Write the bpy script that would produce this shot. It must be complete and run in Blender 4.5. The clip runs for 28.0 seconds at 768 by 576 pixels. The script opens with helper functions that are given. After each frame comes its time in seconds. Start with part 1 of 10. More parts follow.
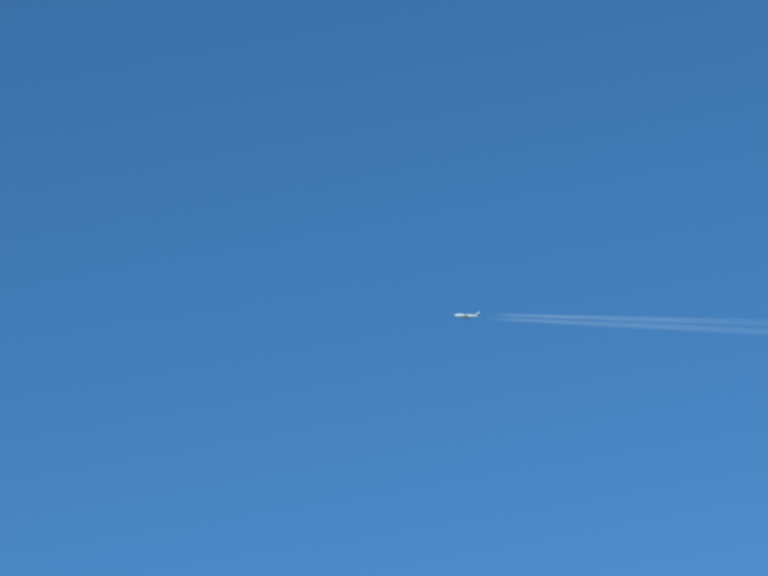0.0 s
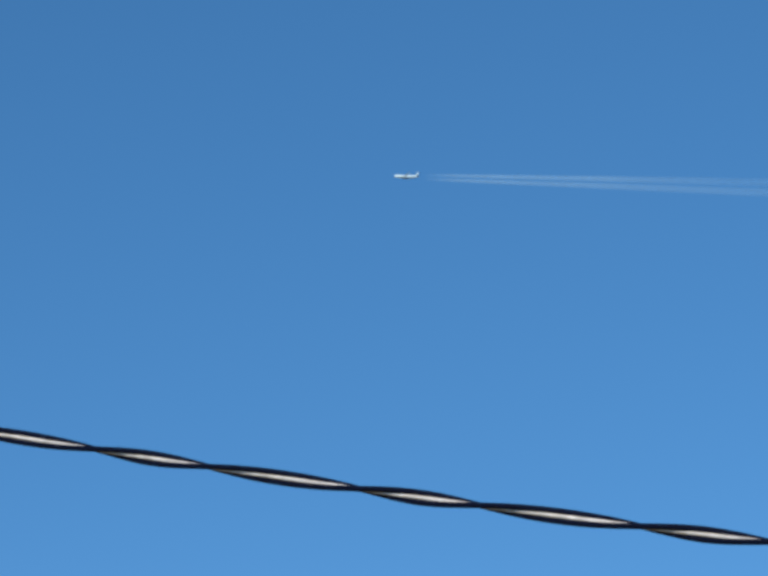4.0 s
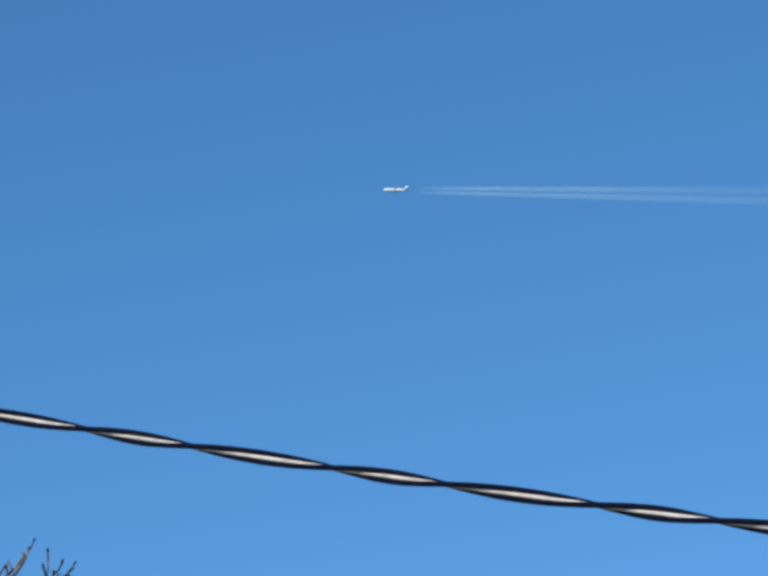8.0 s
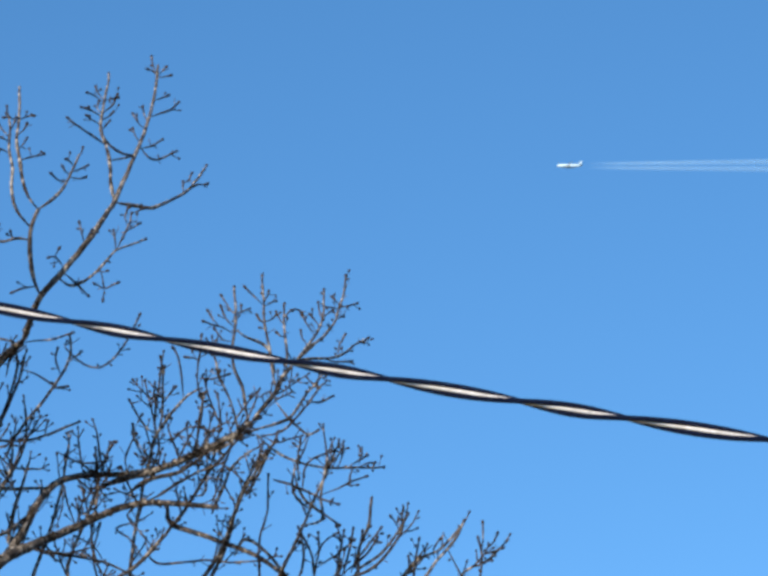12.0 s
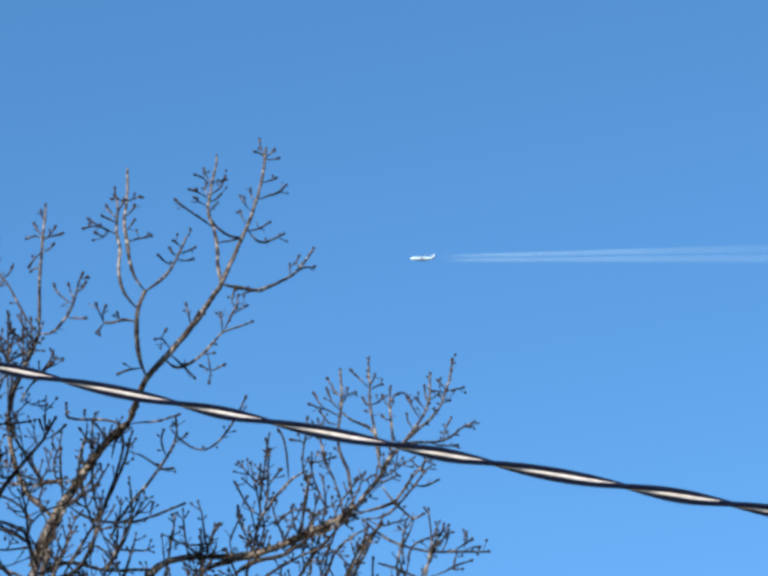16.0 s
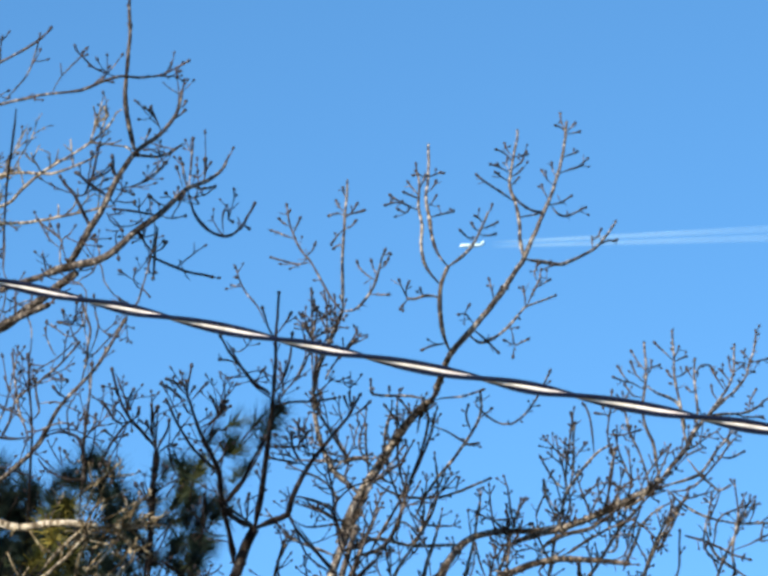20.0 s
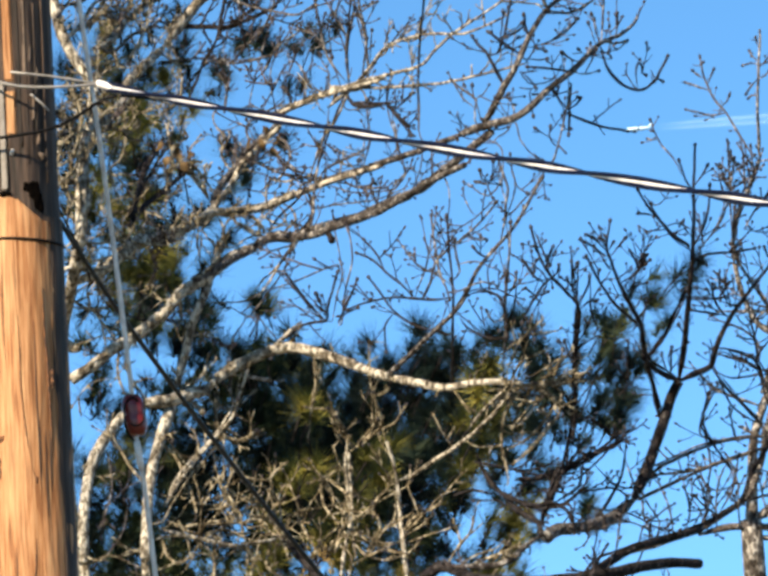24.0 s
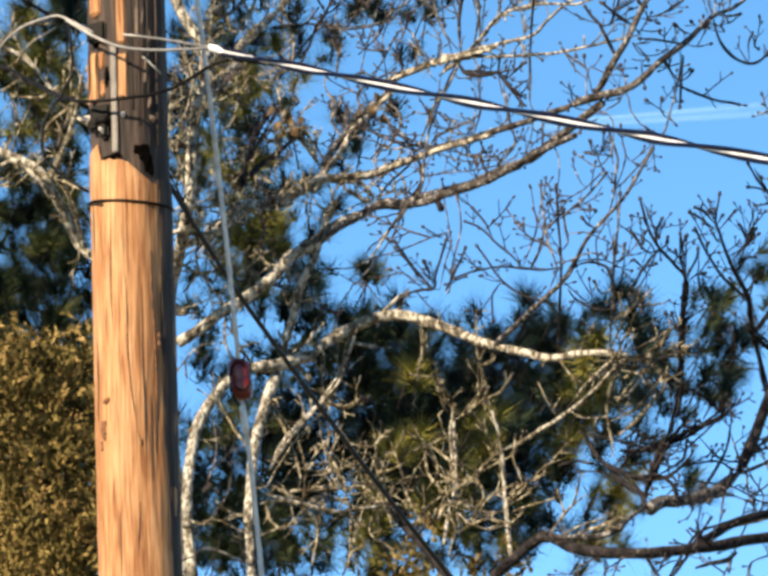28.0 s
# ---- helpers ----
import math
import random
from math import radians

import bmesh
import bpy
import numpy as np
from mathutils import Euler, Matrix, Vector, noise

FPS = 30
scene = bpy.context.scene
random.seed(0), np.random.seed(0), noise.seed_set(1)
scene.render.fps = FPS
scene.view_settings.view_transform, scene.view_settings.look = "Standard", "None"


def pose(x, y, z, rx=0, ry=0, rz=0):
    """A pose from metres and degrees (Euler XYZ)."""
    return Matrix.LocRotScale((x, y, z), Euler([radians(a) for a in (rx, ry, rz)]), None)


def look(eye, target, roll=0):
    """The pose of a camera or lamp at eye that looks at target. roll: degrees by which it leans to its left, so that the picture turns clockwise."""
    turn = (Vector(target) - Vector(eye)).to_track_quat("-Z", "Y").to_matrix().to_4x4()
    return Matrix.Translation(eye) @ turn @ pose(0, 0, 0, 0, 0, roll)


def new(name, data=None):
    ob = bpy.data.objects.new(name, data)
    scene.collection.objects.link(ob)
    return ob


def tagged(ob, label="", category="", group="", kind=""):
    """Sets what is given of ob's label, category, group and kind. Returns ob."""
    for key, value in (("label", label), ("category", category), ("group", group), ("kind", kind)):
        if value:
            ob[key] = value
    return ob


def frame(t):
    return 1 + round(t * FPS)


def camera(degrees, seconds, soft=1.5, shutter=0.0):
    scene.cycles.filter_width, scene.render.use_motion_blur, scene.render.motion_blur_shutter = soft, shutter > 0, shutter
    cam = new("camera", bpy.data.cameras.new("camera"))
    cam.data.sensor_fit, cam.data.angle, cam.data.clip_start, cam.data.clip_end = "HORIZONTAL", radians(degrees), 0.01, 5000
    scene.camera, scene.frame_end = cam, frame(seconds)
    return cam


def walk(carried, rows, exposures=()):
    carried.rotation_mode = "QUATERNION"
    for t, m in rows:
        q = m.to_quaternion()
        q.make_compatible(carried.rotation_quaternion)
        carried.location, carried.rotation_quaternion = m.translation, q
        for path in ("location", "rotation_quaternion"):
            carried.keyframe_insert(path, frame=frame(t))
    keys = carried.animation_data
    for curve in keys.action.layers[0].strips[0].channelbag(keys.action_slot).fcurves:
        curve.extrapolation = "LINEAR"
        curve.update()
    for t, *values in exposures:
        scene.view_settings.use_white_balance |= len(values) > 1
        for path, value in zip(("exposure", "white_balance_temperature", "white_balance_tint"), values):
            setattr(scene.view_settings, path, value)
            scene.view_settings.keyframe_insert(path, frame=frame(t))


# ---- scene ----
cam = camera(7.0, 28.0, soft=3.5)
EYE = (0.0, 0.0, 1.6)


def towards(azimuth, elevation, distance):
    """A place seen from the camera's stand, by compass angle to the right of +Y, elevation and distance."""
    a, e = radians(azimuth), radians(elevation)
    return Vector(EYE) + distance * Vector((math.sin(a) * math.cos(e), math.cos(a) * math.cos(e), math.sin(e)))


# seconds, azimuth, elevation and lean of the hand-held camera, in degrees
PATH = [
    (0.0, 19.832, 18.849, -5.524),
    (0.5, 19.206, 19.144, -5.533),
    (1.0, 18.734, 19.094, -5.536),
    (1.5, 18.478, 18.801, -5.534),
    (2.0, 18.280, 18.480, -5.781),
    (2.5, 18.188, 18.268, -5.280),
    (4.5, 17.793, 17.830, -4.937),
    (5.0, 17.490, 17.852, -5.092),
    (5.5, 17.220, 17.931, -5.307),
    (6.0, 17.014, 18.025, -5.421),
    (6.5, 16.759, 18.120, -5.430),
    (7.0, 16.434, 18.201, -5.274),
    (7.5, 16.076, 18.233, -5.154),
    (8.0, 15.621, 18.192, -4.836),
    (8.5, 15.223, 18.004, -4.761),
    (9.0, 14.813, 17.776, -5.114),
    (9.5, 14.279, 17.632, -5.012),
    (10.0, 13.636, 17.640, -4.689),
    (10.5, 12.986, 17.735, -4.390),
    (11.0, 12.366, 17.909, -3.988),
    (11.5, 11.843, 18.080, -3.889),
    (12.0, 11.445, 18.232, -3.723),
    (12.5, 11.172, 18.320, -3.483),
    (14.5, 11.631, 18.500, -3.097),
    (15.0, 11.450, 18.709, -3.160),
    (15.5, 10.982, 18.917, -3.096),
    (16.0, 10.469, 19.052, -2.993),
    (16.5, 9.979, 19.164, -2.752),
    (17.0, 9.578, 19.231, -2.877),
    (17.5, 9.170, 19.253, -2.920),
    (18.0, 8.688, 19.252, -2.914),
    (18.5, 8.297, 19.185, -2.888),
    (19.0, 7.968, 19.101, -2.714),
    (19.5, 7.733, 19.025, -2.738),
    (20.0, 7.538, 18.959, -2.863),
    (20.5, 7.301, 18.880, -2.885),
    (21.0, 6.979, 18.886, -3.047),
    (21.5, 6.426, 18.839, -3.084),
    (22.0, 5.642, 18.580, -3.182),
    (22.5, 4.819, 18.213, -3.592),
    (24.5, 3.347, 17.855, -3.473),
    (25.0, 3.479, 18.079, -3.371),
    (25.5, 3.614, 18.223, -3.169),
    (26.0, 3.697, 18.218, -3.052),
    (26.5, 3.635, 18.087, -2.802),
    (27.0, 3.396, 17.874, -2.596),
    (27.5, 2.964, 17.716, -2.433),
    (28.0, 2.398, 17.614, -2.169),
]
walk(cam, [(t, look(EYE, towards(a, e, 20), lean)) for t, a, e, lean in PATH],
     [(0, -0.10, 5950, 10), (2.5, 0.0, 6000, 10), (5, 0.05, 6100, 10), (8, 0.24, 6120, 12), (9, 0.33, 6180, 12), (10, 0.41, 6240, 12), (11, 0.67, 6300, 12), (15, 0.72, 6420, 13), (17, 0.84, 6460, 13), (20, 1.14, 6650, 10), (22.5, 1.29, 6850, 10), (25, 1.45, 7000, 10), (28, 1.45, 7120, 10)])

# seconds, azimuth, elevation, distance of the jet's nose and the slope of its flight across the view
FLIGHT = [
    (0.0, 20.483, 18.537, 4698, -7.93),
    (1.0, 19.879, 18.625, 4691, -8.15),
    (2.0, 19.199, 18.696, 4683, -8.38),
    (4.5, 17.745, 18.898, 4668, -6.55),
    (5.0, 17.418, 18.930, 4665, -6.57),
    (6.0, 16.884, 18.972, 4661, -6.68),
    (7.0, 16.303, 19.023, 4657, -6.33),
    (8.0, 15.694, 19.086, 4653, -5.76),
    (9.0, 15.099, 19.112, 4649, -5.81),
    (10.0, 14.451, 19.155, 4646, -5.25),
    (11.0, 13.791, 19.210, 4644, -4.46),
    (12.0, 13.192, 19.234, 4642, -4.20),
    (14.5, 11.669, 19.279, 4640, -2.76),
    (15.0, 11.368, 19.290, 4640, -2.73),
    (16.0, 10.737, 19.306, 4640, -2.23),
    (17.0, 10.105, 19.315, 4641, -1.75),
    (18.0, 9.475, 19.315, 4643, -1.54),
    (20.0, 8.286, 19.307, 4647, -0.81),
    (22.5, 6.787, 19.210, 4655, -0.74),
    (25.0, 5.278, 19.112, 4667, 0.84),
    (28.0, 3.467, 19.017, 4686, 1.78),
]

# ---- world and sun ----
SUN_AZIMUTH, SUN_ELEVATION = radians(226), radians(29)
world = bpy.data.worlds.new("sky")
scene.world = world
world.use_nodes = True
sky = world.node_tree.nodes.new("ShaderNodeTexSky")
sky.sky_type = "NISHITA"
sky.sun_disc = False
sky.sun_elevation, sky.sun_rotation = SUN_ELEVATION, SUN_AZIMUTH
sky.altitude = 0
sky.air_density, sky.dust_density, sky.ozone_density = 0.4, 0.0, 4.0
depth_of_blue = world.node_tree.nodes.new("ShaderNodeHueSaturation")
depth_of_blue.inputs["Hue"].default_value = 0.488
depth_of_blue.inputs["Saturation"].default_value = 1.11
sky_way = world.node_tree.nodes.new("ShaderNodeTexCoord")
haze_level = world.node_tree.nodes.new("ShaderNodeMapping")
haze_level.inputs["Location"].default_value = (0, 0, -0.125)
world.node_tree.links.new(sky_way.outputs["Generated"], haze_level.inputs[0])
world.node_tree.links.new(haze_level.outputs[0], sky.inputs[0])
world.node_tree.links.new(sky.outputs[0], depth_of_blue.inputs["Color"])
world.node_tree.links.new(depth_of_blue.outputs[0], world.node_tree.nodes["Background"].inputs[0])
world.node_tree.nodes["Background"].inputs[1].default_value = 0.098
sun = new("sun", bpy.data.lights.new("sun", "SUN"))
sun.data.energy, sun.data.angle, sun.data.color = 4.5, radians(0.5), (1.0, 0.84, 0.62)
sun.matrix_world = look((0, 0, 60), Vector((0, 0, 60)) - Vector((math.sin(SUN_AZIMUTH) * math.cos(SUN_ELEVATION), math.cos(SUN_AZIMUTH) * math.cos(SUN_ELEVATION), math.sin(SUN_ELEVATION))))


# ---- materials ----
def material(name, rough=0.8, metal=0.0):
    m = bpy.data.materials.new(name)
    m.use_nodes = True
    b = m.node_tree.nodes["Principled BSDF"]
    b.inputs["Roughness"].default_value, b.inputs["Metallic"].default_value = rough, metal
    return m, m.node_tree, b


def add_node(tree, kind, **values):
    n = tree.nodes.new(kind)
    for k, v in values.items():
        n.inputs[k.replace("_", " ")].default_value = v
    return n


def coords(tree, scale=(1, 1, 1)):
    c = tree.nodes.new("ShaderNodeTexCoord")
    m = tree.nodes.new("ShaderNodeMapping")
    m.inputs["Scale"].default_value = scale
    tree.links.new(c.outputs["Object"], m.inputs[0])
    return m.outputs[0]


def ramp(tree, source, stops):
    r = tree.nodes.new("ShaderNodeValToRGB")
    e = r.color_ramp.elements
    while len(e) < len(stops):
        e.new(0.5)
    for k, (p, c) in zip(e, stops):
        k.position, k.color = p, (*c, 1)
    tree.links.new(source, r.inputs[0])
    return r.outputs[0]


def blend(tree, fac, a, b, kind="MIX"):
    n = tree.nodes.new("ShaderNodeMix")
    n.data_type, n.blend_type = "RGBA", kind
    for s, v in ((n.inputs[0], fac), (n.inputs[6], a), (n.inputs[7], b)):
        if isinstance(v, (float, int)):
            s.default_value = v
        elif isinstance(v, tuple):
            s.default_value = (*v, 1)
        else:
            tree.links.new(v, s)
    return n.outputs[2]


def noise_of(tree, at, scale, detail=4.0):
    n = add_node(tree, "ShaderNodeTexNoise", Scale=scale, Detail=detail)
    tree.links.new(at, n.inputs["Vector"])
    return n.outputs["Fac"]


def relief(tree, b, height, strength, distance):
    n = add_node(tree, "ShaderNodeBump", Strength=strength, Distance=distance)
    tree.links.new(height, n.inputs["Height"])
    tree.links.new(n.outputs[0], b.inputs["Normal"])


def bark(name, dark, light, lichen, cover):
    m, t, b = material(name, 0.92)
    b.inputs["Specular IOR Level"].default_value = 0.12
    at = coords(t, (1, 1, 0.6))
    fine, mid, wide = noise_of(t, at, 120), noise_of(t, at, 52), noise_of(t, at, 20)
    base = ramp(t, fine, [(0.34, dark), (0.62, light)])
    spots = ramp(t, mid, [(1 - cover - 0.05, (0, 0, 0)), (1 - cover + 0.03, (1, 1, 1))])
    patched = blend(t, spots, base, lichen)
    dirt = ramp(t, wide, [(0.38, (0.3, 0.28, 0.26)), (0.54, (1, 1, 1))])
    t.links.new(blend(t, 1.0, patched, dirt, "MULTIPLY"), b.inputs["Base Color"])
    relief(t, b, mid, 0.9, 0.02)
    return m


bark_grey = bark("bark_grey", (0.034, 0.03, 0.029), (0.152, 0.138, 0.129), (0.36, 0.348, 0.33), 0.44)
bark_ash = bark("bark_ash", (0.024, 0.021, 0.022), (0.112, 0.102, 0.099), (0.285, 0.276, 0.264), 0.40)
bark_rosy = bark("bark_rosy", (0.027, 0.022, 0.024), (0.118, 0.098, 0.097), (0.25, 0.225, 0.218), 0.36)
bark_pale = bark("bark_pale", (0.042, 0.035, 0.027), (0.245, 0.216, 0.17), (0.435, 0.41, 0.355), 0.49)
bark_umber = bark("bark_umber", (0.028, 0.025, 0.025), (0.125, 0.112, 0.106), (0.28, 0.266, 0.252), 0.40)
bark_tan = bark("bark_tan", (0.042, 0.033, 0.022), (0.22, 0.182, 0.118), (0.38, 0.338, 0.25), 0.46)
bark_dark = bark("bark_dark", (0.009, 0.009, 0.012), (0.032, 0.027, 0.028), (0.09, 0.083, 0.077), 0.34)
bark_brown = bark("bark_brown", (0.036, 0.025, 0.02), (0.135, 0.099, 0.073), (0.27, 0.23, 0.185), 0.40)
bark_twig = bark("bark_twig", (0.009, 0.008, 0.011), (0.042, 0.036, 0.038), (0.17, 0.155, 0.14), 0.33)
bark_shoot = bark("bark_shoot", (0.026, 0.023, 0.026), (0.118, 0.104, 0.102), (0.3, 0.282, 0.27), 0.38)
twig_bark = {"bark_grey": bark_shoot, "bark_ash": bark_rosy, "bark_shoot": bark_shoot, "bark_brown": bark_rosy, "bark_dark": bark_twig, "bark_umber": bark_shoot, "bark_pale": bark_tan}

bud_skin, t_, b_ = material("bud_skin", 0.6)
t_.links.new(ramp(t_, noise_of(t_, coords(t_), 90), [(0.3, (0.007, 0.006, 0.009)), (0.7, (0.026, 0.018, 0.02))]), b_.inputs["Base Color"])


def leafy(name, dark, light, dry_sunlit, clump):
    m, t, b = material(name, 0.85)
    b.inputs["Specular IOR Level"].default_value = 0.05
    g = t.nodes.new("ShaderNodeNewGeometry")
    own = ramp(t, g.outputs["Random Per Island"], [(0.0, (0.55, 0.55, 0.55)), (1.0, (1.25, 1.25, 1.2))])
    c = ramp(t, noise_of(t, coords(t), clump), [(0.40, dark), (0.54, light), (0.64, dry_sunlit)])
    t.links.new(blend(t, 1.0, c, own, "MULTIPLY"), b.inputs["Base Color"])
    return m


# the third colour paints sunlit tufts at random on the pines
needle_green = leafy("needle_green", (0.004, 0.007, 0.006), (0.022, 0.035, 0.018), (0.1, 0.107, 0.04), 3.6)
# yellow-green of sunlit tufts, painted in as a needle colour
needle_sunlit = leafy("needle_sunlit", (0.035, 0.04, 0.013), (0.115, 0.112, 0.03), (0.26, 0.23, 0.055), 5.0)
# two darker copies put the shade inside the pines into the colour
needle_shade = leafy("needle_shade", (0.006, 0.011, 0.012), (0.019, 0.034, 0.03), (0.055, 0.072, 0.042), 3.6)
needle_shadow = leafy("needle_shadow", (0.003, 0.006, 0.006), (0.006, 0.011, 0.009), (0.014, 0.022, 0.013), 2.4)
cedar_green = leafy("cedar_green", (0.05, 0.04, 0.015), (0.19, 0.146, 0.053), (0.32, 0.215, 0.09), 6.0)
dead_leaf = leafy("dead_leaf", (0.05, 0.034, 0.019), (0.1, 0.068, 0.038), (0.15, 0.108, 0.064), 20.0)

pole_wood, t_, b_ = material("pole_wood", 0.8)
b_.inputs["Specular IOR Level"].default_value = 0.25
grain = noise_of(t_, coords(t_, (1, 1, 0.05)), 150, 5.0)
streak = noise_of(t_, coords(t_, (1, 1, 0.12)), 24, 4.0)
wood_ = blend(t_, 0.42, ramp(t_, grain, [(0.36, (0.10, 0.034, 0.012)), (0.48, (0.295, 0.14, 0.062)), (0.66, (0.45, 0.27, 0.14))]),
              ramp(t_, streak, [(0.34, (0.20, 0.075, 0.023)), (0.5, (0.30, 0.146, 0.067)), (0.66, (0.43, 0.257, 0.134))]))
stain = ramp(t_, noise_of(t_, coords(t_, (1, 1, 0.25)), 7.0), [(0.52, (1, 1, 1)), (0.7, (0.62, 0.5, 0.42))])
split = ramp(t_, noise_of(t_, coords(t_, (1, 1, 0.06)), 40, 2.0), [(0.27, (0.16, 0.10, 0.07)), (0.33, (1, 1, 1))])
t_.links.new(blend(t_, 1.0, blend(t_, 1.0, wood_, stain, "MULTIPLY"), split, "MULTIPLY"), b_.inputs["Base Color"])
relief(t_, b_, streak, 0.9, 0.012)

knot_wood, t_, b_ = material("knot_wood", 0.85)
t_.links.new(ramp(t_, noise_of(t_, coords(t_), 80), [(0.36, (0.025, 0.011, 0.006)), (0.64, (0.17, 0.07, 0.027))]), b_.inputs["Base Color"])

old_wood, t_, b_ = material("old_wood", 0.85)
at_ = coords(t_, (1, 1, 0.06))
grain = noise_of(t_, at_, 55, 8.0)
t_.links.new(ramp(t_, grain, [(0.36, (0.006, 0.004, 0.003)), (0.5, (0.027, 0.016, 0.012)), (0.68, (0.078, 0.049, 0.034))]), b_.inputs["Base Color"])
relief(t_, b_, grain, 0.9, 0.012)


def plain(name, colour, rough, metal=0.0, spread=0.25, scale=30.0, gloss=0.5):
    m, t, b = material(name, rough, metal)
    b.inputs["Specular IOR Level"].default_value = gloss
    lo, hi = tuple(c * (1 - spread) for c in colour), tuple(min(1, c * (1 + spread)) for c in colour)
    t.links.new(ramp(t, noise_of(t, coords(t), scale), [(0.3, lo), (0.7, hi)]), b.inputs["Base Color"])
    return m


black_rubber = plain("black_rubber", (0.002, 0.004, 0.017), 0.5, gloss=0.1)
bare_aluminium = plain("bare_aluminium", (0.7, 0.7, 0.72), 0.4, 0.35)
galvanised = plain("galvanised", (0.6, 0.57, 0.53), 0.7, 0.0)
grey_sheath = plain("grey_sheath", (0.018, 0.018, 0.017), 0.6, 0.0, 0.4, 60.0, gloss=0.3)
# near-black for the shade painted on the pole's hollows
hollow_shade = plain("hollow_shade", (0.0025, 0.002, 0.0018), 1.0, gloss=0.0)
worn_steel = plain("worn_steel", (0.15, 0.138, 0.128), 0.7, 0.2)
dark_iron = plain("dark_iron", (0.004, 0.0032, 0.003), 0.6, gloss=0.1)
jumper_black = plain("jumper_black", (0.005, 0.005, 0.006), 0.6, gloss=0.1)
bail_metal = plain("bail_metal", (0.30, 0.29, 0.28), 0.55, 0.2)
grey_wood = plain("grey_wood", (0.13, 0.095, 0.072), 0.85, 0.0, 0.4, 60.0)
red_glaze = plain("red_glaze", (0.115, 0.009, 0.007), 0.35, 0.0, 0.3)
white_skin = plain("white_skin", (0.55, 0.78, 1.0), 0.35, 0.0, 0.04, 0.4)
engine_grey = plain("engine_grey", (0.6, 0.74, 0.9), 0.4, 0.0, 0.1, 1.0)
soil = plain("soil", (0.12, 0.10, 0.05), 0.95, 0.0, 0.5, 0.6)

vapour, t_, b_ = material("vapour", 1.0)
b_.inputs["Base Color"].default_value = (0.42, 0.70, 1.0, 1)
sep = t_.nodes.new("ShaderNodeSeparateXYZ")
tc_ = t_.nodes.new("ShaderNodeTexCoord")
t_.links.new(tc_.outputs["Object"], sep.inputs[0])
fade = t_.nodes.new("ShaderNodeValToRGB")
far_ = t_.nodes.new("ShaderNodeMath")
far_.operation = "DIVIDE"
far_.inputs[1].default_value = 700.0
t_.links.new(sep.outputs[0], far_.inputs[0])
t_.links.new(far_.outputs[0], fade.inputs[0])
e_ = fade.color_ramp.elements
e_[0].position, e_[0].color = 0.012, (0, 0, 0, 1)
e_[1].position, e_[1].color = 1.0, (0.0, 0.0, 0.0, 1)
for p_, v_ in ((0.038, 0.03), (0.065, 0.14), (0.15, 0.15), (0.25, 0.11), (0.36, 0.065), (0.48, 0.03), (0.65, 0.01)):
    k_ = e_.new(p_)
    k_.color = (v_, v_, v_, 1)
wisp = ramp(t_, noise_of(t_, coords(t_, (0.06, 0.4, 0.4)), 0.35), [(0.3, (0.55, 0.55, 0.55)), (0.7, (1, 1, 1))])
t_.links.new(blend(t_, 1.0, fade.outputs[0], wisp, "MULTIPLY"), b_.inputs["Alpha"])


# ---- mesh helpers ----
class Sheet:
    """Vertices and faces gathered for one mesh."""

    def __init__(self):
        self.v, self.f = [], []

    def tube(self, path, radii, sides=6, cap=True):
        n0, k = len(self.v), len(path)
        side = None
        for i, p in enumerate(path):
            d = (path[min(i + 1, k - 1)] - path[max(i - 1, 0)]).normalized()
            if side is None:
                side = d.orthogonal().normalized()
            side = (side - d * side.dot(d)).normalized()
            up = d.cross(side)
            r = radii[i]
            for j in range(sides):
                a = 2 * math.pi * j / sides
                self.v.append(p + side * (r * math.cos(a)) + up * (r * math.sin(a)))
        for i in range(k - 1):
            a = n0 + i * sides
            for j in range(sides):
                b, c = a + j, a + (j + 1) % sides
                self.f.append((b, c, c + sides, b + sides))
        if cap:
            self.f.append(tuple(range(n0 + sides - 1, n0 - 1, -1)))
            self.f.append(tuple(range(n0 + (k - 1) * sides, n0 + k * sides)))

    def drop(self, at, way, long, wide, sides=5):
        """A small pointed bud."""
        self.tube([at, at + way * long * 0.35, at + way * long * 0.7, at + way * long], [wide * 0.55, wide, wide * 0.8, wide * 0.15], sides)

    def blade(self, at, way, long, wide, side):
        n = len(self.v)
        self.v += [at - side * wide, at + side * wide, at + way * long]
        self.f.append((n, n + 1, n + 2))

    def lozenge(self, at, way, long, side, wide):
        n = len(self.v)
        self.v += [at, at + way * long * 0.5 + side * wide, at + way * long, at + way * long * 0.5 - side * wide]
        self.f.append((n, n + 1, n + 2, n + 3))

    def mesh(self, name, smooth=True):
        me = bpy.data.meshes.new(name)
        me.from_pydata([tuple(p) for p in self.v], [], self.f)
        if smooth:
            me.polygons.foreach_set("use_smooth", [True] * len(me.polygons))
        me.update()
        return me


def part(name, shape, mat, parent=None, label="", kind=""):
    """One mesh object, from a Sheet or a bmesh, under a thing or a part."""
    if isinstance(shape, Sheet):
        me = shape.mesh(name)
    else:
        me = bpy.data.meshes.new(name)
        shape.to_mesh(me)
        shape.free()
    me.materials.append(mat)
    ob = new(name, me)
    if parent is not None:
        ob.parent = parent
    return tagged(ob, label=label, kind=kind)


def thing(name, at, label, category, group="", kind=""):
    ob = new(name)
    ob.location = at
    return tagged(ob, label=label, category=category, group=group, kind=kind)


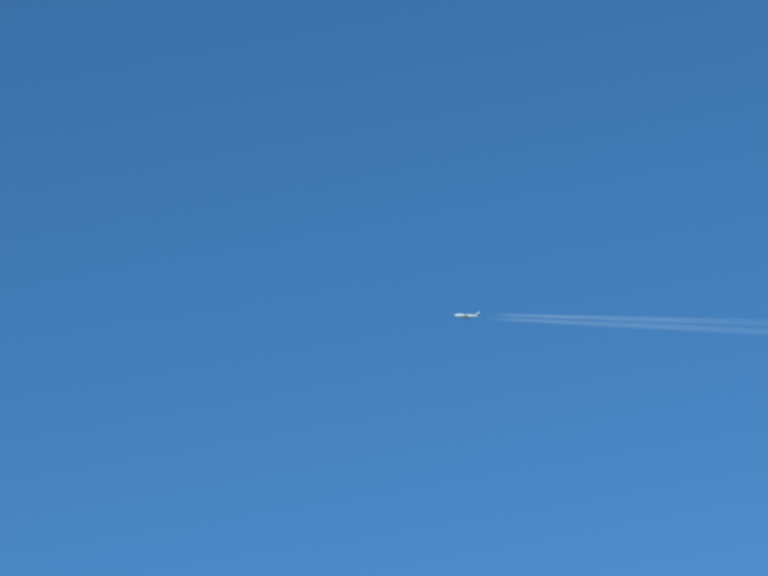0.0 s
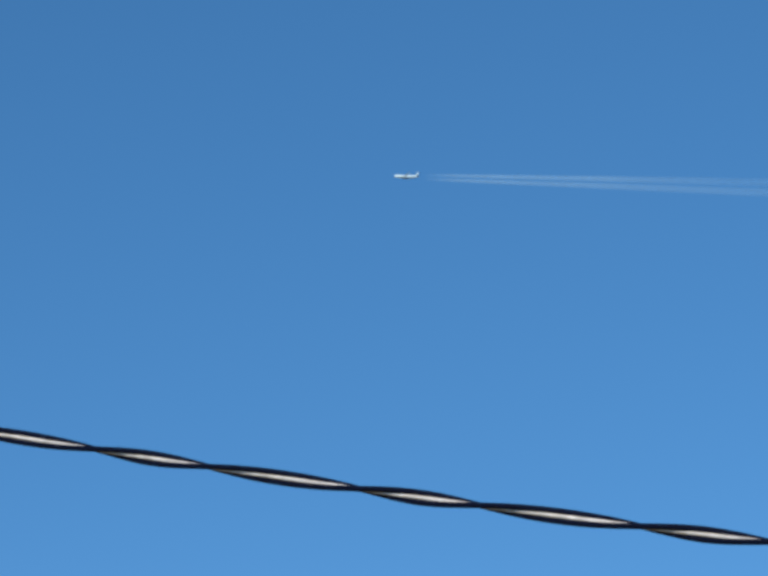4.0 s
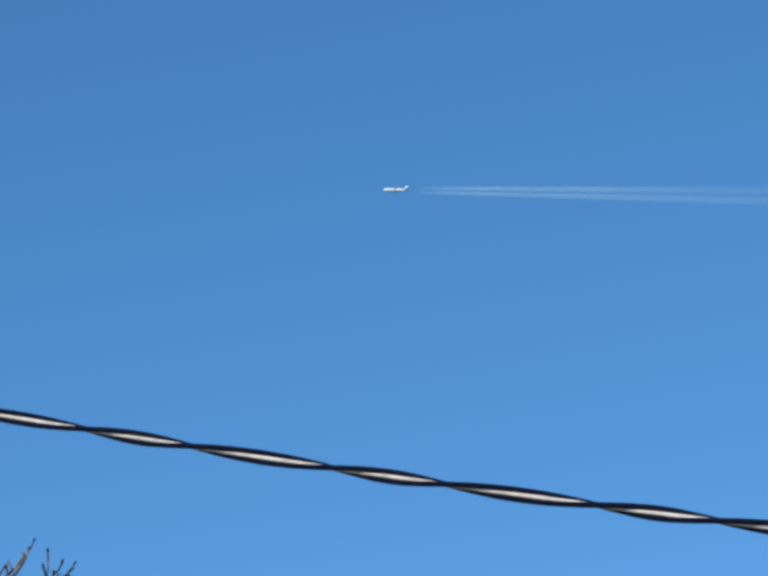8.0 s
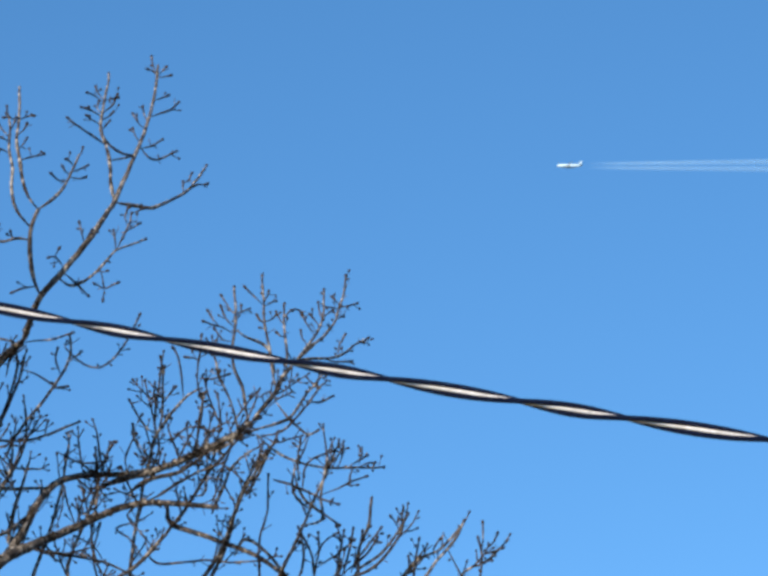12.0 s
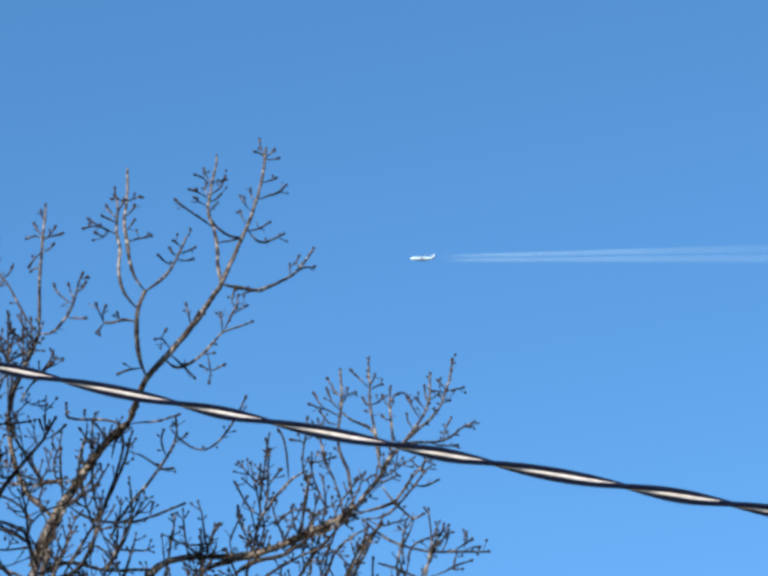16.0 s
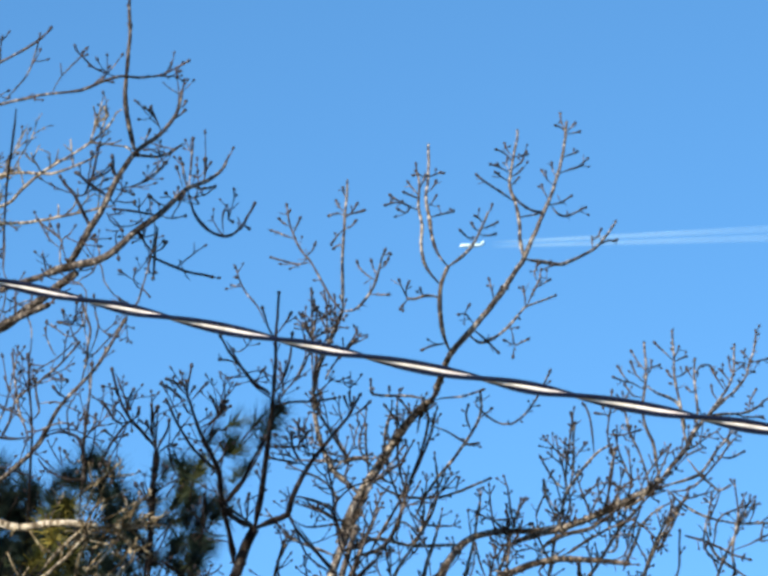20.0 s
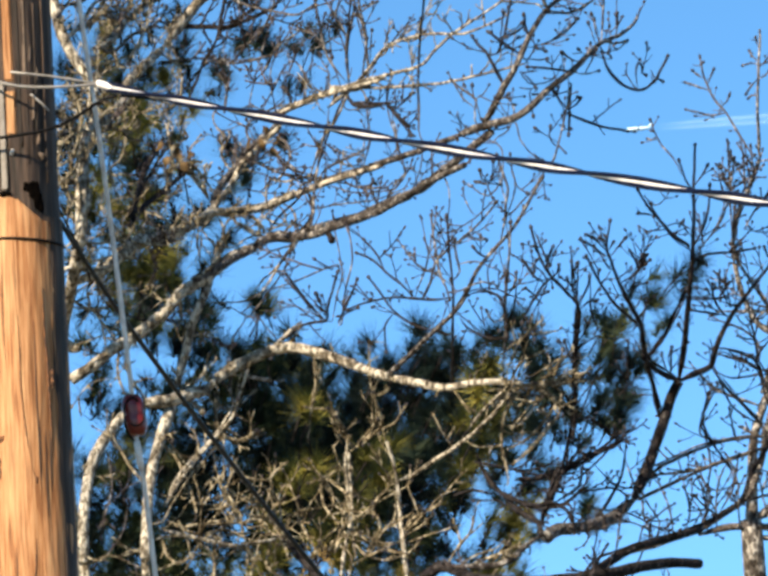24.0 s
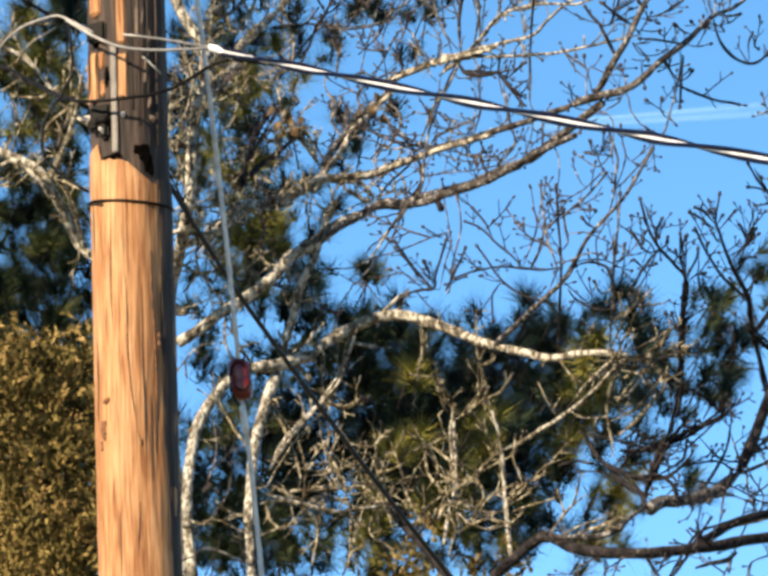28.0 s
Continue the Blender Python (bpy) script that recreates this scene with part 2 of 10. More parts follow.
def smooth_line(points, step):
    """A line through the points, rounded (Catmull-Rom), with about step metres between its places."""
    out = []
    p = [points[0] * 2 - points[1]] + list(points) + [points[-1] * 2 - points[-2]]
    for i in range(1, len(p) - 2):
        n = max(2, int((p[i + 1] - p[i]).length / step))
        for j in range(n):
            s = j / n
            out.append(0.5 * (2 * p[i] + (p[i + 1] - p[i - 1]) * s + (2 * p[i - 1] - 5 * p[i] + 4 * p[i + 1] - p[i + 2]) * s * s
                              + (3 * p[i] - p[i - 1] - 3 * p[i + 1] + p[i + 2]) * s ** 3))
    out.append(points[-1])
    return out


rng = random.Random(7)


def rand_dir(d, spread):
    """A way that leans off d by about spread radians."""
    v = Vector((rng.gauss(0, 1), rng.gauss(0, 1), rng.gauss(0, 1)))
    v = (v - d * v.dot(d)).normalized()
    return (d * math.cos(spread) + v * math.sin(spread)).normalized()


def shoot(wood, buds, at, way, long, r, bud_share):
    """A short straight shoot with a bud at its tip."""
    mid = at + way * (long * 0.5) + Vector((0, 0, -0.03 * long))
    end = at + way * long + Vector((0, 0, 0.06 * long))
    wood.tube([at, mid, end], [r, r * 0.92, r * 0.8], 4)
    if rng.random() < bud_share:
        d = (end - mid).normalized()
        buds.drop(end - d * 0.004, d, rng.uniform(0.012, 0.019), rng.uniform(0.0048, 0.0068))


def twig(wood, buds, at, way, long, r, level, bud_share=0.85):
    """A stiff twig that turns upwards, with opposite pairs of side shoots and a bud at each tip."""
    n = 3 if long < 0.1 else 6
    path, p, d = [at], at.copy(), way.copy()
    lift = rng.uniform(0.1, 0.55)
    for i in range(n):
        d = (rand_dir(d, rng.uniform(0.02, 0.11)) + Vector((0, 0, lift / n))).normalized()
        p = p + d * (long / n)
        path.append(p.copy())
    wood.tube(path, [r * (1 - 0.3 * i / n) for i in range(n + 1)], 5)
    if rng.random() < bud_share:
        buds.drop(p - d * 0.004, d, rng.uniform(0.013, 0.022), rng.uniform(0.005, 0.0072))
    if level <= 0:
        return
    side = d.orthogonal().normalized()
    side = Matrix.Rotation(rng.uniform(0, 6.283), 3, d) @ side
    f = rng.uniform(0.25, 0.4)
    gap = rng.uniform(0.042, 0.068) / long
    while f < 0.97:
        j = min(int(f * n), n - 1)
        q = path[j].lerp(path[j + 1], f * n - j)
        dd = (path[j + 1] - path[j]).normalized()
        for sgn in (1, -1):
            if rng.random() < 0.3:
                continue
            lean = rng.uniform(0.6, 1.0)
            w = (dd * math.cos(lean) + side * (sgn * math.sin(lean))).normalized()
            size = (0.03 + 0.38 * long * (1.05 - f)) * rng.uniform(0.6, 1.25)
            if level > 1 and size > 0.055:
                twig(wood, buds, q, w, size * 1.25, r * 0.82, level - 1, bud_share)
            else:
                shoot(wood, buds, q, w, min(size, 0.095), r * 0.82, bud_share)
        side = (Matrix.Rotation(1.57 + rng.uniform(-0.4, 0.4), 3, dd) @ side).normalized()
        f += gap * rng.uniform(0.8, 1.5)


def crooked(wood, buds, at, way, long, r, level, bud_share=0.15):
    """A knobbly crooked twig of the old tree."""
    n = 3 if long < 0.1 else 6
    path, p, d = [at], at.copy(), way.copy()
    lift = rng.uniform(-0.2, 0.5)
    for i in range(n):
        d = (rand_dir(d, rng.uniform(0.05, 0.3)) + Vector((0, 0, lift / n))).normalized()
        p = p + d * (long / n)
        path.append(p.copy())
    wood.tube(path, [r * (1 - 0.35 * i / n) for i in range(n + 1)], 5)
    if rng.random() < bud_share:
        buds.drop(p - d * 0.004, d, rng.uniform(0.012, 0.02), rng.uniform(0.005, 0.007))
    if level <= 0:
        return
    for i in range(rng.randint(2, 4) if level > 1 else rng.randint(1, 3)):
        f = rng.uniform(0.3, 0.97)
        j = min(int(f * n), n - 1)
        q = path[j].lerp(path[j + 1], f * n - j)
        dd = (path[j + 1] - path[j]).normalized()
        crooked(wood, buds, q, rand_dir(dd, rng.uniform(0.4, 1.0)), long * rng.uniform(0.3, 0.6), r * 0.8, level - 1, bud_share)


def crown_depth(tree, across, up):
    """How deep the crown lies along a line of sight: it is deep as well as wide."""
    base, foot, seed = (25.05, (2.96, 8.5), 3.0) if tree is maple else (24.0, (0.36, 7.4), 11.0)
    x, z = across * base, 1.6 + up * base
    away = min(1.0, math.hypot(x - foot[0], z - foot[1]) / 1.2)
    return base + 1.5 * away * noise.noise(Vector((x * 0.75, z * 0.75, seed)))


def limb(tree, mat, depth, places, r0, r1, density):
    """A limb through places (x, z) at a depth, with twigs and buds of its own."""
    spots = [tuple(float(c) for c in w.split(",")) for w in places.split()]
    ps = []
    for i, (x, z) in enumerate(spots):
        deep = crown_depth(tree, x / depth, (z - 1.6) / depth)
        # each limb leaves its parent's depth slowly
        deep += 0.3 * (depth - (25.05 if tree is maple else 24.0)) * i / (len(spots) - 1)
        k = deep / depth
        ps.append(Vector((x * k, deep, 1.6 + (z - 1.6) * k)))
    line = smooth_line(ps, 0.03)
    m = len(line)
    rad = []
    for i, p in enumerate(line):
        f = i / (m - 1)
        rad.append((r0 + (r1 - r0) * f ** 0.8) * min(1.0, 0.35 + i * 0.22) * (1 + (0.09 if r0 > 0.012 else 0.2) * (noise.noise(p * 9) + noise.noise(p * 27))))
        line[i] = p + Vector((noise.noise(p * 6), noise.noise(p * 6 + Vector((9, 0, 0))), noise.noise(p * 6 + Vector((0, 9, 0))))) * 0.004 + Vector((noise.noise(p * 17), 0, noise.noise(p * 17 + Vector((5, 0, 0))))) * 0.002
    wood = Sheet()
    wood.tube(line, rad, 10 if r0 > 0.02 else 7)
    body = part("limb" if r0 > 0.0088 else "branch" if r0 > 0.0048 else "twig", wood, bark_tan if mat is bark_pale and r0 < 0.0085 else mat, tree)
    twigs, buds = Sheet(), Sheet()
    length = sum((line[i + 1] - line[i]).length for i in range(m - 1))
    old = mat is bark_pale
    grow = crooked if old else twig
    for i in range(int(length * density * (8 if old else 9.5))):
        f = rng.uniform(0.08, 1.0) ** 0.62
        j = min(int(f * (m - 1)), m - 2)
        d = (line[j + 1] - line[j]).normalized()
        way = (rand_dir(d, rng.uniform(0.45, 1.0)) + Vector((0, 0, 0.4))).normalized()
        long = rng.choice((0.06, 0.1, 0.15, 0.2, 0.28) if old else (0.05, 0.08, 0.12, 0.17, 0.22)) * (1.2 - 0.55 * f)
        grow(twigs, buds, line[j], way, long * rng.uniform(0.8, 1.2), rng.uniform(0.0034, 0.0048) * (0.85 if old else 1.25 if long > 0.15 else 1), 2 if long > 0.15 else 1 if long > 0.06 else 0, 0.15 if old else 0.9)
    if tree is old_tree and density > 0:
        # short fine spurs all along
        for i in range(int(length * (5.5 if old else 6.5 if mat is bark_dark else 4.5) + rng.random())):
            f = rng.uniform(0.15, 1.0)
            j = min(int(f * (m - 1)), m - 2)
            d = (line[j + 1] - line[j]).normalized()
            way = (rand_dir(d, rng.uniform(0.5, 1.2)) + Vector((0, 0, 0.35))).normalized()
            long = rng.choice((0.03, 0.05, 0.07, 0.11, 0.15))
            (crooked if old else twig)(twigs, buds, line[j], way, long, rng.uniform(0.0034, 0.0048) if old else rng.uniform(0.0024, 0.0034), 1 if long > 0.06 else 0, 0.15 if old else 0.7)
    if tree is maple and 0 < density:
        # stubby bud spurs, thicker towards the tip
        for i in range(int(length * 15 + rng.random())):
            f = rng.uniform(0.1, 1.0) ** 0.6
            j = min(int(f * (m - 1)), m - 2)
            d = (line[j + 1] - line[j]).normalized()
            shoot(twigs, buds, line[j], rand_dir(d, rng.uniform(0.6, 1.2)), rng.choice((0.014, 0.02, 0.03, 0.045)), rng.uniform(0.0019, 0.0026), 0.5)
    tip = (line[-1] - line[-3]).normalized()
    if 0 < density < 0.06:
        buds.drop(line[-1] - tip * 0.006, tip, 0.022, 0.0074 if tree is maple else 0.0086)
    elif density > 0.02:
        tip = (line[-1] - line[-3]).normalized()
        grow(twigs, buds, line[-1], rand_dir(tip, 0.1), rng.uniform(0.04, 0.06), min(r1, 0.004), 1)
    if twigs.v:
        part("twig_growth", twigs, twig_bark[mat.name], body, kind="stuff")
    if buds.v:
        many = density > 0.06 or bool(twigs.v)
        part("bud_growth" if many else "bud", buds, bud_skin, body, "dark swollen winter buds" if many else "dark swollen winter bud", kind="stuff" if many else "")
    return body


# ---- ground ----
ground = Sheet()
for i in range(41):
    for j in range(41):
        x, y = (i / 20 - 1), (j / 20 - 1)
        x, y = 4800 * x * abs(x) ** 1.6, 4800 * y * abs(y) ** 1.6
        ground.v.append(Vector((x, y, 0.05 * noise.noise(Vector((x * 0.1, y * 0.1, 0))))))
for i in range(40):
    for j in range(40):
        a = i * 41 + j
        ground.f.append((a, a + 41, a + 42, a + 1))
tagged(part("ground", ground, soil, None, kind="structure"), label="rough winter lawn under the trees", category="ground")


# ---- utility pole and its lines ----
pole = thing("utility_pole", (0, 17, 0), "peeled orange-brown wooden utility pole with weathered top", "pole")


def ring_post(r_of, z0, z1, step, sides, rough, lip_of=None):
    s = Sheet()
    n = int((z1 - z0) / step)
    for i in range(n + 2):
        for j in range(sides):
            a = 2 * math.pi * j / sides
            z = z0 + (z1 - z0) * min(i, n) / n
            if i == n + 1:
                z = lip_of(a) if lip_of else z1 + 0.002
            q = Vector((math.cos(a) * 2, math.sin(a) * 2, z * 0.8))
            r = r_of(z) * (1 + rough * noise.noise(q) + rough * 0.5 * noise.noise(q * 9.2))
            s.v.append(Vector((r * math.cos(a), r * math.sin(a), z)))
    for i in range(n + 1):
        for j in range(sides):
            a, b = i * sides + j, i * sides + (j + 1) % sides
            s.f.append((a, b, b + sides, a + sides))
    s.f.append(tuple(range((n + 1) * sides, (n + 2) * sides)))
    return s


def lip(a):
    """Height at which the peeled wood ends, ragged round the pole."""
    x = math.cos(a) if math.sin(a) < 0.2 else 0.3
    steps = ((-1.0, 7.42), (-0.78, 7.43), (-0.72, 7.378), (-0.25, 7.37), (0.0, 7.355), (0.28, 7.318), (0.57, 7.299), (1.0, 7.30))
    for (x0, z0), (x1, z1) in zip(steps, steps[1:]):
        if x <= x1:
            return z0 + (z1 - z0) * (x - x0) / (x1 - x0) + 0.008 * noise.noise(Vector((x * 9, 0, 2)))
    return 7.3


part("shaft", ring_post(lambda z: 0.125 - 0.0012 * z, 0, 7.30, 0.06, 96, 0.035, lip), pole_wood, pole, "peeled orange-tan wood with long drying cracks")
part("top_section", ring_post(lambda z: 0.1105, 7.2, 9.0, 0.05, 72, 0.05), old_wood, pole, "dark weathered and split upper wood")


def strand(points, radius, step=0.05, sides=7):
    s = Sheet()
    line = smooth_line([Vector(p) for p in points], step)
    s.tube(line, [radius] * len(line), sides)
    return s


def local(points, origin):
    return [Vector(p) - Vector(origin) for p in points]


def box(size, at, turn=0.0, bevel=0.004):
    bm = bmesh.new()
    bmesh.ops.create_cube(bm, size=1, matrix=Matrix.Translation(at) @ Matrix.Rotation(turn, 4, "Z") @ Matrix.Diagonal((*size, 1)))
    bmesh.ops.bevel(bm, geom=bm.edges[:], offset=bevel, segments=2, affect="EDGES")
    return bm


POLE = (0, 17, 0)
def on_face(x, z, out=0.0):
    return Vector((x, -math.sqrt(0.113 ** 2 - min(abs(x), 0.112) ** 2) - out, z))


def lump(x, z, wide, high, deep=0.008):
    """A flattened rounded lump on the wood's face."""
    bm = bmesh.new()
    p = on_face(x, z)
    bmesh.ops.create_icosphere(bm, subdivisions=3, radius=1, matrix=Matrix.Translation(p) @ Matrix.Rotation(math.asin(max(-1, min(1, x / 0.113))), 4, "Z") @ Matrix.Diagonal((wide, deep, high, 1)))
    for v in bm.verts:
        v.co += (v.co - p) * (0.55 * noise.noise(v.co * 70))
    return bm


# split slabs of the weathered top: pale where the wood is fresh
for x, z0, z1, w, out in ((-0.098, 7.565, 7.71, 0.040, 0.002), (-0.072, 7.65, 7.70, 0.018, 0.003), (-0.070, 7.568, 7.62, 0.019, 0.001), (-0.016, 7.556, 7.69, 0.028, 0.001), (-0.018, 7.72, 8.6, 0.026, 0.001), (0.03, 7.74, 8.3, 0.012, 0.0), (0.05, 7.6, 7.68, 0.010, 0.0),
                          (-0.086, 7.82, 8.7, 0.036, 0.0), (0.042, 7.78, 7.825, 0.011, 0.0), (0.058, 7.525, 7.555, 0.011, 0.0), (0.066, 7.49, 7.505, 0.018, 0.0), (0.06, 7.72, 7.76, 0.010, 0.0)):
    bm = box((w, 0.016, z1 - z0), on_face(x, (z0 + z1) / 2, out - 0.004), math.asin(x / 0.113) * 0.7, 0.004)
    for v in bm.verts:
        v.co.x += 0.006 * noise.noise(Vector((v.co.z * 23, x * 50, 1)))
        v.co.z += 0.018 * noise.noise(Vector((v.co.x * 90, x * 50, 5)))
    part("slab", bm, pole_wood if x < 0.02 else grey_wood, pole, "splinter of fresh orange wood" if x < 0.02 else "splinter of greyed wood")
part("strap", box((0.018, 0.007, 0.325), on_face(-0.041, 7.555, 0.006), math.asin(-0.041 / 0.113), 0.002), worn_steel, pole, "dull grey steel strap")
for x, z, w, h, out in ((-0.084, 7.765, 0.064, 0.060, 0.008), (-0.102, 7.775, 0.03, 0.03, 0.02), (-0.062, 7.62, 0.012, 0.05, 0.004), (-0.078, 7.51, 0.066, 0.062, 0.012), (-0.098, 7.486, 0.04, 0.04, 0.022), (-0.070, 7.462, 0.03, 0.05, 0.012)):
    part("bracket", box((w, 0.03, h), on_face(x, z, out - 0.006), math.asin(x / 0.113) * 0.6, 0.008), dark_iron, pole, "black iron wire bracket")
part("spool", strand([on_face(-0.125 + 0.02, 7.50, 0.028), on_face(-0.062, 7.488, 0.024)], 0.012, 0.03, 12), dark_iron, pole, "black wire spool on the bracket")
for x, z in ((-0.099, 7.512), (-0.066, 7.458), (-0.016, 7.503)):
    part("bolt", lump(x, z, 0.007, 0.009, 0.034 if x < -0.05 else 0.01), galvanised, pole, "small galvanised bolt head")
# raised black lumps stand for the shade inside hollows of the wood
for x, z, w, h in ((0.05, 7.37, 0.014, 0.038), (0.04, 7.385, 0.016, 0.026), (0.026, 7.398, 0.018, 0.014), (0.058, 7.352, 0.008, 0.028), (-0.052, 7.381, 0.032, 0.008), (-0.088, 7.745, 0.02, 0.02), (-0.06, 7.63, 0.007, 0.03)):
    part("cavity_shade", lump(x, z, w, h, 0.0045), hollow_shade, pole, "near-black lump painted as the shade of a hollow in the split wood")
for x, z, h in ((0.012, 7.52, 0.5), (0.031, 7.47, 0.9), (0.058, 7.56, 0.4), (0.081, 7.42, 0.8)):
    part("ridge", strand([on_face(x + 0.004 * noise.noise(Vector((x * 90, 3, i))), z + h * i / 5, -0.001) for i in range(6)], 0.0032, 0.1, 6), old_wood, pole)
# rough old bark, its dark colour also deepening the pole's shaded right side
strip = Sheet()
for i in range(81):
    z = 4.8 + 2.52 * i / 80
    a0 = radians(-53 + 9 * noise.noise(Vector((0, 0, z * 4))) + 5 * noise.noise(Vector((3, 0, z * 17))))
    for k in range(7):
        a = a0 + (radians(4) - a0) * k / 6
        r = 0.1195 - 0.0005 * z + 0.003 * noise.noise(Vector((k, 1, z * 9))) + (0.001 if 0 < k < 6 else -0.006)
        strip.v.append(Vector((r * math.cos(a), r * math.sin(a), z)))
for i in range(80):
    for k in range(6):
        q = i * 7 + k
        strip.f.append((q, q + 1, q + 8, q + 7))
part("bark_shade_strip", strip, old_wood, pole, "dark strip for old bark and the shaded side of the peeled wood")
ring = Sheet()
loop = [Vector((0.1195 * math.cos(a), 0.1195 * math.sin(a), 7.262 - 0.012 * math.cos(a) + 0.02 * math.sin(a))) for a in [2 * math.pi * i / 40 for i in range(41)]]
ring.tube(loop, [0.0042] * 41, 6)
part("wire_ring", ring, dark_iron, pole, "thin dark wire wound round the wood")
for x, z, w, h in ((-0.088, 6.583, 0.013, 0.036), (-0.078, 6.662, 0.017, 0.014), (-0.093, 6.535, 0.007, 0.016), (0.012, 6.53, 0.005, 0.011), (0.066, 6.83, 0.007, 0.03)):
    part("knot", lump(x, z, w, h, 0.0105), knot_wood, pole, "dark brown knot in the wood")
for places in (((-0.024, 7.05), (-0.02, 6.94), (-0.019, 6.772), (-0.004, 6.61), (0.0106, 6.525)), ((0.005, 6.36), (0.0, 6.28), (-0.004, 6.2)), ((0.05, 7.1), (0.053, 6.96), (0.058, 6.79), (0.06, 6.6)), ((-0.06, 7.2), (-0.062, 7.0), (-0.058, 6.85))):
    crack = Sheet()
    line = smooth_line([on_face(x, z, 0.0045) for x, z in places], 0.03)
    crack.tube(line, [0.0006 + 0.0026 * math.sin(math.pi * i / (len(line) - 1)) for i in range(len(line))], 6)
    part("crack", crack, knot_wood, pole, "long dark drying crack")
for k in range(16):
    a, z, h = math.radians(rng.uniform(-165, -15)), rng.uniform(5.9, 7.3), rng.uniform(0.08, 0.4)
    crack = Sheet()
    pts = [Vector((0, 0, z + h * i / 6)) for i in range(7)]
    for i, q in enumerate(pts):
        b = a + 0.02 * noise.noise(q * 7 + Vector((k, 0, 0)))
        r = 0.1165 + 0.0002
        q.x, q.y = r * math.cos(b), r * math.sin(b)
    crack.tube(pts, [0.0004, 0.0014, 0.0019, 0.002, 0.0017, 0.001, 0.0003], 5)
    part("crack", crack, old_wood, pole)
part("bail_wire", strand(local([(-0.172, 16.88, 7.792), (-0.110, 16.85, 7.738), (-0.034, 16.83, 7.692), (0.049, 16.84, 7.680), (0.169, 16.87, 7.689), (0.246, 16.90, 7.703)], POLE), 0.0045), bail_metal, pole, "bare aluminium bail wire")
part("wire_end", strand(local([(0.044, 16.87, 7.670), (0.069, 16.86, 7.642), (0.093, 16.88, 7.622)], POLE), 0.0028), bail_metal, pole)
part("bail_wire", strand(local([(-0.013, 16.84, 7.729), (0.099, 16.86, 7.719), (0.196, 16.88, 7.706), (0.246, 16.90, 7.703)], POLE), 0.0035), bail_metal, pole, "bare aluminium bail wire")
part("jumper_wire", strand(local([(-0.166, 16.90, 7.789), (-0.161, 16.90, 7.628), (-0.228, 16.92, 7.526), (-0.248, 16.92, 7.467), (-0.240, 16.92, 7.383), (-0.165, 16.90, 7.307), (-0.118, 16.88, 7.271)], POLE), 0.0045), jumper_black, pole, "looped black jumper wire")
part("jumper_wire", strand(local([(-0.668, 17.60, 8.038), (-0.373, 17.30, 7.811), (-0.250, 17.10, 7.666), (-0.150, 16.90, 7.553), (-0.008, 16.83, 7.533), (0.122, 16.84, 7.560), (0.222, 16.88, 7.634), (0.292, 16.86, 7.652), (0.415, 16.78, 7.603)], POLE), 0.005), jumper_black, pole, "looped black jumper wire")
part("jumper_wire", strand(local([(-0.465, 17.50, 7.796), (-0.372, 17.30, 7.866), (-0.330, 17.20, 7.870), (-0.288, 17.10, 7.861), (-0.234, 17.00, 7.842), (-0.196, 16.95, 7.831), (-0.151, 16.92, 7.798), (-0.097, 16.87, 7.748)], POLE), 0.0036), bail_metal, pole, "grey jumper wire")

clamp = thing("wedge_clamp", (0.246, 16.9, 7.70), "shiny aluminium wedge clamp gripping the service cable", "clamp")
part("body", strand(local([(0.236, 16.90, 7.705), (0.266, 16.87, 7.683), (0.302, 16.85, 7.655)], clamp.location), 0.0115, 0.01, 8), bare_aluminium, clamp)
part("sleeve", strand(local([(0.280, 16.855, 7.672), (0.34, 16.80, 7.640), (0.409, 16.75, 7.600)], clamp.location), 0.0068, 0.03, 8), bare_aluminium, clamp)

guy = thing("guy_wire", (0.82, 17.8, 0), "grey stranded guy wire with a red insulator", "guy wire")
part("wire", strand(local([(0.115, 17.0, 8.8), (0.205, 17.05, 7.906), (0.247, 17.10, 7.472), (0.288, 17.15, 6.955), (0.295, 17.16, 6.84)], guy.location), 0.0073), galvanised, guy)
part("wire", strand(local([(0.299, 17.17, 6.74), (0.319, 17.19, 6.572), (0.344, 17.22, 6.224), (0.384, 17.27, 5.688), (0.82, 17.8, -0.1)], guy.location), 0.0073), galvanised, guy)
ins_at = Vector((0.299, 17.16, 6.79)) - guy.location
egg = Sheet()
for i in range(15):
    f = i / 14
    rz = 0.060 * math.cos(math.pi * f)
    r = 0.035 * min(1.0, math.sin(math.pi * f) ** 0.45) * (1 - 0.16 * math.exp(-(rz / 0.010) ** 2)) if 0 < i < 14 else 0.004
    for j in range(18):
        a = 2 * math.pi * j / 18
        egg.v.append(ins_at + Vector((r * math.cos(a) - 0.1 * rz, r * 0.85 * math.sin(a), rz)))
for i in range(14):
    for j in range(18):
        a, b = i * 18 + j, i * 18 + (j + 1) % 18
        egg.f.append((a, a + 18, b + 18, b))
ins = part("insulator", egg, red_glaze, guy, "dark red glazed strain insulator")
part("wire_loop", strand([ins_at + Vector(p) for p in ((0.0, -0.006, 0.085), (0.026, -0.022, 0.05), (0.028, -0.024, 0.0), (0.022, -0.026, -0.03), (0.0, -0.031, -0.042), (-0.014, -0.028, -0.03))], 0.0026, 0.01), dark_iron, ins)
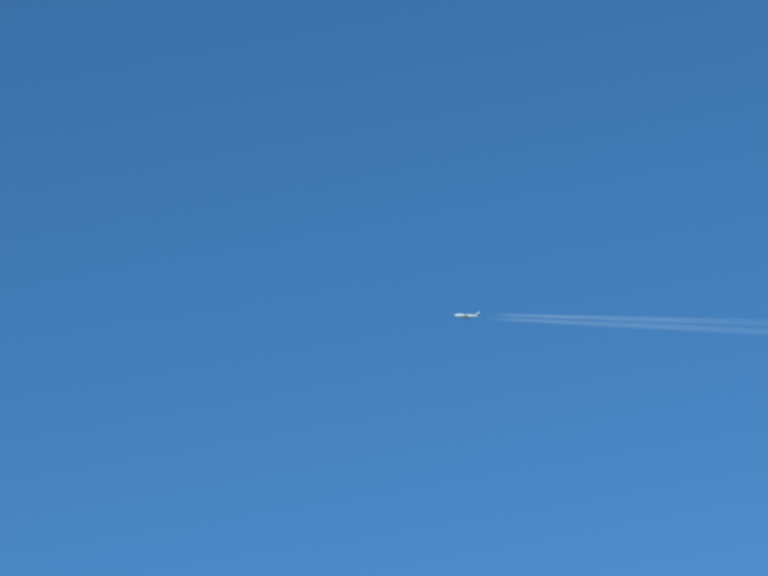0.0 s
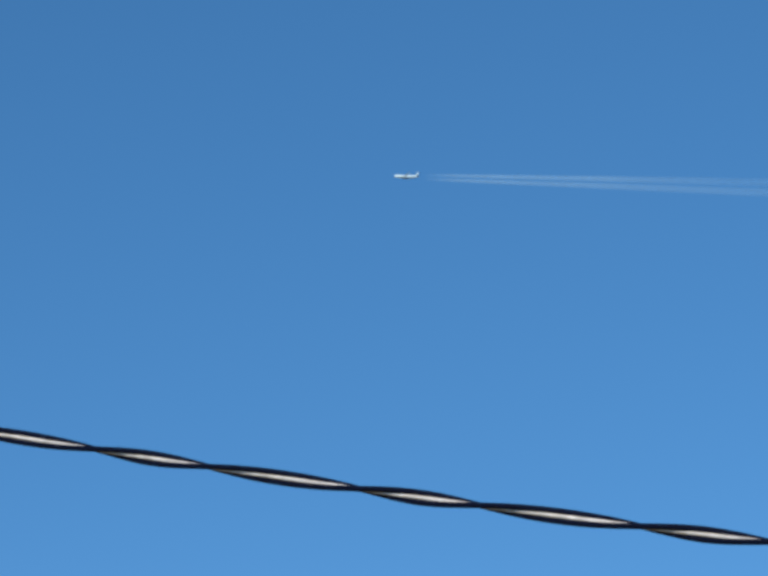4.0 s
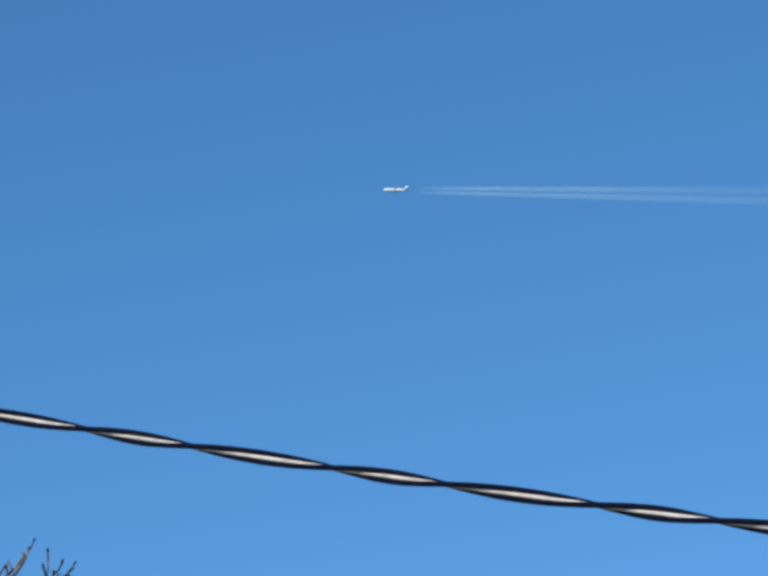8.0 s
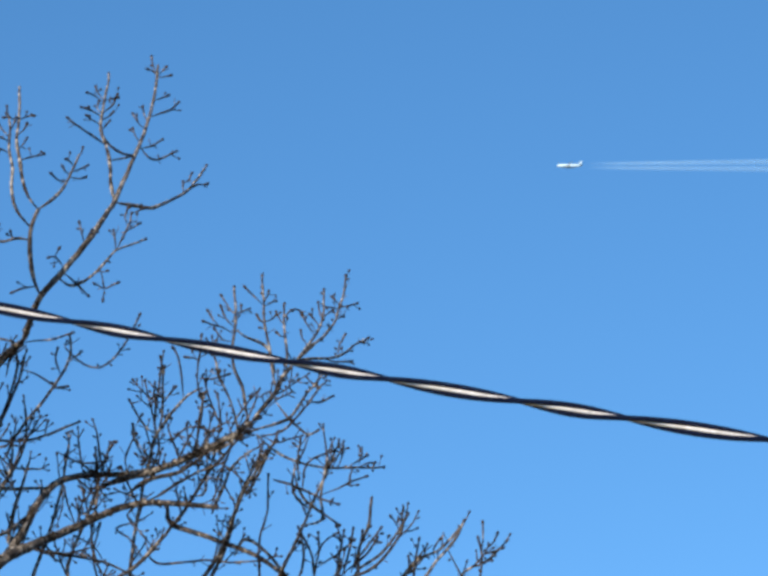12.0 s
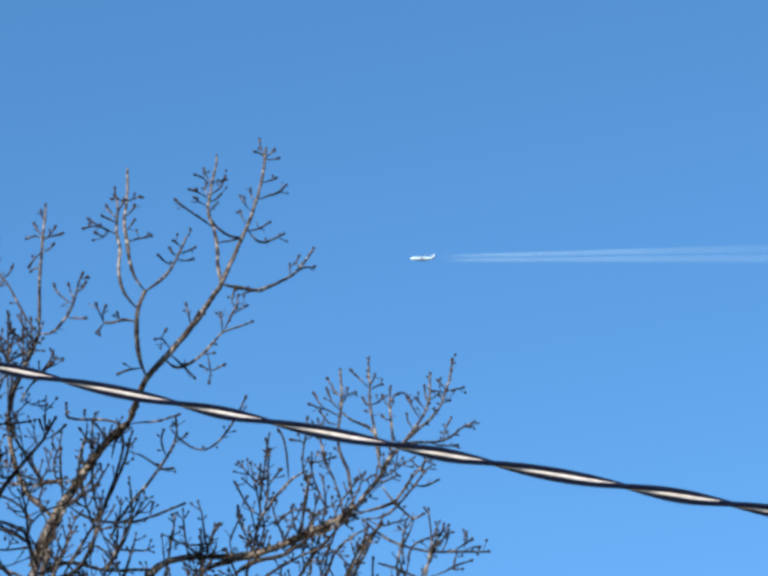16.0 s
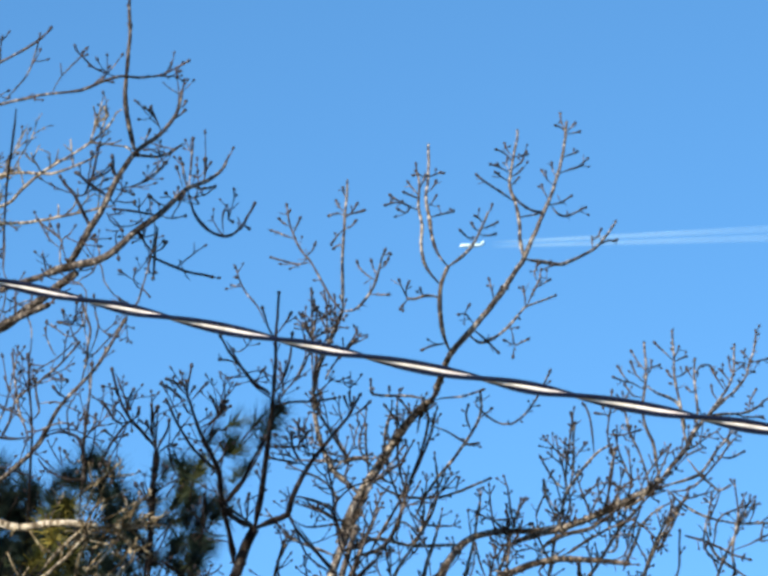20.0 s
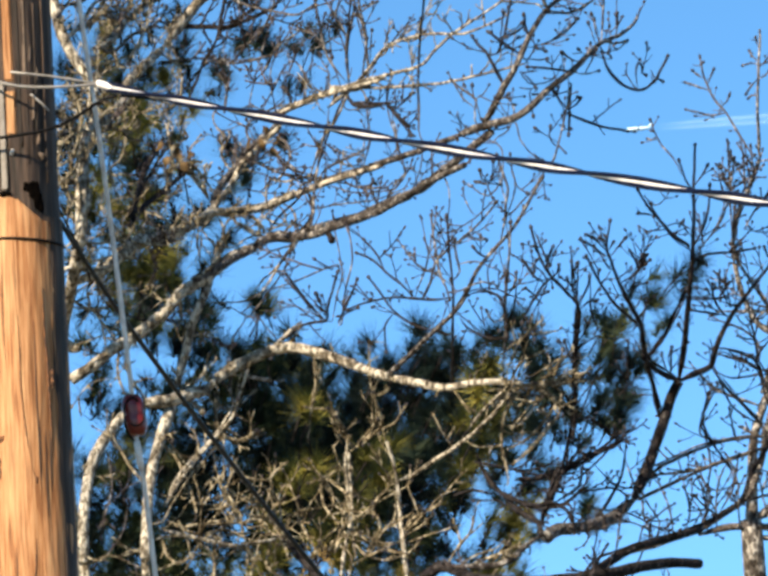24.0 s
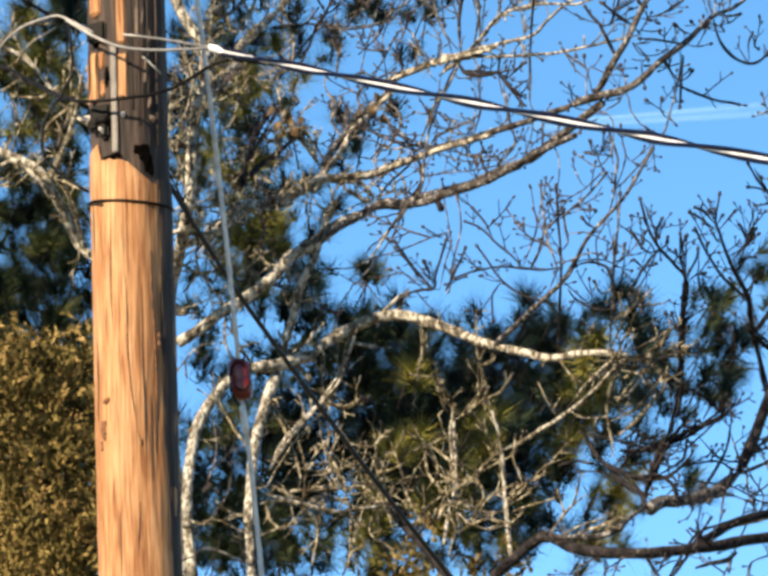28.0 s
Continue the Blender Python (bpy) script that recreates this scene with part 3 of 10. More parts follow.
part("wire_loop", strand([ins_at + Vector(p) for p in ((0.0, -0.006, -0.085), (-0.024, -0.022, -0.05), (-0.029, -0.02, 0.0), (-0.024, -0.024, 0.03), (-0.004, -0.029, 0.044), (0.012, -0.026, 0.032))], 0.003, 0.01), dark_iron, ins)
part("wire_clip", strand([ins_at + Vector((0.003, -0.008, -0.082)), ins_at + Vector((0.012, -0.006, -0.16))], 0.010, 0.02), galvanised, ins)

drop_line = thing("telephone_line", (0.11, 17.05, 7.347), "black telephone line sagging from the pole", "cable")
part("line", strand(local([(0.110, 17.05, 7.347), (0.185, 17.20, 7.262), (0.288, 17.40, 7.152), (0.398, 17.60, 7.047), (0.512, 17.80, 6.939), (0.688, 18.10, 6.779), (0.898, 18.40, 6.581), (1.49, 19.4, 6.1), (4.0, 22.5, 5.0)], drop_line.location), 0.0075), grey_sheath, drop_line)

CABLE_START, CABLE_WAY = Vector((0.25, 16.9)), Vector((0.4707, -0.8823))


def cable_at(s):
    p = CABLE_START + CABLE_WAY * s
    return Vector((p.x, p.y, 7.6973 - 0.43929 * s + 0.0011994 * s * s + 0.00037311 * s ** 3))


cable = thing("service_cable", cable_at(0), "twisted black and bare aluminium overhead service cable", "cable")
for name, mat, side, r in (("insulated_wire", black_rubber, 1, 0.0056), ("insulated_wire", black_rubber, -1, 0.0056), ("neutral_wire", bare_aluminium, 0, 0.0044)):
    line = []
    for i in range(1100):
        s = 0.02 + 13.43 * i / 1099
        way = (cable_at(s + 0.01) - cable_at(s - 0.01)).normalized()
        across = way.cross(Vector((0, 0, 1))).normalized()
        up = across.cross(way)
        turn = math.pi * (2.7611 * (s - 6.41) + 0.0519 * (s - 6.41) ** 2 + 0.049)
        turn += 0.2 * math.cos(turn)
        off = 0.0094 * side
        line.append(cable_at(s) - cable_at(0) + (across * math.cos(turn) + up * math.sin(turn)) * off)
    sh = Sheet()
    sh.tube(line, [r] * len(line), 8)
    part(name, sh, mat, cable, "bare aluminium messenger wire" if side == 0 else "glossy black insulated conductor")

# ---- trees ----
maple = thing("bare_maple_tree", (2.9, 25.1, 0), "leafless grey maple with swollen dark buds", "tree")
old_tree = thing("bare_tree", (0.4, 24.2, 0), "leafless tree with pale lichen-covered limbs", "tree")


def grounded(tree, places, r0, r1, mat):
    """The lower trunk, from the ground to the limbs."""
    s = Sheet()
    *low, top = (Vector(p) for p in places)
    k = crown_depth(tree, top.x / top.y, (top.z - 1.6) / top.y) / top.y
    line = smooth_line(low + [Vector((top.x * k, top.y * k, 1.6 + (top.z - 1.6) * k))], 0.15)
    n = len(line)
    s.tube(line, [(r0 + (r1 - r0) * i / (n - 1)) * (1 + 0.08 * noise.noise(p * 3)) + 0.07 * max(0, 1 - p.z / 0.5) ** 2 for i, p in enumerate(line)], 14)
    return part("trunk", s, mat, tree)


grounded(maple, [(2.9, 25.1, -0.1), (2.95, 25.15, 3), (2.9, 25.1, 6), (2.97, 25.1, 7.8), (2.975, 25.05, 8.6)], 0.15, 0.043, bark_grey)
grounded(old_tree, [(0.35, 24.3, -0.1), (0.38, 24.3, 3), (0.25, 24.25, 6.5), (0.115, 24.2, 9.007)], 0.2, 0.026, bark_pale)
grounded(old_tree, [(0.37, 24.3, 4.4), (0.36, 24.1, 6), (0.189, 23.8, 8.197)], 0.06, 0.02, bark_pale)
grounded(old_tree, [(0.37, 24.3, 4.4), (0.5, 24.1, 6), (0.430, 23.9, 8.234)], 0.06, 0.016, bark_pale)

limb(maple, bark_grey, 25.00, "2.96,8.51 2.98,8.67 3.01,8.94 3.11,9.19 3.22,9.40", 0.0318, 0.0059, 0.19)
limb(maple, bark_umber, 24.70, "3.01,8.91 3.04,8.85 3.19,9.17", 0.0137, 0.0039, 0.85)
limb(maple, bark_grey, 25.30, "3.45,8.94 3.44,9.02 3.54,9.33", 0.0140, 0.0050, 0.85)
limb(maple, bark_grey, 25.15, "3.07,9.12 2.89,9.20 2.81,9.29", 0.0099, 0.0040, 0.85)
limb(maple, bark_grey, 25.20, "3.11,8.71 3.39,8.86 3.63,9.20 3.94,9.24 4.14,9.28 4.37,9.37", 0.0261, 0.0060, 0.61)
limb(maple, bark_umber, 24.90, "2.97,8.56 3.35,8.78 3.64,8.91 3.89,9.01 4.08,9.02 4.27,9.00", 0.0298, 0.0099, 0.26)
limb(maple, bark_umber, 25.00, "2.96,8.51 3.37,8.50 3.55,8.52 3.76,8.67 3.94,8.79 4.13,9.00 4.27,9.20 4.42,9.35", 0.0159, 0.0050, 0.61)
limb(maple, bark_grey, 25.10, "3.55,8.52 3.94,8.54 4.10,8.54 4.31,8.84 4.40,9.10 4.50,9.29", 0.0140, 0.0050, 0.61)
limb(maple, bark_grey, 25.00, "4.10,8.54 4.30,8.51 4.40,8.51 4.61,8.87 4.70,9.06 4.80,9.26", 0.0120, 0.0050, 0.61)
limb(maple, bark_umber, 24.90, "4.06,9.02 4.07,8.93 4.23,8.87 4.44,8.78 4.58,8.67 4.72,8.66 4.91,8.73 5.03,8.86 5.07,8.95", 0.0139, 0.0050, 0.61)
limb(maple, bark_grey, 25.20, "5.03,8.46 4.95,8.49 4.91,8.52 5.14,8.82 5.28,8.90 5.38,9.01", 0.0100, 0.0050, 0.61)
limb(maple, bark_grey, 25.15, "4.91,8.52 4.99,8.48 5.03,8.46 5.25,8.63 5.36,8.78 5.45,8.82 5.53,8.89", 0.0100, 0.0050, 0.61)
limb(maple, bark_grey, 25.30, "4.10,8.54 3.99,8.63 3.93,8.69 3.99,9.07 4.07,9.38", 0.0121, 0.0050, 0.61)
limb(maple, bark_grey, 25.20, "3.73,8.64 3.70,8.75 3.67,8.83 3.79,9.13 3.86,9.33", 0.0100, 0.0050, 0.61)
limb(maple, bark_grey, 25.20, "3.55,8.52 3.49,8.60 3.46,8.64 3.62,9.05 3.70,9.37", 0.0121, 0.0050, 0.61)
limb(maple, bark_grey, 25.20, "4.91,8.52 4.74,8.52 4.66,8.52 4.88,8.69 5.05,8.73 5.19,8.88", 0.0100, 0.0050, 0.61)
limb(maple, bark_umber, 24.80, "3.01,8.91 3.02,8.89 2.93,8.89 2.85,8.88 2.75,8.86 2.65,8.82 2.54,8.77", 0.0068, 0.0039, 0.72)
limb(maple, bark_umber, 24.80, "3.45,8.94 3.34,8.86 3.20,8.84 3.05,8.84 2.91,8.81 2.74,8.76 2.54,8.74", 0.0097, 0.0058, 0.72)
limb(maple, bark_grey, 25.10, "3.13,8.65 3.16,8.74 3.23,8.86 3.32,9.05 3.42,9.20 3.46,9.42", 0.0099, 0.0049, 0.68)
limb(maple, bark_umber, 24.90, "3.06,8.87 3.12,8.79 3.17,8.73 3.24,8.68", 0.0068, 0.0039, 0.34)
limb(maple, bark_umber, 24.90, "2.87,8.88 2.84,8.91 2.78,8.93 2.78,8.99 2.82,9.07 2.83,9.11", 0.0059, 0.0039, 0.26)
limb(maple, bark_grey, 25.10, "3.07,9.12 3.23,9.18 3.39,9.15 3.56,9.15", 0.0099, 0.0059, 0.59)
limb(maple, bark_umber, 24.80, "3.42,8.81 3.41,8.82 3.52,8.79 3.62,8.77 3.76,8.74 3.88,8.68", 0.0089, 0.0049, 0.51)
limb(maple, bark_umber, 24.90, "3.79,8.68 3.75,8.76 3.73,8.87 3.74,8.95 3.77,9.08 3.77,9.21", 0.0079, 0.0044, 0.72)
limb(maple, bark_umber, 24.80, "3.99,9.04 3.87,8.94 3.92,8.87 3.95,8.83", 0.0059, 0.0039, 0.26)
limb(maple, bark_umber, 24.90, "3.96,8.85 4.00,8.76 4.21,8.77 4.33,8.76 4.46,8.77", 0.0059, 0.0040, 0.51)
limb(maple, bark_grey, 24.90, "4.20,8.69 4.16,8.65 4.27,8.80 4.34,8.97 4.41,9.11 4.47,9.20", 0.0109, 0.0059, 0.51)
limb(maple, bark_grey, 25.00, "4.19,9.08 4.24,9.11 4.26,9.32", 0.0070, 0.0040, 0.68)
limb(maple, bark_umber, 24.80, "3.11,9.01 3.24,9.07 3.33,9.28", 0.0118, 0.0059, 0.36)
limb(maple, bark_grey, 25.00, "4.68,9.02 4.63,9.06 4.61,9.13 4.65,9.28", 0.0080, 0.0040, 0.48)
limb(maple, bark_grey, 25.00, "4.26,9.00 4.31,9.11 4.36,9.21 4.45,9.28", 0.0080, 0.0040, 0.54)
limb(maple, bark_grey, 25.00, "4.62,9.20 4.63,9.13 4.66,9.06 4.72,9.01 4.80,8.95", 0.0070, 0.0052, 0.04)
limb(maple, bark_shoot, 25.00, "4.61,9.13 4.53,9.15 4.62,9.12 4.70,9.08 4.74,9.06 4.80,9.04", 0.0060, 0.0045, 0.04)
limb(maple, bark_grey, 25.00, "4.64,8.95 4.73,8.97 4.73,9.08 4.75,9.17 4.77,9.25", 0.0070, 0.0052, 0.04)
limb(maple, bark_shoot, 25.00, "4.73,9.08 4.81,9.11 4.87,9.14 4.93,9.16", 0.0050, 0.0037, 0.04)
limb(maple, bark_grey, 25.00, "4.87,8.71 4.88,8.84 4.91,8.91 4.93,8.95 4.95,9.06", 0.0080, 0.0060, 0.04)
limb(maple, bark_grey, 25.00, "4.85,8.72 4.88,8.76 4.97,8.82 5.04,8.90 5.07,8.94 5.10,8.99", 0.0070, 0.0052, 0.04)
limb(maple, bark_shoot, 25.00, "5.06,8.92 5.05,8.95 5.03,8.98", 0.0050, 0.0037, 0.04)
limb(maple, bark_shoot, 25.00, "5.07,8.72 5.10,8.69 5.12,8.80 5.14,8.88", 0.0060, 0.0045, 0.04)
limb(maple, bark_grey, 25.00, "5.07,8.72 5.13,8.69 5.21,8.79 5.27,8.85 5.31,8.90 5.34,8.96", 0.0080, 0.0060, 0.04)
limb(maple, bark_shoot, 25.00, "5.26,8.84 5.29,8.77 5.32,8.70", 0.0050, 0.0037, 0.04)
limb(maple, bark_shoot, 25.00, "5.20,8.80 5.20,8.84 5.23,8.88", 0.0050, 0.0037, 0.04)
limb(maple, bark_shoot, 25.00, "5.29,8.68 5.37,8.67 5.41,8.80 5.40,8.88", 0.0060, 0.0045, 0.04)
limb(maple, bark_shoot, 25.00, "5.41,8.82 5.46,8.86 5.48,8.90", 0.0050, 0.0037, 0.04)
limb(maple, bark_shoot, 25.00, "5.41,8.81 5.45,8.82 5.50,8.84", 0.0050, 0.0037, 0.04)
limb(maple, bark_shoot, 25.00, "5.41,8.82 5.42,8.88 5.42,8.95", 0.0050, 0.0037, 0.04)
limb(maple, bark_shoot, 25.00, "4.68,8.70 4.68,8.80 4.66,8.87 4.63,8.94", 0.0060, 0.0045, 0.04)
limb(maple, bark_shoot, 25.00, "4.68,8.71 4.69,8.76 4.71,8.85 4.71,8.91", 0.0060, 0.0045, 0.04)
limb(maple, bark_shoot, 25.00, "4.77,8.68 4.78,8.74 4.80,8.84 4.82,8.92", 0.0060, 0.0045, 0.04)
limb(maple, bark_shoot, 25.00, "4.80,8.72 4.84,8.84 4.86,8.93", 0.0060, 0.0045, 0.04)
limb(maple, bark_shoot, 25.00, "4.84,8.74 4.88,8.84 4.90,8.92", 0.0060, 0.0045, 0.04)
limb(maple, bark_shoot, 25.00, "4.87,8.75 4.86,8.78 4.92,8.86 4.98,8.93", 0.0060, 0.0045, 0.04)
limb(maple, bark_shoot, 25.00, "4.68,8.80 4.73,8.87 4.79,8.91", 0.0050, 0.0037, 0.04)
limb(maple, bark_shoot, 25.00, "4.81,8.74 4.91,8.82 4.96,8.89", 0.0060, 0.0045, 0.04)
limb(maple, bark_shoot, 25.00, "4.68,8.75 4.72,8.78 4.79,8.82 4.86,8.88", 0.0050, 0.0037, 0.04)
limb(maple, bark_grey, 25.00, "4.35,8.82 4.40,8.89 4.49,8.83 4.57,8.72", 0.0080, 0.0060, 0.04)
limb(maple, bark_shoot, 25.00, "4.48,8.66 4.45,8.70 4.46,8.89 4.50,9.02 4.51,9.17", 0.0060, 0.0045, 0.04)
limb(maple, bark_shoot, 25.00, "4.60,8.70 4.64,8.78 4.64,8.93", 0.0060, 0.0045, 0.04)
limb(maple, bark_shoot, 25.00, "4.81,8.84 4.80,8.91 4.79,8.94", 0.0050, 0.0037, 0.04)
limb(maple, bark_shoot, 25.00, "3.31,9.02 3.38,9.09 3.43,9.15", 0.0049, 0.0037, 0.04)
limb(maple, bark_shoot, 25.00, "3.25,8.94 3.22,9.03 3.23,9.09", 0.0049, 0.0037, 0.04)
limb(maple, bark_shoot, 25.00, "3.05,8.88 3.17,9.01 3.13,9.07 3.14,9.14", 0.0049, 0.0037, 0.04)
limb(maple, bark_shoot, 25.00, "3.43,8.81 3.47,8.92 3.52,9.02 3.54,9.10", 0.0059, 0.0044, 0.04)
limb(maple, bark_shoot, 25.00, "3.52,9.01 3.56,9.06 3.58,9.11", 0.0049, 0.0037, 0.04)
limb(maple, bark_shoot, 25.00, "3.60,8.95 3.63,9.04 3.63,9.10", 0.0049, 0.0037, 0.04)
limb(maple, bark_shoot, 25.00, "3.68,8.96 3.65,9.06 3.64,9.12", 0.0059, 0.0044, 0.04)
limb(maple, bark_shoot, 25.00, "3.77,8.99 3.76,9.10 3.71,9.15", 0.0059, 0.0044, 0.04)
limb(maple, bark_shoot, 25.00, "3.75,9.12 3.79,9.20 3.78,9.26", 0.0049, 0.0037, 0.04)
limb(maple, bark_shoot, 25.00, "3.52,8.86 3.53,8.91 3.57,8.85 3.65,8.82", 0.0059, 0.0044, 0.04)
limb(maple, bark_shoot, 25.00, "3.69,8.82 3.74,8.90 3.78,8.96", 0.0049, 0.0037, 0.04)
limb(maple, bark_shoot, 25.00, "3.79,8.80 3.76,8.86 3.68,8.91", 0.0049, 0.0037, 0.04)
limb(maple, bark_shoot, 25.00, "3.76,8.67 3.77,8.69 3.75,8.82 3.78,8.95", 0.0059, 0.0044, 0.04)
limb(maple, bark_shoot, 25.00, "3.98,8.98 3.85,8.94 3.90,8.90 3.96,8.81", 0.0049, 0.0037, 0.04)
limb(old_tree, bark_pale, 24.40, "0.198,9.288 0.190,9.270 -0.040,9.440 -0.200,9.550 -0.280,9.720 -0.370,9.890 -0.530,9.980 -0.770,10.030", 0.0228, 0.0148, 0.59)
limb(old_tree, bark_pale, 24.40, "0.248,9.872 0.270,9.870 0.250,9.980 -0.030,10.030 -0.230,10.140 -0.400,10.360 -0.560,10.470", 0.0173, 0.0057, 0.77)
limb(old_tree, bark_pale, 24.40, "-0.19,9.55 -0.29,9.93 -0.25,10.12 -0.16,10.27", 0.0109, 0.0046, 0.77)
limb(old_tree, bark_pale, 24.00, "-0.32,9.73 -0.33,9.75 -0.23,9.61 -0.21,9.44 -0.17,9.41", 0.0069, 0.0045, 0.26)
limb(old_tree, bark_pale, 24.00, "-0.330,9.730 -0.300,9.800 -0.240,9.940 -0.230,10.090 -0.230,10.230", 0.0058, 0.0045, 0.26)
limb(old_tree, bark_pale, 24.00, "-0.24,10.04 -0.31,9.96 -0.35,9.86", 0.0051, 0.0037, 0.17)
limb(old_tree, bark_pale, 24.00, "-0.551,10.325 -0.550,10.400 -0.640,10.200 -0.520,10.310 -0.420,10.380 -0.280,10.390", 0.0081, 0.0045, 0.34)
limb(old_tree, bark_dark, 24.50, "-0.210,10.224 -0.170,10.200 -0.250,10.240 -0.410,10.320 -0.530,10.390 -0.650,10.470 -0.630,10.210", 0.0120, 0.0057, 0.19)
limb(old_tree, bark_pale, 24.00, "-0.297,9.806 -0.330,9.820 -0.470,9.700 -0.530,9.720 -0.410,9.760 -0.330,9.730 -0.210,9.680 -0.150,9.660", 0.0058, 0.0045, 0.34)
limb(maple, bark_grey, 25.00, "3.056,9.136 3.089,9.190 3.123,9.275 3.157,9.329 3.201,9.404 3.245,9.468 3.301,9.554 3.356,9.630 3.422,9.705 3.487,9.759", 0.0224, 0.0160, 0.72)
limb(maple, bark_grey, 25.00, "3.487,9.759 3.521,9.835 3.545,9.901 3.580,9.966 3.635,10.032 3.701,10.108 3.768,10.185 3.836,10.273 3.881,10.340 3.915,10.391 3.963,10.495 4.010,10.595 4.046,10.673 4.082,10.762 4.109,10.863 4.129,10.964 4.138,11.014", 0.0152, 0.0057, 0.00)
limb(maple, bark_shoot, 25.00, "4.129,10.960 4.116,11.009 4.112,11.050", 0.0053, 0.0041, 0.04)
limb(maple, bark_shoot, 25.00, "4.131,10.964 4.154,10.987 4.172,11.007", 0.0049, 0.0041, 0.04)
limb(maple, bark_shoot, 25.00, "4.131,10.960 4.161,10.960 4.189,10.969", 0.0045, 0.0037, 0.04)
limb(maple, bark_shoot, 25.00, "4.129,10.969 4.111,10.987 4.090,10.996", 0.0045, 0.0037, 0.04)
limb(maple, bark_shoot, 25.00, "4.094,10.780 4.137,10.796 4.174,10.807 4.219,10.843", 0.0055, 0.0041, 0.04)
limb(maple, bark_shoot, 25.00, "4.110,10.852 4.141,10.861 4.173,10.875", 0.0045, 0.0037, 0.04)
limb(maple, bark_shoot, 25.00, "4.065,10.722 4.039,10.751 4.018,10.789", 0.0045, 0.0039, 0.04)
limb(maple, bark_shoot, 25.00, "4.076,10.762 4.063,10.796 4.060,10.825", 0.0045, 0.0039, 0.04)
limb(maple, bark_shoot, 25.00, "4.039,10.657 4.020,10.695 4.012,10.722", 0.0049, 0.0039, 0.04)
limb(maple, bark_shoot, 25.00, "4.038,10.646 4.070,10.595 4.105,10.582 4.148,10.597 4.194,10.622", 0.0060, 0.0043, 0.04)
limb(maple, bark_shoot, 25.00, "4.033,10.633 4.087,10.646 4.137,10.673", 0.0049, 0.0039, 0.04)
limb(maple, bark_grey, 25.00, "3.915,10.391 3.905,10.484 3.904,10.584 3.892,10.651 3.874,10.717 3.882,10.785 3.898,10.863 3.912,10.919 3.919,10.975", 0.0092, 0.0049, 0.00)
limb(maple, bark_shoot, 25.00, "3.874,10.704 3.911,10.646 3.964,10.610 4.006,10.602", 0.0066, 0.0053, 0.00)
limb(maple, bark_shoot, 25.00, "3.906,10.579 3.950,10.586 4.002,10.599", 0.0064, 0.0053, 0.00)
limb(maple, bark_shoot, 25.00, "3.890,10.651 3.855,10.677 3.804,10.713 3.763,10.744 3.737,10.769", 0.0064, 0.0043, 0.04)
limb(maple, bark_shoot, 25.00, "3.877,10.740 3.838,10.762 3.818,10.780", 0.0049, 0.0039, 0.04)
limb(maple, bark_shoot, 25.00, "3.879,10.780 3.840,10.805 3.795,10.822", 0.0049, 0.0039, 0.04)
limb(maple, bark_shoot, 25.00, "3.884,10.796 3.929,10.829 3.954,10.879", 0.0049, 0.0039, 0.04)
limb(maple, bark_shoot, 25.00, "3.891,10.840 3.854,10.874 3.825,10.887", 0.0049, 0.0039, 0.04)
limb(maple, bark_shoot, 25.00, "3.894,10.852 3.870,10.883 3.861,10.914", 0.0049, 0.0039, 0.04)
limb(maple, bark_shoot, 25.00, "3.879,10.762 3.913,10.780 3.931,10.798", 0.0045, 0.0039, 0.04)
limb(maple, bark_shoot, 25.00, "3.898,10.856 3.926,10.858 3.956,10.865", 0.0045, 0.0039, 0.04)
limb(maple, bark_shoot, 25.00, "3.874,10.713 3.894,10.735 3.912,10.758", 0.0045, 0.0039, 0.04)
limb(maple, bark_shoot, 25.00, "3.882,10.785 3.864,10.818 3.870,10.847", 0.0045, 0.0039, 0.04)
limb(maple, bark_grey, 25.00, "3.919,10.391 3.957,10.382 4.009,10.373 4.072,10.362 4.148,10.393 4.202,10.419 4.247,10.455 4.288,10.506 4.311,10.539", 0.0082, 0.0053, 0.00)
limb(maple, bark_shoot, 25.00, "4.299,10.519 4.313,10.535 4.320,10.553", 0.0045, 0.0039, 0.04)
limb(maple, bark_shoot, 25.00, "4.236,10.446 4.279,10.468 4.318,10.470", 0.0045, 0.0039, 0.04)
limb(maple, bark_shoot, 25.00, "4.218,10.428 4.213,10.455 4.216,10.481", 0.0045, 0.0039, 0.04)
limb(maple, bark_shoot, 25.00, "4.258,10.464 4.247,10.495 4.257,10.521", 0.0045, 0.0039, 0.04)
limb(maple, bark_grey, 25.00, "3.651,10.060 3.697,10.018 3.739,10.021 3.793,10.053 3.849,10.108 3.909,10.172 3.958,10.192 4.001,10.207 4.038,10.222", 0.0069, 0.0043, 0.04)
limb(maple, bark_shoot, 25.00, "3.911,10.172 3.911,10.212 3.907,10.258", 0.0053, 0.0041, 0.04)
limb(maple, bark_shoot, 25.00, "3.917,10.181 3.945,10.234 3.974,10.295 3.989,10.340", 0.0053, 0.0041, 0.04)
limb(maple, bark_shoot, 25.00, "3.967,10.284 3.958,10.317 3.973,10.366", 0.0049, 0.0041, 0.04)
limb(maple, bark_shoot, 25.00, "3.955,10.256 3.990,10.278 4.020,10.295", 0.0049, 0.0041, 0.04)
limb(maple, bark_shoot, 25.00, "3.989,10.335 4.019,10.351 4.053,10.362", 0.0049, 0.0041, 0.04)
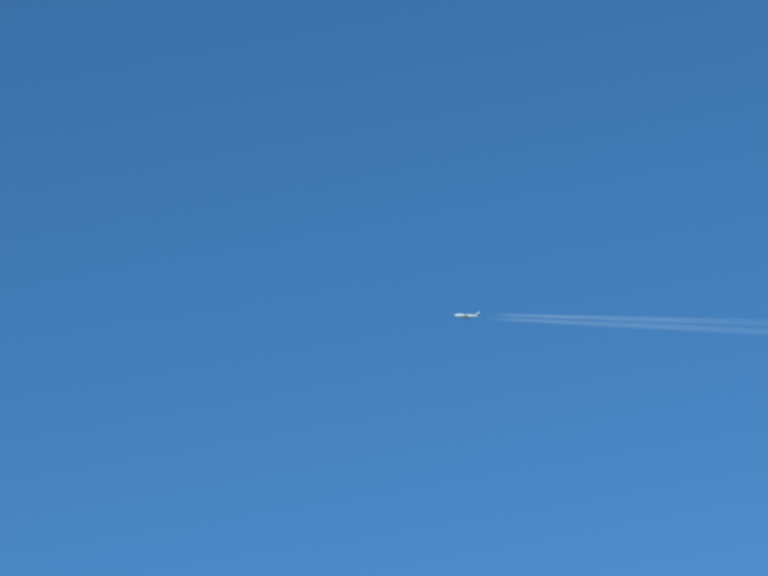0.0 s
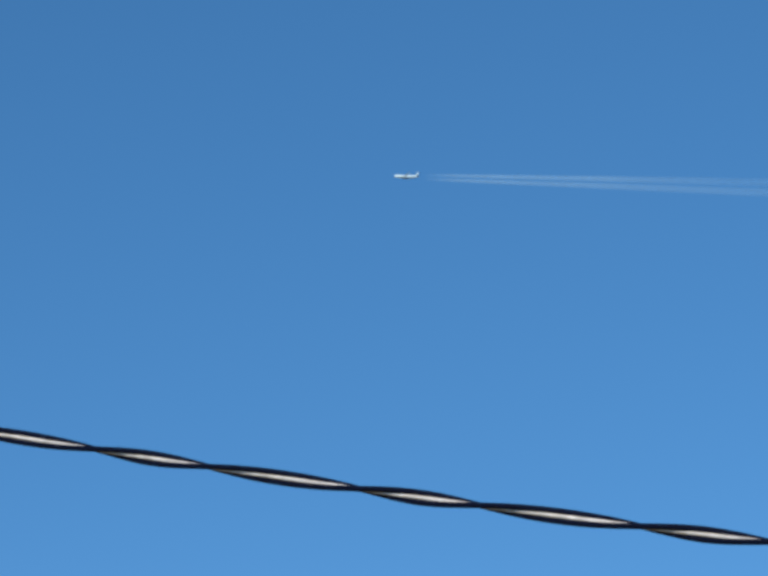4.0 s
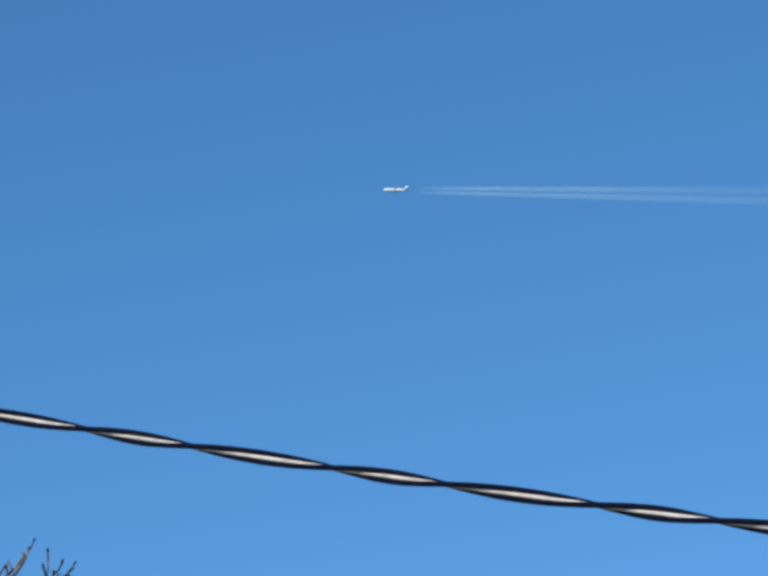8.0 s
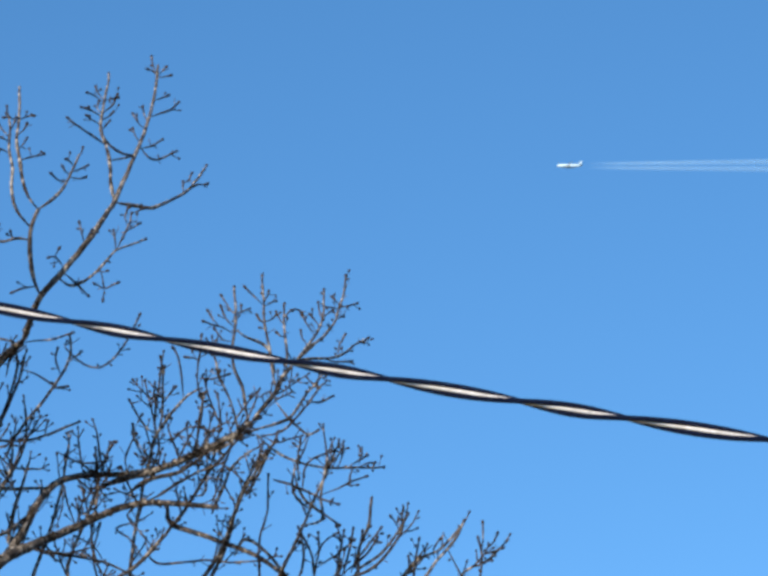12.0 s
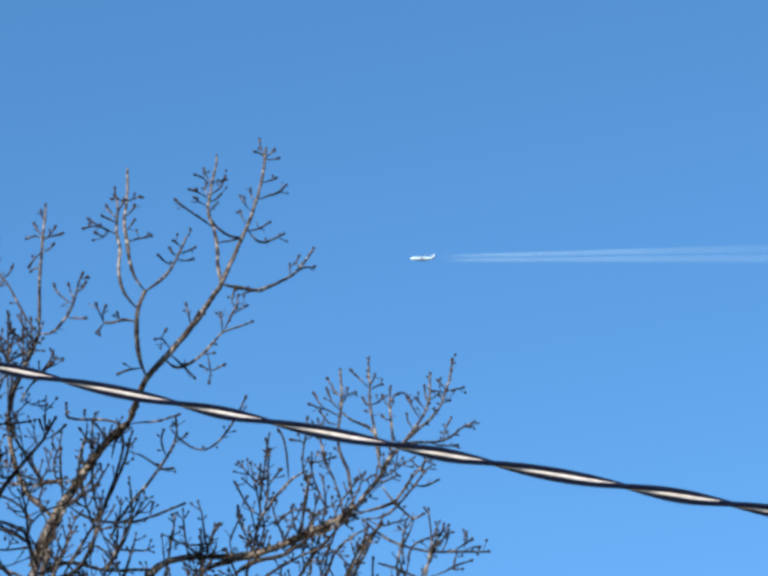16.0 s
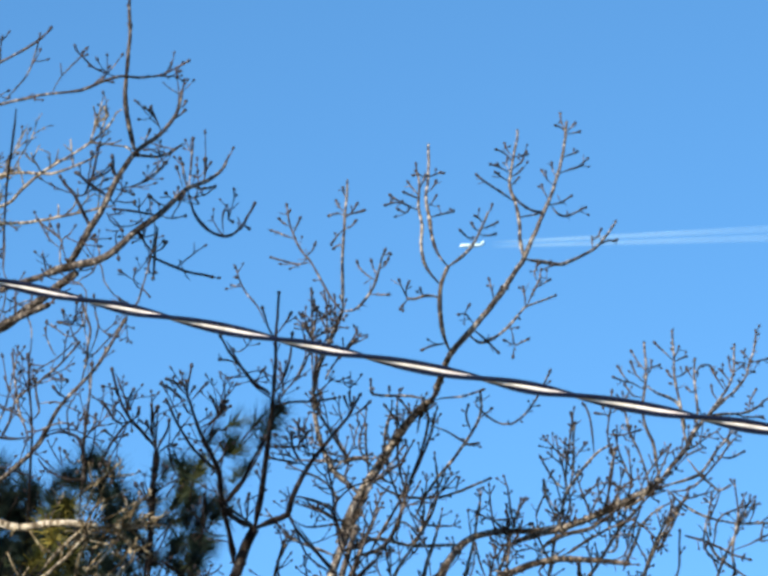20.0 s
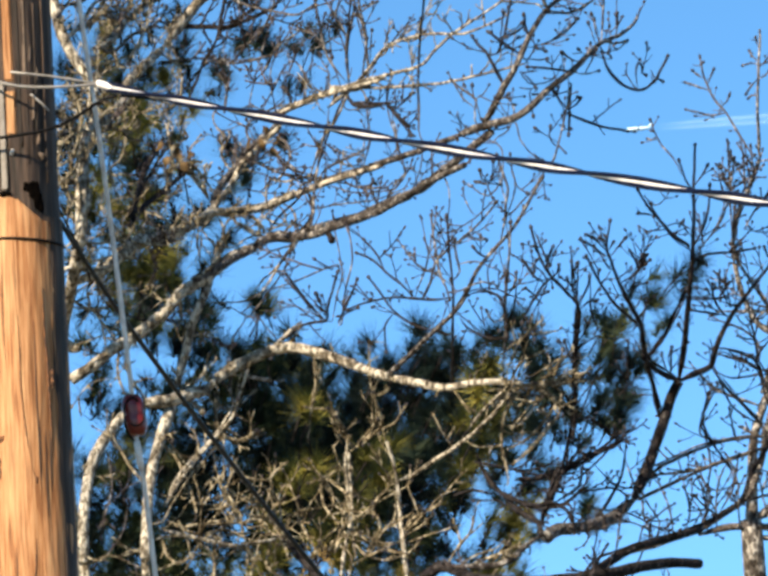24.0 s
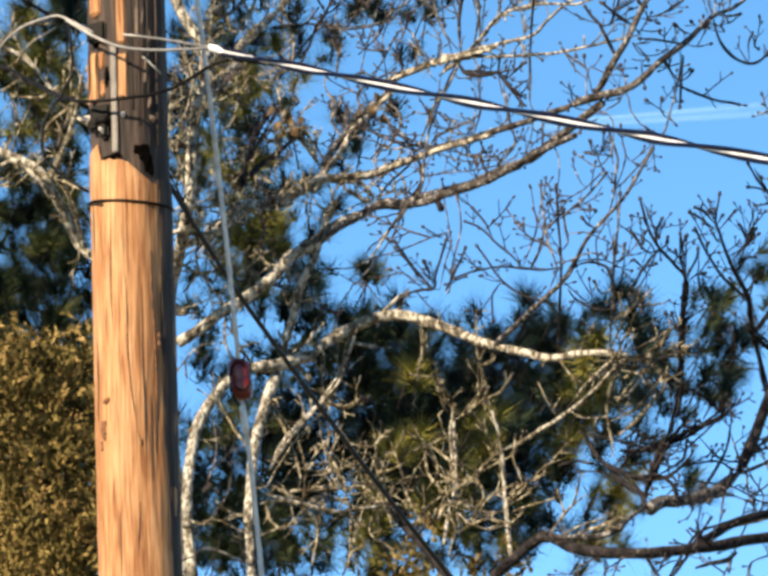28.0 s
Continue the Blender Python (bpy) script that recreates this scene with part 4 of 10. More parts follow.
limb(maple, bark_shoot, 25.00, "3.673,10.080 3.709,10.049 3.745,10.014 3.781,9.972", 0.0053, 0.0041, 0.04)
limb(maple, bark_shoot, 25.00, "3.837,10.093 3.847,10.042 3.854,10.001 3.884,10.014 3.910,10.027", 0.0041, 0.0039, 0.04)
limb(maple, bark_shoot, 25.00, "3.854,9.998 3.833,10.012 3.813,10.023", 0.0041, 0.0037, 0.04)
limb(maple, bark_shoot, 25.00, "3.854,9.998 3.850,9.974 3.847,9.952", 0.0041, 0.0037, 0.04)
limb(maple, bark_shoot, 25.00, "3.779,10.199 3.769,10.247 3.763,10.296", 0.0053, 0.0041, 0.04)
limb(maple, bark_shoot, 25.00, "3.775,10.203 3.794,10.238 3.812,10.265", 0.0049, 0.0041, 0.04)
limb(maple, bark_shoot, 25.00, "3.686,10.093 3.666,10.124 3.647,10.146 3.625,10.142", 0.0041, 0.0037, 0.04)
limb(maple, bark_shoot, 25.00, "3.647,10.146 3.658,10.164 3.667,10.179", 0.0041, 0.0037, 0.04)
limb(maple, bark_grey, 25.00, "3.580,9.973 3.557,10.032 3.545,10.120 3.544,10.208 3.556,10.285 3.587,10.358", 0.0108, 0.0089, 0.00)
limb(maple, bark_grey, 25.00, "3.587,10.358 3.548,10.417 3.526,10.495 3.519,10.584 3.510,10.673 3.521,10.762 3.528,10.840 3.534,10.912", 0.0085, 0.0049, 0.00)
limb(maple, bark_grey, 25.00, "3.554,10.274 3.516,10.318 3.487,10.384 3.478,10.468 3.483,10.539 3.475,10.628 3.483,10.717 3.475,10.784", 0.0080, 0.0049, 0.00)
limb(maple, bark_shoot, 25.00, "3.481,10.762 3.474,10.795 3.473,10.824", 0.0049, 0.0041, 0.04)
limb(maple, bark_grey, 25.00, "3.587,10.358 3.637,10.391 3.685,10.439 3.720,10.495 3.754,10.555 3.773,10.602", 0.0080, 0.0045, 0.00)
limb(maple, bark_shoot, 25.00, "3.773,10.597 3.783,10.617 3.790,10.637", 0.0049, 0.0041, 0.04)
limb(maple, bark_shoot, 25.00, "3.713,10.479 3.679,10.490 3.651,10.519", 0.0053, 0.0041, 0.04)
limb(maple, bark_shoot, 25.00, "3.742,10.528 3.775,10.539 3.809,10.557", 0.0049, 0.0041, 0.04)
limb(maple, bark_shoot, 25.00, "3.754,10.550 3.734,10.575 3.718,10.586", 0.0049, 0.0041, 0.04)
limb(maple, bark_shoot, 25.00, "3.733,10.513 3.711,10.528 3.701,10.548", 0.0049, 0.0041, 0.04)
limb(maple, bark_shoot, 25.00, "3.726,10.504 3.764,10.495 3.798,10.504", 0.0049, 0.0041, 0.04)
limb(maple, bark_shoot, 25.00, "3.521,10.762 3.549,10.773 3.577,10.784", 0.0049, 0.0041, 0.04)
limb(maple, bark_shoot, 25.00, "3.518,10.748 3.489,10.771 3.473,10.788", 0.0049, 0.0041, 0.04)
limb(maple, bark_shoot, 25.00, "3.485,10.677 3.457,10.708 3.437,10.737", 0.0053, 0.0041, 0.04)
limb(maple, bark_shoot, 25.00, "3.478,10.610 3.441,10.628 3.400,10.650 3.361,10.679", 0.0057, 0.0041, 0.04)
limb(maple, bark_shoot, 25.00, "3.441,10.626 3.419,10.601 3.388,10.617", 0.0049, 0.0041, 0.04)
limb(maple, bark_shoot, 25.00, "3.420,10.639 3.379,10.650 3.336,10.637", 0.0049, 0.0041, 0.04)
limb(maple, bark_shoot, 25.00, "3.479,10.668 3.454,10.677 3.419,10.695", 0.0049, 0.0041, 0.04)
limb(maple, bark_shoot, 25.00, "3.517,10.628 3.539,10.655 3.553,10.677", 0.0049, 0.0041, 0.04)
limb(maple, bark_shoot, 25.00, "3.519,10.579 3.555,10.590 3.587,10.597 3.621,10.606", 0.0049, 0.0041, 0.04)
limb(maple, bark_shoot, 25.00, "3.516,10.695 3.540,10.717 3.556,10.744", 0.0049, 0.0041, 0.04)
limb(maple, bark_shoot, 25.00, "3.483,10.713 3.499,10.744 3.511,10.771", 0.0049, 0.0041, 0.04)
limb(maple, bark_grey, 25.00, "3.545,10.217 3.507,10.225 3.476,10.225 3.433,10.212 3.402,10.215", 0.0069, 0.0053, 0.00)
limb(maple, bark_shoot, 25.00, "3.402,10.215 3.387,10.256 3.376,10.296", 0.0053, 0.0041, 0.04)
limb(maple, bark_shoot, 25.00, "3.402,10.215 3.400,10.256 3.413,10.285", 0.0049, 0.0041, 0.04)
limb(maple, bark_shoot, 25.00, "3.406,10.212 3.388,10.190 3.375,10.171", 0.0049, 0.0041, 0.04)
limb(maple, bark_shoot, 25.00, "3.474,10.225 3.466,10.241 3.463,10.256", 0.0049, 0.0041, 0.04)
limb(maple, bark_shoot, 25.00, "3.565,10.010 3.529,10.006 3.497,9.999 3.463,9.986", 0.0053, 0.0041, 0.04)
limb(maple, bark_grey, 25.10, "3.184,9.366 3.130,9.424 3.080,9.468 3.036,9.555 3.008,9.653 2.999,9.740", 0.0144, 0.0104, 0.72)
limb(maple, bark_grey, 25.10, "2.999,9.740 3.000,9.827 3.025,9.936 3.071,10.045 3.106,10.122 3.140,10.194", 0.0104, 0.0086, 0.72)
limb(maple, bark_grey, 25.10, "3.140,10.194 3.145,10.309 3.149,10.409 3.156,10.486 3.166,10.575 3.171,10.642 3.182,10.713 3.189,10.785", 0.0082, 0.0045, 0.00)
limb(maple, bark_shoot, 25.10, "3.140,10.194 3.100,10.243 3.071,10.298 3.032,10.376 3.002,10.431 2.967,10.486 2.944,10.542 2.929,10.597 2.923,10.671", 0.0060, 0.0041, 0.04)
limb(maple, bark_grey, 25.10, "3.140,10.194 3.186,10.197 3.237,10.243 3.275,10.298 3.301,10.375 3.314,10.431 3.332,10.468", 0.0073, 0.0043, 0.04)
limb(maple, bark_shoot, 25.10, "3.163,10.564 3.133,10.535 3.106,10.499", 0.0049, 0.0039, 0.04)
limb(maple, bark_shoot, 25.10, "3.156,10.486 3.131,10.491 3.114,10.477", 0.0049, 0.0039, 0.04)
limb(maple, bark_shoot, 25.10, "3.170,10.628 3.137,10.637 3.103,10.628", 0.0049, 0.0039, 0.04)
limb(maple, bark_shoot, 25.10, "3.170,10.628 3.208,10.637 3.247,10.648", 0.0049, 0.0039, 0.04)
limb(maple, bark_shoot, 25.10, "3.182,10.704 3.170,10.726 3.167,10.749", 0.0049, 0.0039, 0.04)
limb(maple, bark_shoot, 25.10, "3.170,10.615 3.200,10.642 3.223,10.677", 0.0049, 0.0039, 0.04)
limb(maple, bark_shoot, 25.10, "3.165,10.562 3.193,10.575 3.211,10.597", 0.0049, 0.0039, 0.04)
limb(maple, bark_shoot, 25.10, "3.171,10.637 3.146,10.668 3.135,10.691", 0.0049, 0.0039, 0.04)
limb(maple, bark_shoot, 25.10, "3.300,10.353 3.278,10.386 3.271,10.417", 0.0049, 0.0039, 0.04)
limb(maple, bark_shoot, 25.10, "3.306,10.386 3.329,10.402 3.343,10.428", 0.0049, 0.0039, 0.04)
limb(maple, bark_shoot, 25.10, "3.289,10.331 3.248,10.358 3.219,10.389 3.212,10.411", 0.0049, 0.0039, 0.04)
limb(maple, bark_shoot, 25.10, "3.257,10.269 3.290,10.265 3.336,10.267", 0.0049, 0.0039, 0.04)
limb(maple, bark_shoot, 25.10, "3.010,10.415 2.949,10.409 2.897,10.424 2.845,10.438", 0.0049, 0.0039, 0.04)
limb(maple, bark_shoot, 25.10, "2.992,10.442 3.016,10.464 3.030,10.491", 0.0045, 0.0039, 0.04)
limb(maple, bark_shoot, 25.10, "2.955,10.520 2.902,10.539 2.852,10.562", 0.0045, 0.0039, 0.04)
limb(maple, bark_shoot, 25.10, "2.944,10.542 2.958,10.575 2.976,10.611", 0.0045, 0.0039, 0.04)
limb(maple, bark_shoot, 25.10, "2.932,10.575 2.908,10.588 2.887,10.611", 0.0045, 0.0039, 0.04)
limb(maple, bark_shoot, 25.10, "2.803,10.145 2.775,10.222 2.729,10.283 2.702,10.343 2.687,10.394", 0.0043, 0.0039, 0.04)
limb(maple, bark_shoot, 25.10, "2.715,10.310 2.694,10.310 2.671,10.314", 0.0043, 0.0039, 0.04)
limb(maple, bark_shoot, 25.10, "2.997,9.853 3.001,10.002 3.004,10.133 3.010,10.292", 0.0049, 0.0041, 0.04)
limb(maple, bark_shoot, 25.10, "3.005,10.155 2.980,10.173 2.955,10.182", 0.0049, 0.0041, 0.04)
limb(maple, bark_shoot, 25.10, "3.004,10.138 3.034,10.159 3.060,10.177", 0.0049, 0.0041, 0.04)
limb(maple, bark_grey, 25.00, "3.478,9.753 3.404,9.779 3.321,9.780 3.238,9.789 3.233,9.819 3.234,9.850", 0.0073, 0.0049, 0.04)
limb(maple, bark_shoot, 25.00, "3.312,9.780 3.309,9.797 3.312,9.819", 0.0049, 0.0041, 0.04)
limb(maple, bark_shoot, 25.00, "3.487,9.759 3.550,9.770 3.623,9.778 3.702,9.804", 0.0053, 0.0041, 0.04)
limb(maple, bark_shoot, 25.00, "3.670,9.752 3.703,9.708 3.754,9.665 3.816,9.649 3.876,9.686 3.925,9.747 3.966,9.816 3.999,9.882", 0.0049, 0.0043, 0.04)
limb(maple, bark_grey, 25.00, "3.391,9.241 3.447,9.348 3.503,9.428 3.580,9.514 3.642,9.600 3.688,9.682 3.699,9.737 3.693,9.795", 0.0080, 0.0049, 0.04)
limb(maple, bark_shoot, 25.00, "3.651,9.613 3.633,9.683 3.644,9.737", 0.0049, 0.0041, 0.04)
limb(maple, bark_shoot, 25.00, "3.688,9.682 3.718,9.700 3.740,9.721", 0.0049, 0.0041, 0.04)
limb(maple, bark_shoot, 25.00, "3.602,9.548 3.634,9.563 3.670,9.565", 0.0049, 0.0041, 0.04)
limb(maple, bark_umber, 24.90, "3.291,9.124 3.328,9.264 3.374,9.382 3.425,9.489 3.462,9.575 3.486,9.662", 0.0078, 0.0053, 0.72)
limb(maple, bark_umber, 24.90, "3.351,9.307 3.329,9.393 3.317,9.490 3.327,9.576 3.344,9.630", 0.0073, 0.0049, 0.72)
limb(maple, bark_umber, 24.90, "3.193,9.394 3.249,9.340 3.340,9.303 3.474,9.300 3.579,9.327 3.642,9.352 3.699,9.378", 0.0069, 0.0049, 0.04)
limb(maple, bark_shoot, 24.90, "3.558,9.323 3.564,9.353 3.573,9.381", 0.0053, 0.0043, 0.04)
limb(maple, bark_shoot, 24.90, "3.454,9.300 3.487,9.349 3.503,9.392", 0.0053, 0.0043, 0.04)
limb(maple, bark_umber, 24.90, "3.192,9.372 3.188,9.480 3.185,9.555 3.192,9.620", 0.0069, 0.0049, 0.04)
limb(maple, bark_shoot, 24.90, "3.342,9.597 3.304,9.662 3.274,9.706", 0.0057, 0.0043, 0.04)
limb(maple, bark_shoot, 24.90, "3.298,9.533 3.276,9.587 3.286,9.641", 0.0057, 0.0043, 0.04)
limb(maple, bark_shoot, 24.90, "3.386,9.651 3.367,9.695 3.344,9.725", 0.0057, 0.0043, 0.04)
limb(maple, bark_grey, 24.90, "3.046,9.427 3.078,9.455 3.130,9.476 3.196,9.471", 0.0094, 0.0062, 0.72)
limb(maple, bark_shoot, 24.90, "3.166,9.340 3.251,9.393 3.326,9.457", 0.0057, 0.0043, 0.72)
limb(maple, bark_shoot, 24.90, "3.406,9.157 3.452,9.264 3.507,9.349", 0.0057, 0.0043, 0.72)
limb(maple, bark_grey, 25.10, "3.805,9.150 3.911,9.188 4.028,9.218 4.145,9.260 4.253,9.316 4.339,9.352 4.426,9.395 4.470,9.432", 0.0169, 0.0120, 0.72)
limb(maple, bark_grey, 25.10, "4.470,9.432 4.515,9.492 4.572,9.557 4.619,9.634 4.665,9.695", 0.0120, 0.0088, 0.72)
limb(maple, bark_grey, 25.10, "4.665,9.695 4.743,9.765 4.806,9.820 4.857,9.885 4.882,9.952 4.906,10.018 4.916,10.091", 0.0082, 0.0045, 0.04)
limb(maple, bark_umber, 24.90, "3.898,9.068 3.994,9.127 4.110,9.152 4.218,9.226", 0.0127, 0.0069, 0.72)
limb(maple, bark_grey, 25.10, "4.465,9.427 4.446,9.532 4.437,9.602 4.411,9.668 4.404,9.755 4.421,9.843 4.431,9.931 4.430,10.041", 0.0082, 0.0049, 0.04)
limb(maple, bark_shoot, 25.10, "4.430,9.913 4.398,9.953 4.373,10.000", 0.0053, 0.0041, 0.04)
limb(maple, bark_shoot, 25.10, "4.422,9.861 4.386,9.898 4.366,9.951", 0.0053, 0.0041, 0.04)
limb(maple, bark_shoot, 25.10, "4.430,9.922 4.460,9.931 4.491,9.942", 0.0049, 0.0041, 0.04)
limb(maple, bark_shoot, 25.10, "4.416,9.832 4.367,9.861 4.325,9.870 4.292,9.885", 0.0053, 0.0041, 0.04)
limb(maple, bark_shoot, 25.10, "4.357,9.861 4.331,9.896 4.314,9.931", 0.0049, 0.0041, 0.04)
limb(maple, bark_shoot, 25.10, "4.410,9.799 4.368,9.804 4.337,9.848", 0.0049, 0.0041, 0.04)
limb(maple, bark_shoot, 25.10, "4.428,9.887 4.451,9.918 4.457,9.957", 0.0049, 0.0041, 0.04)
limb(maple, bark_grey, 25.10, "4.430,9.847 4.471,9.816 4.543,9.781 4.572,9.733 4.584,9.656", 0.0066, 0.0057, 0.00)
limb(maple, bark_grey, 25.10, "4.584,9.579 4.573,9.678 4.564,9.788 4.552,9.876 4.553,9.964 4.553,10.030 4.554,10.092", 0.0073, 0.0045, 0.04)
limb(maple, bark_shoot, 25.10, "4.553,9.957 4.515,9.997 4.477,10.039", 0.0053, 0.0041, 0.04)
limb(maple, bark_shoot, 25.10, "4.554,9.970 4.570,9.997 4.578,10.023", 0.0049, 0.0041, 0.04)
limb(maple, bark_shoot, 25.10, "4.555,9.953 4.586,9.970 4.607,9.979", 0.0049, 0.0041, 0.04)
limb(maple, bark_shoot, 25.10, "4.555,9.882 4.534,9.891 4.523,9.913", 0.0049, 0.0041, 0.04)
limb(maple, bark_shoot, 25.10, "4.557,9.887 4.586,9.897 4.599,9.913", 0.0049, 0.0041, 0.04)
limb(maple, bark_grey, 25.10, "4.635,9.656 4.641,9.765 4.634,9.860 4.635,9.908 4.643,9.966", 0.0066, 0.0045, 0.04)
limb(maple, bark_shoot, 25.10, "4.635,9.869 4.615,9.895 4.604,9.926", 0.0049, 0.0041, 0.04)
limb(maple, bark_shoot, 25.10, "4.636,9.897 4.668,9.935 4.703,9.939 4.717,9.921", 0.0049, 0.0041, 0.04)
limb(maple, bark_shoot, 25.10, "4.636,9.820 4.619,9.820 4.605,9.834", 0.0049, 0.0041, 0.04)
limb(maple, bark_grey, 25.10, "4.688,9.721 4.749,9.793 4.787,9.853 4.807,9.912 4.815,9.974 4.821,10.029", 0.0070, 0.0045, 0.04)
limb(maple, bark_shoot, 25.10, "4.805,9.903 4.792,9.934 4.790,9.970", 0.0049, 0.0041, 0.04)
limb(maple, bark_shoot, 25.10, "4.791,9.859 4.772,9.890 4.754,9.912", 0.0049, 0.0041, 0.04)
limb(maple, bark_shoot, 25.10, "4.768,9.815 4.741,9.864 4.718,9.912", 0.0049, 0.0041, 0.04)
limb(maple, bark_shoot, 25.10, "4.807,9.908 4.834,9.925 4.851,9.934", 0.0049, 0.0041, 0.04)
limb(maple, bark_shoot, 25.10, "4.735,9.776 4.712,9.809 4.708,9.842", 0.0049, 0.0041, 0.04)
limb(maple, bark_shoot, 25.10, "4.877,9.934 4.852,9.947 4.827,9.947", 0.0049, 0.0041, 0.04)
limb(maple, bark_shoot, 25.10, "4.882,9.947 4.925,9.958 4.960,9.967", 0.0049, 0.0041, 0.04)
limb(maple, bark_shoot, 25.10, "4.885,9.956 4.867,9.983 4.855,9.996", 0.0049, 0.0041, 0.04)
limb(maple, bark_shoot, 25.10, "4.866,9.896 4.883,9.903 4.897,9.907", 0.0049, 0.0041, 0.04)
limb(maple, bark_grey, 25.10, "4.676,9.710 4.751,9.719 4.825,9.718 4.891,9.742 4.940,9.784 4.999,9.810", 0.0066, 0.0043, 0.04)
limb(maple, bark_shoot, 25.10, "4.864,9.731 4.871,9.775 4.900,9.830", 0.0049, 0.0041, 0.04)
limb(maple, bark_shoot, 25.10, "4.931,9.779 4.957,9.793 4.979,9.790", 0.0049, 0.0041, 0.04)
limb(maple, bark_shoot, 25.10, "4.808,9.718 4.835,9.705 4.920,9.705", 0.0049, 0.0041, 0.04)
limb(maple, bark_grey, 25.10, "4.463,9.395 4.575,9.427 4.640,9.459 4.698,9.535 4.754,9.600 4.791,9.648", 0.0073, 0.0049, 0.04)
limb(maple, bark_shoot, 25.10, "4.700,9.535 4.767,9.521 4.828,9.547", 0.0053, 0.0041, 0.04)
limb(maple, bark_grey, 25.10, "4.581,9.525 4.629,9.452 4.679,9.404 4.711,9.378 4.753,9.395", 0.0066, 0.0045, 0.04)
limb(maple, bark_shoot, 25.10, "4.714,9.378 4.691,9.317 4.660,9.252 4.658,9.187", 0.0053, 0.0041, 0.04)
limb(maple, bark_shoot, 25.10, "4.686,9.304 4.670,9.322 4.650,9.339", 0.0049, 0.0041, 0.04)
limb(maple, bark_grey, 25.10, "4.488,9.384 4.548,9.322 4.629,9.270 4.733,9.241 4.859,9.229 5.028,9.232", 0.0066, 0.0043, 0.04)
limb(maple, bark_shoot, 25.10, "4.779,9.234 4.802,9.277 4.810,9.325", 0.0053, 0.0041, 0.04)
limb(maple, bark_shoot, 25.10, "4.806,9.234 4.832,9.273 4.860,9.325", 0.0053, 0.0041, 0.04)
limb(maple, bark_shoot, 25.10, "4.827,9.229 4.853,9.273 4.859,9.307", 0.0053, 0.0041, 0.04)
limb(maple, bark_shoot, 25.10, "4.875,9.229 4.915,9.255 4.959,9.285", 0.0053, 0.0041, 0.04)
limb(maple, bark_shoot, 25.10, "4.920,9.259 4.938,9.289 4.936,9.315", 0.0053, 0.0041, 0.04)
limb(maple, bark_shoot, 25.10, "4.922,9.229 4.957,9.250 4.991,9.254", 0.0053, 0.0041, 0.04)
limb(maple, bark_shoot, 25.10, "4.897,9.229 4.882,9.196 4.876,9.164", 0.0053, 0.0041, 0.04)
limb(maple, bark_grey, 25.00, "4.000,9.172 4.016,9.280 4.047,9.355 4.086,9.409 4.131,9.467 4.186,9.523 4.229,9.549", 0.0082, 0.0053, 0.04)
limb(maple, bark_grey, 25.00, "4.229,9.549 4.254,9.534 4.266,9.536", 0.0064, 0.0049, 0.04)
limb(maple, bark_grey, 25.00, "4.052,9.360 4.073,9.442 4.081,9.517 4.085,9.593 4.092,9.650", 0.0064, 0.0045, 0.04)
limb(maple, bark_shoot, 25.00, "4.079,9.485 4.107,9.528 4.138,9.563", 0.0053, 0.0041, 0.04)
limb(maple, bark_shoot, 25.00, "4.081,9.511 4.065,9.539 4.050,9.561", 0.0053, 0.0041, 0.04)
limb(maple, bark_shoot, 25.00, "4.087,9.589 4.083,9.637 4.078,9.694", 0.0053, 0.0041, 0.04)
limb(maple, bark_shoot, 25.00, "4.074,9.431 4.048,9.485 4.018,9.518", 0.0049, 0.0041, 0.04)
limb(maple, bark_grey, 25.00, "4.041,9.355 4.007,9.381 3.976,9.425 3.938,9.503", 0.0060, 0.0043, 0.04)
limb(maple, bark_shoot, 25.00, "3.980,9.416 3.980,9.431 3.987,9.442", 0.0053, 0.0041, 0.04)
limb(maple, bark_grey, 25.00, "4.002,9.205 3.968,9.280 3.950,9.334 3.945,9.395", 0.0060, 0.0043, 0.04)
limb(maple, bark_shoot, 25.00, "3.952,9.330 3.939,9.356 3.944,9.382", 0.0049, 0.0041, 0.04)
limb(maple, bark_grey, 25.00, "4.206,9.272 4.225,9.397 4.247,9.484 4.262,9.527", 0.0064, 0.0045, 0.04)
limb(maple, bark_shoot, 25.00, "4.193,9.268 4.176,9.333 4.175,9.393", 0.0053, 0.0041, 0.04)
limb(maple, bark_shoot, 25.00, "4.176,9.333 4.151,9.342 4.127,9.350", 0.0049, 0.0041, 0.04)
limb(maple, bark_shoot, 25.00, "4.230,9.560 4.234,9.636 4.249,9.712 4.259,9.789", 0.0053, 0.0041, 0.04)
limb(maple, bark_shoot, 25.00, "4.232,9.604 4.285,9.597 4.363,9.618", 0.0049, 0.0041, 0.04)
limb(maple, bark_shoot, 25.00, "4.243,9.680 4.220,9.691 4.191,9.697", 0.0049, 0.0041, 0.04)
limb(maple, bark_shoot, 25.00, "4.246,9.691 4.280,9.712 4.307,9.734", 0.0049, 0.0041, 0.04)
limb(maple, bark_shoot, 25.00, "4.169,9.510 4.166,9.615 4.154,9.702 4.134,9.735", 0.0049, 0.0041, 0.04)
limb(maple, bark_shoot, 25.00, "4.236,9.289 4.282,9.365 4.336,9.397", 0.0053, 0.0041, 0.72)
limb(maple, bark_shoot, 25.00, "4.300,9.315 4.322,9.397 4.320,9.484", 0.0053, 0.0041, 0.72)
limb(maple, bark_shoot, 25.00, "4.343,9.327 4.390,9.418 4.436,9.483", 0.0053, 0.0041, 0.72)
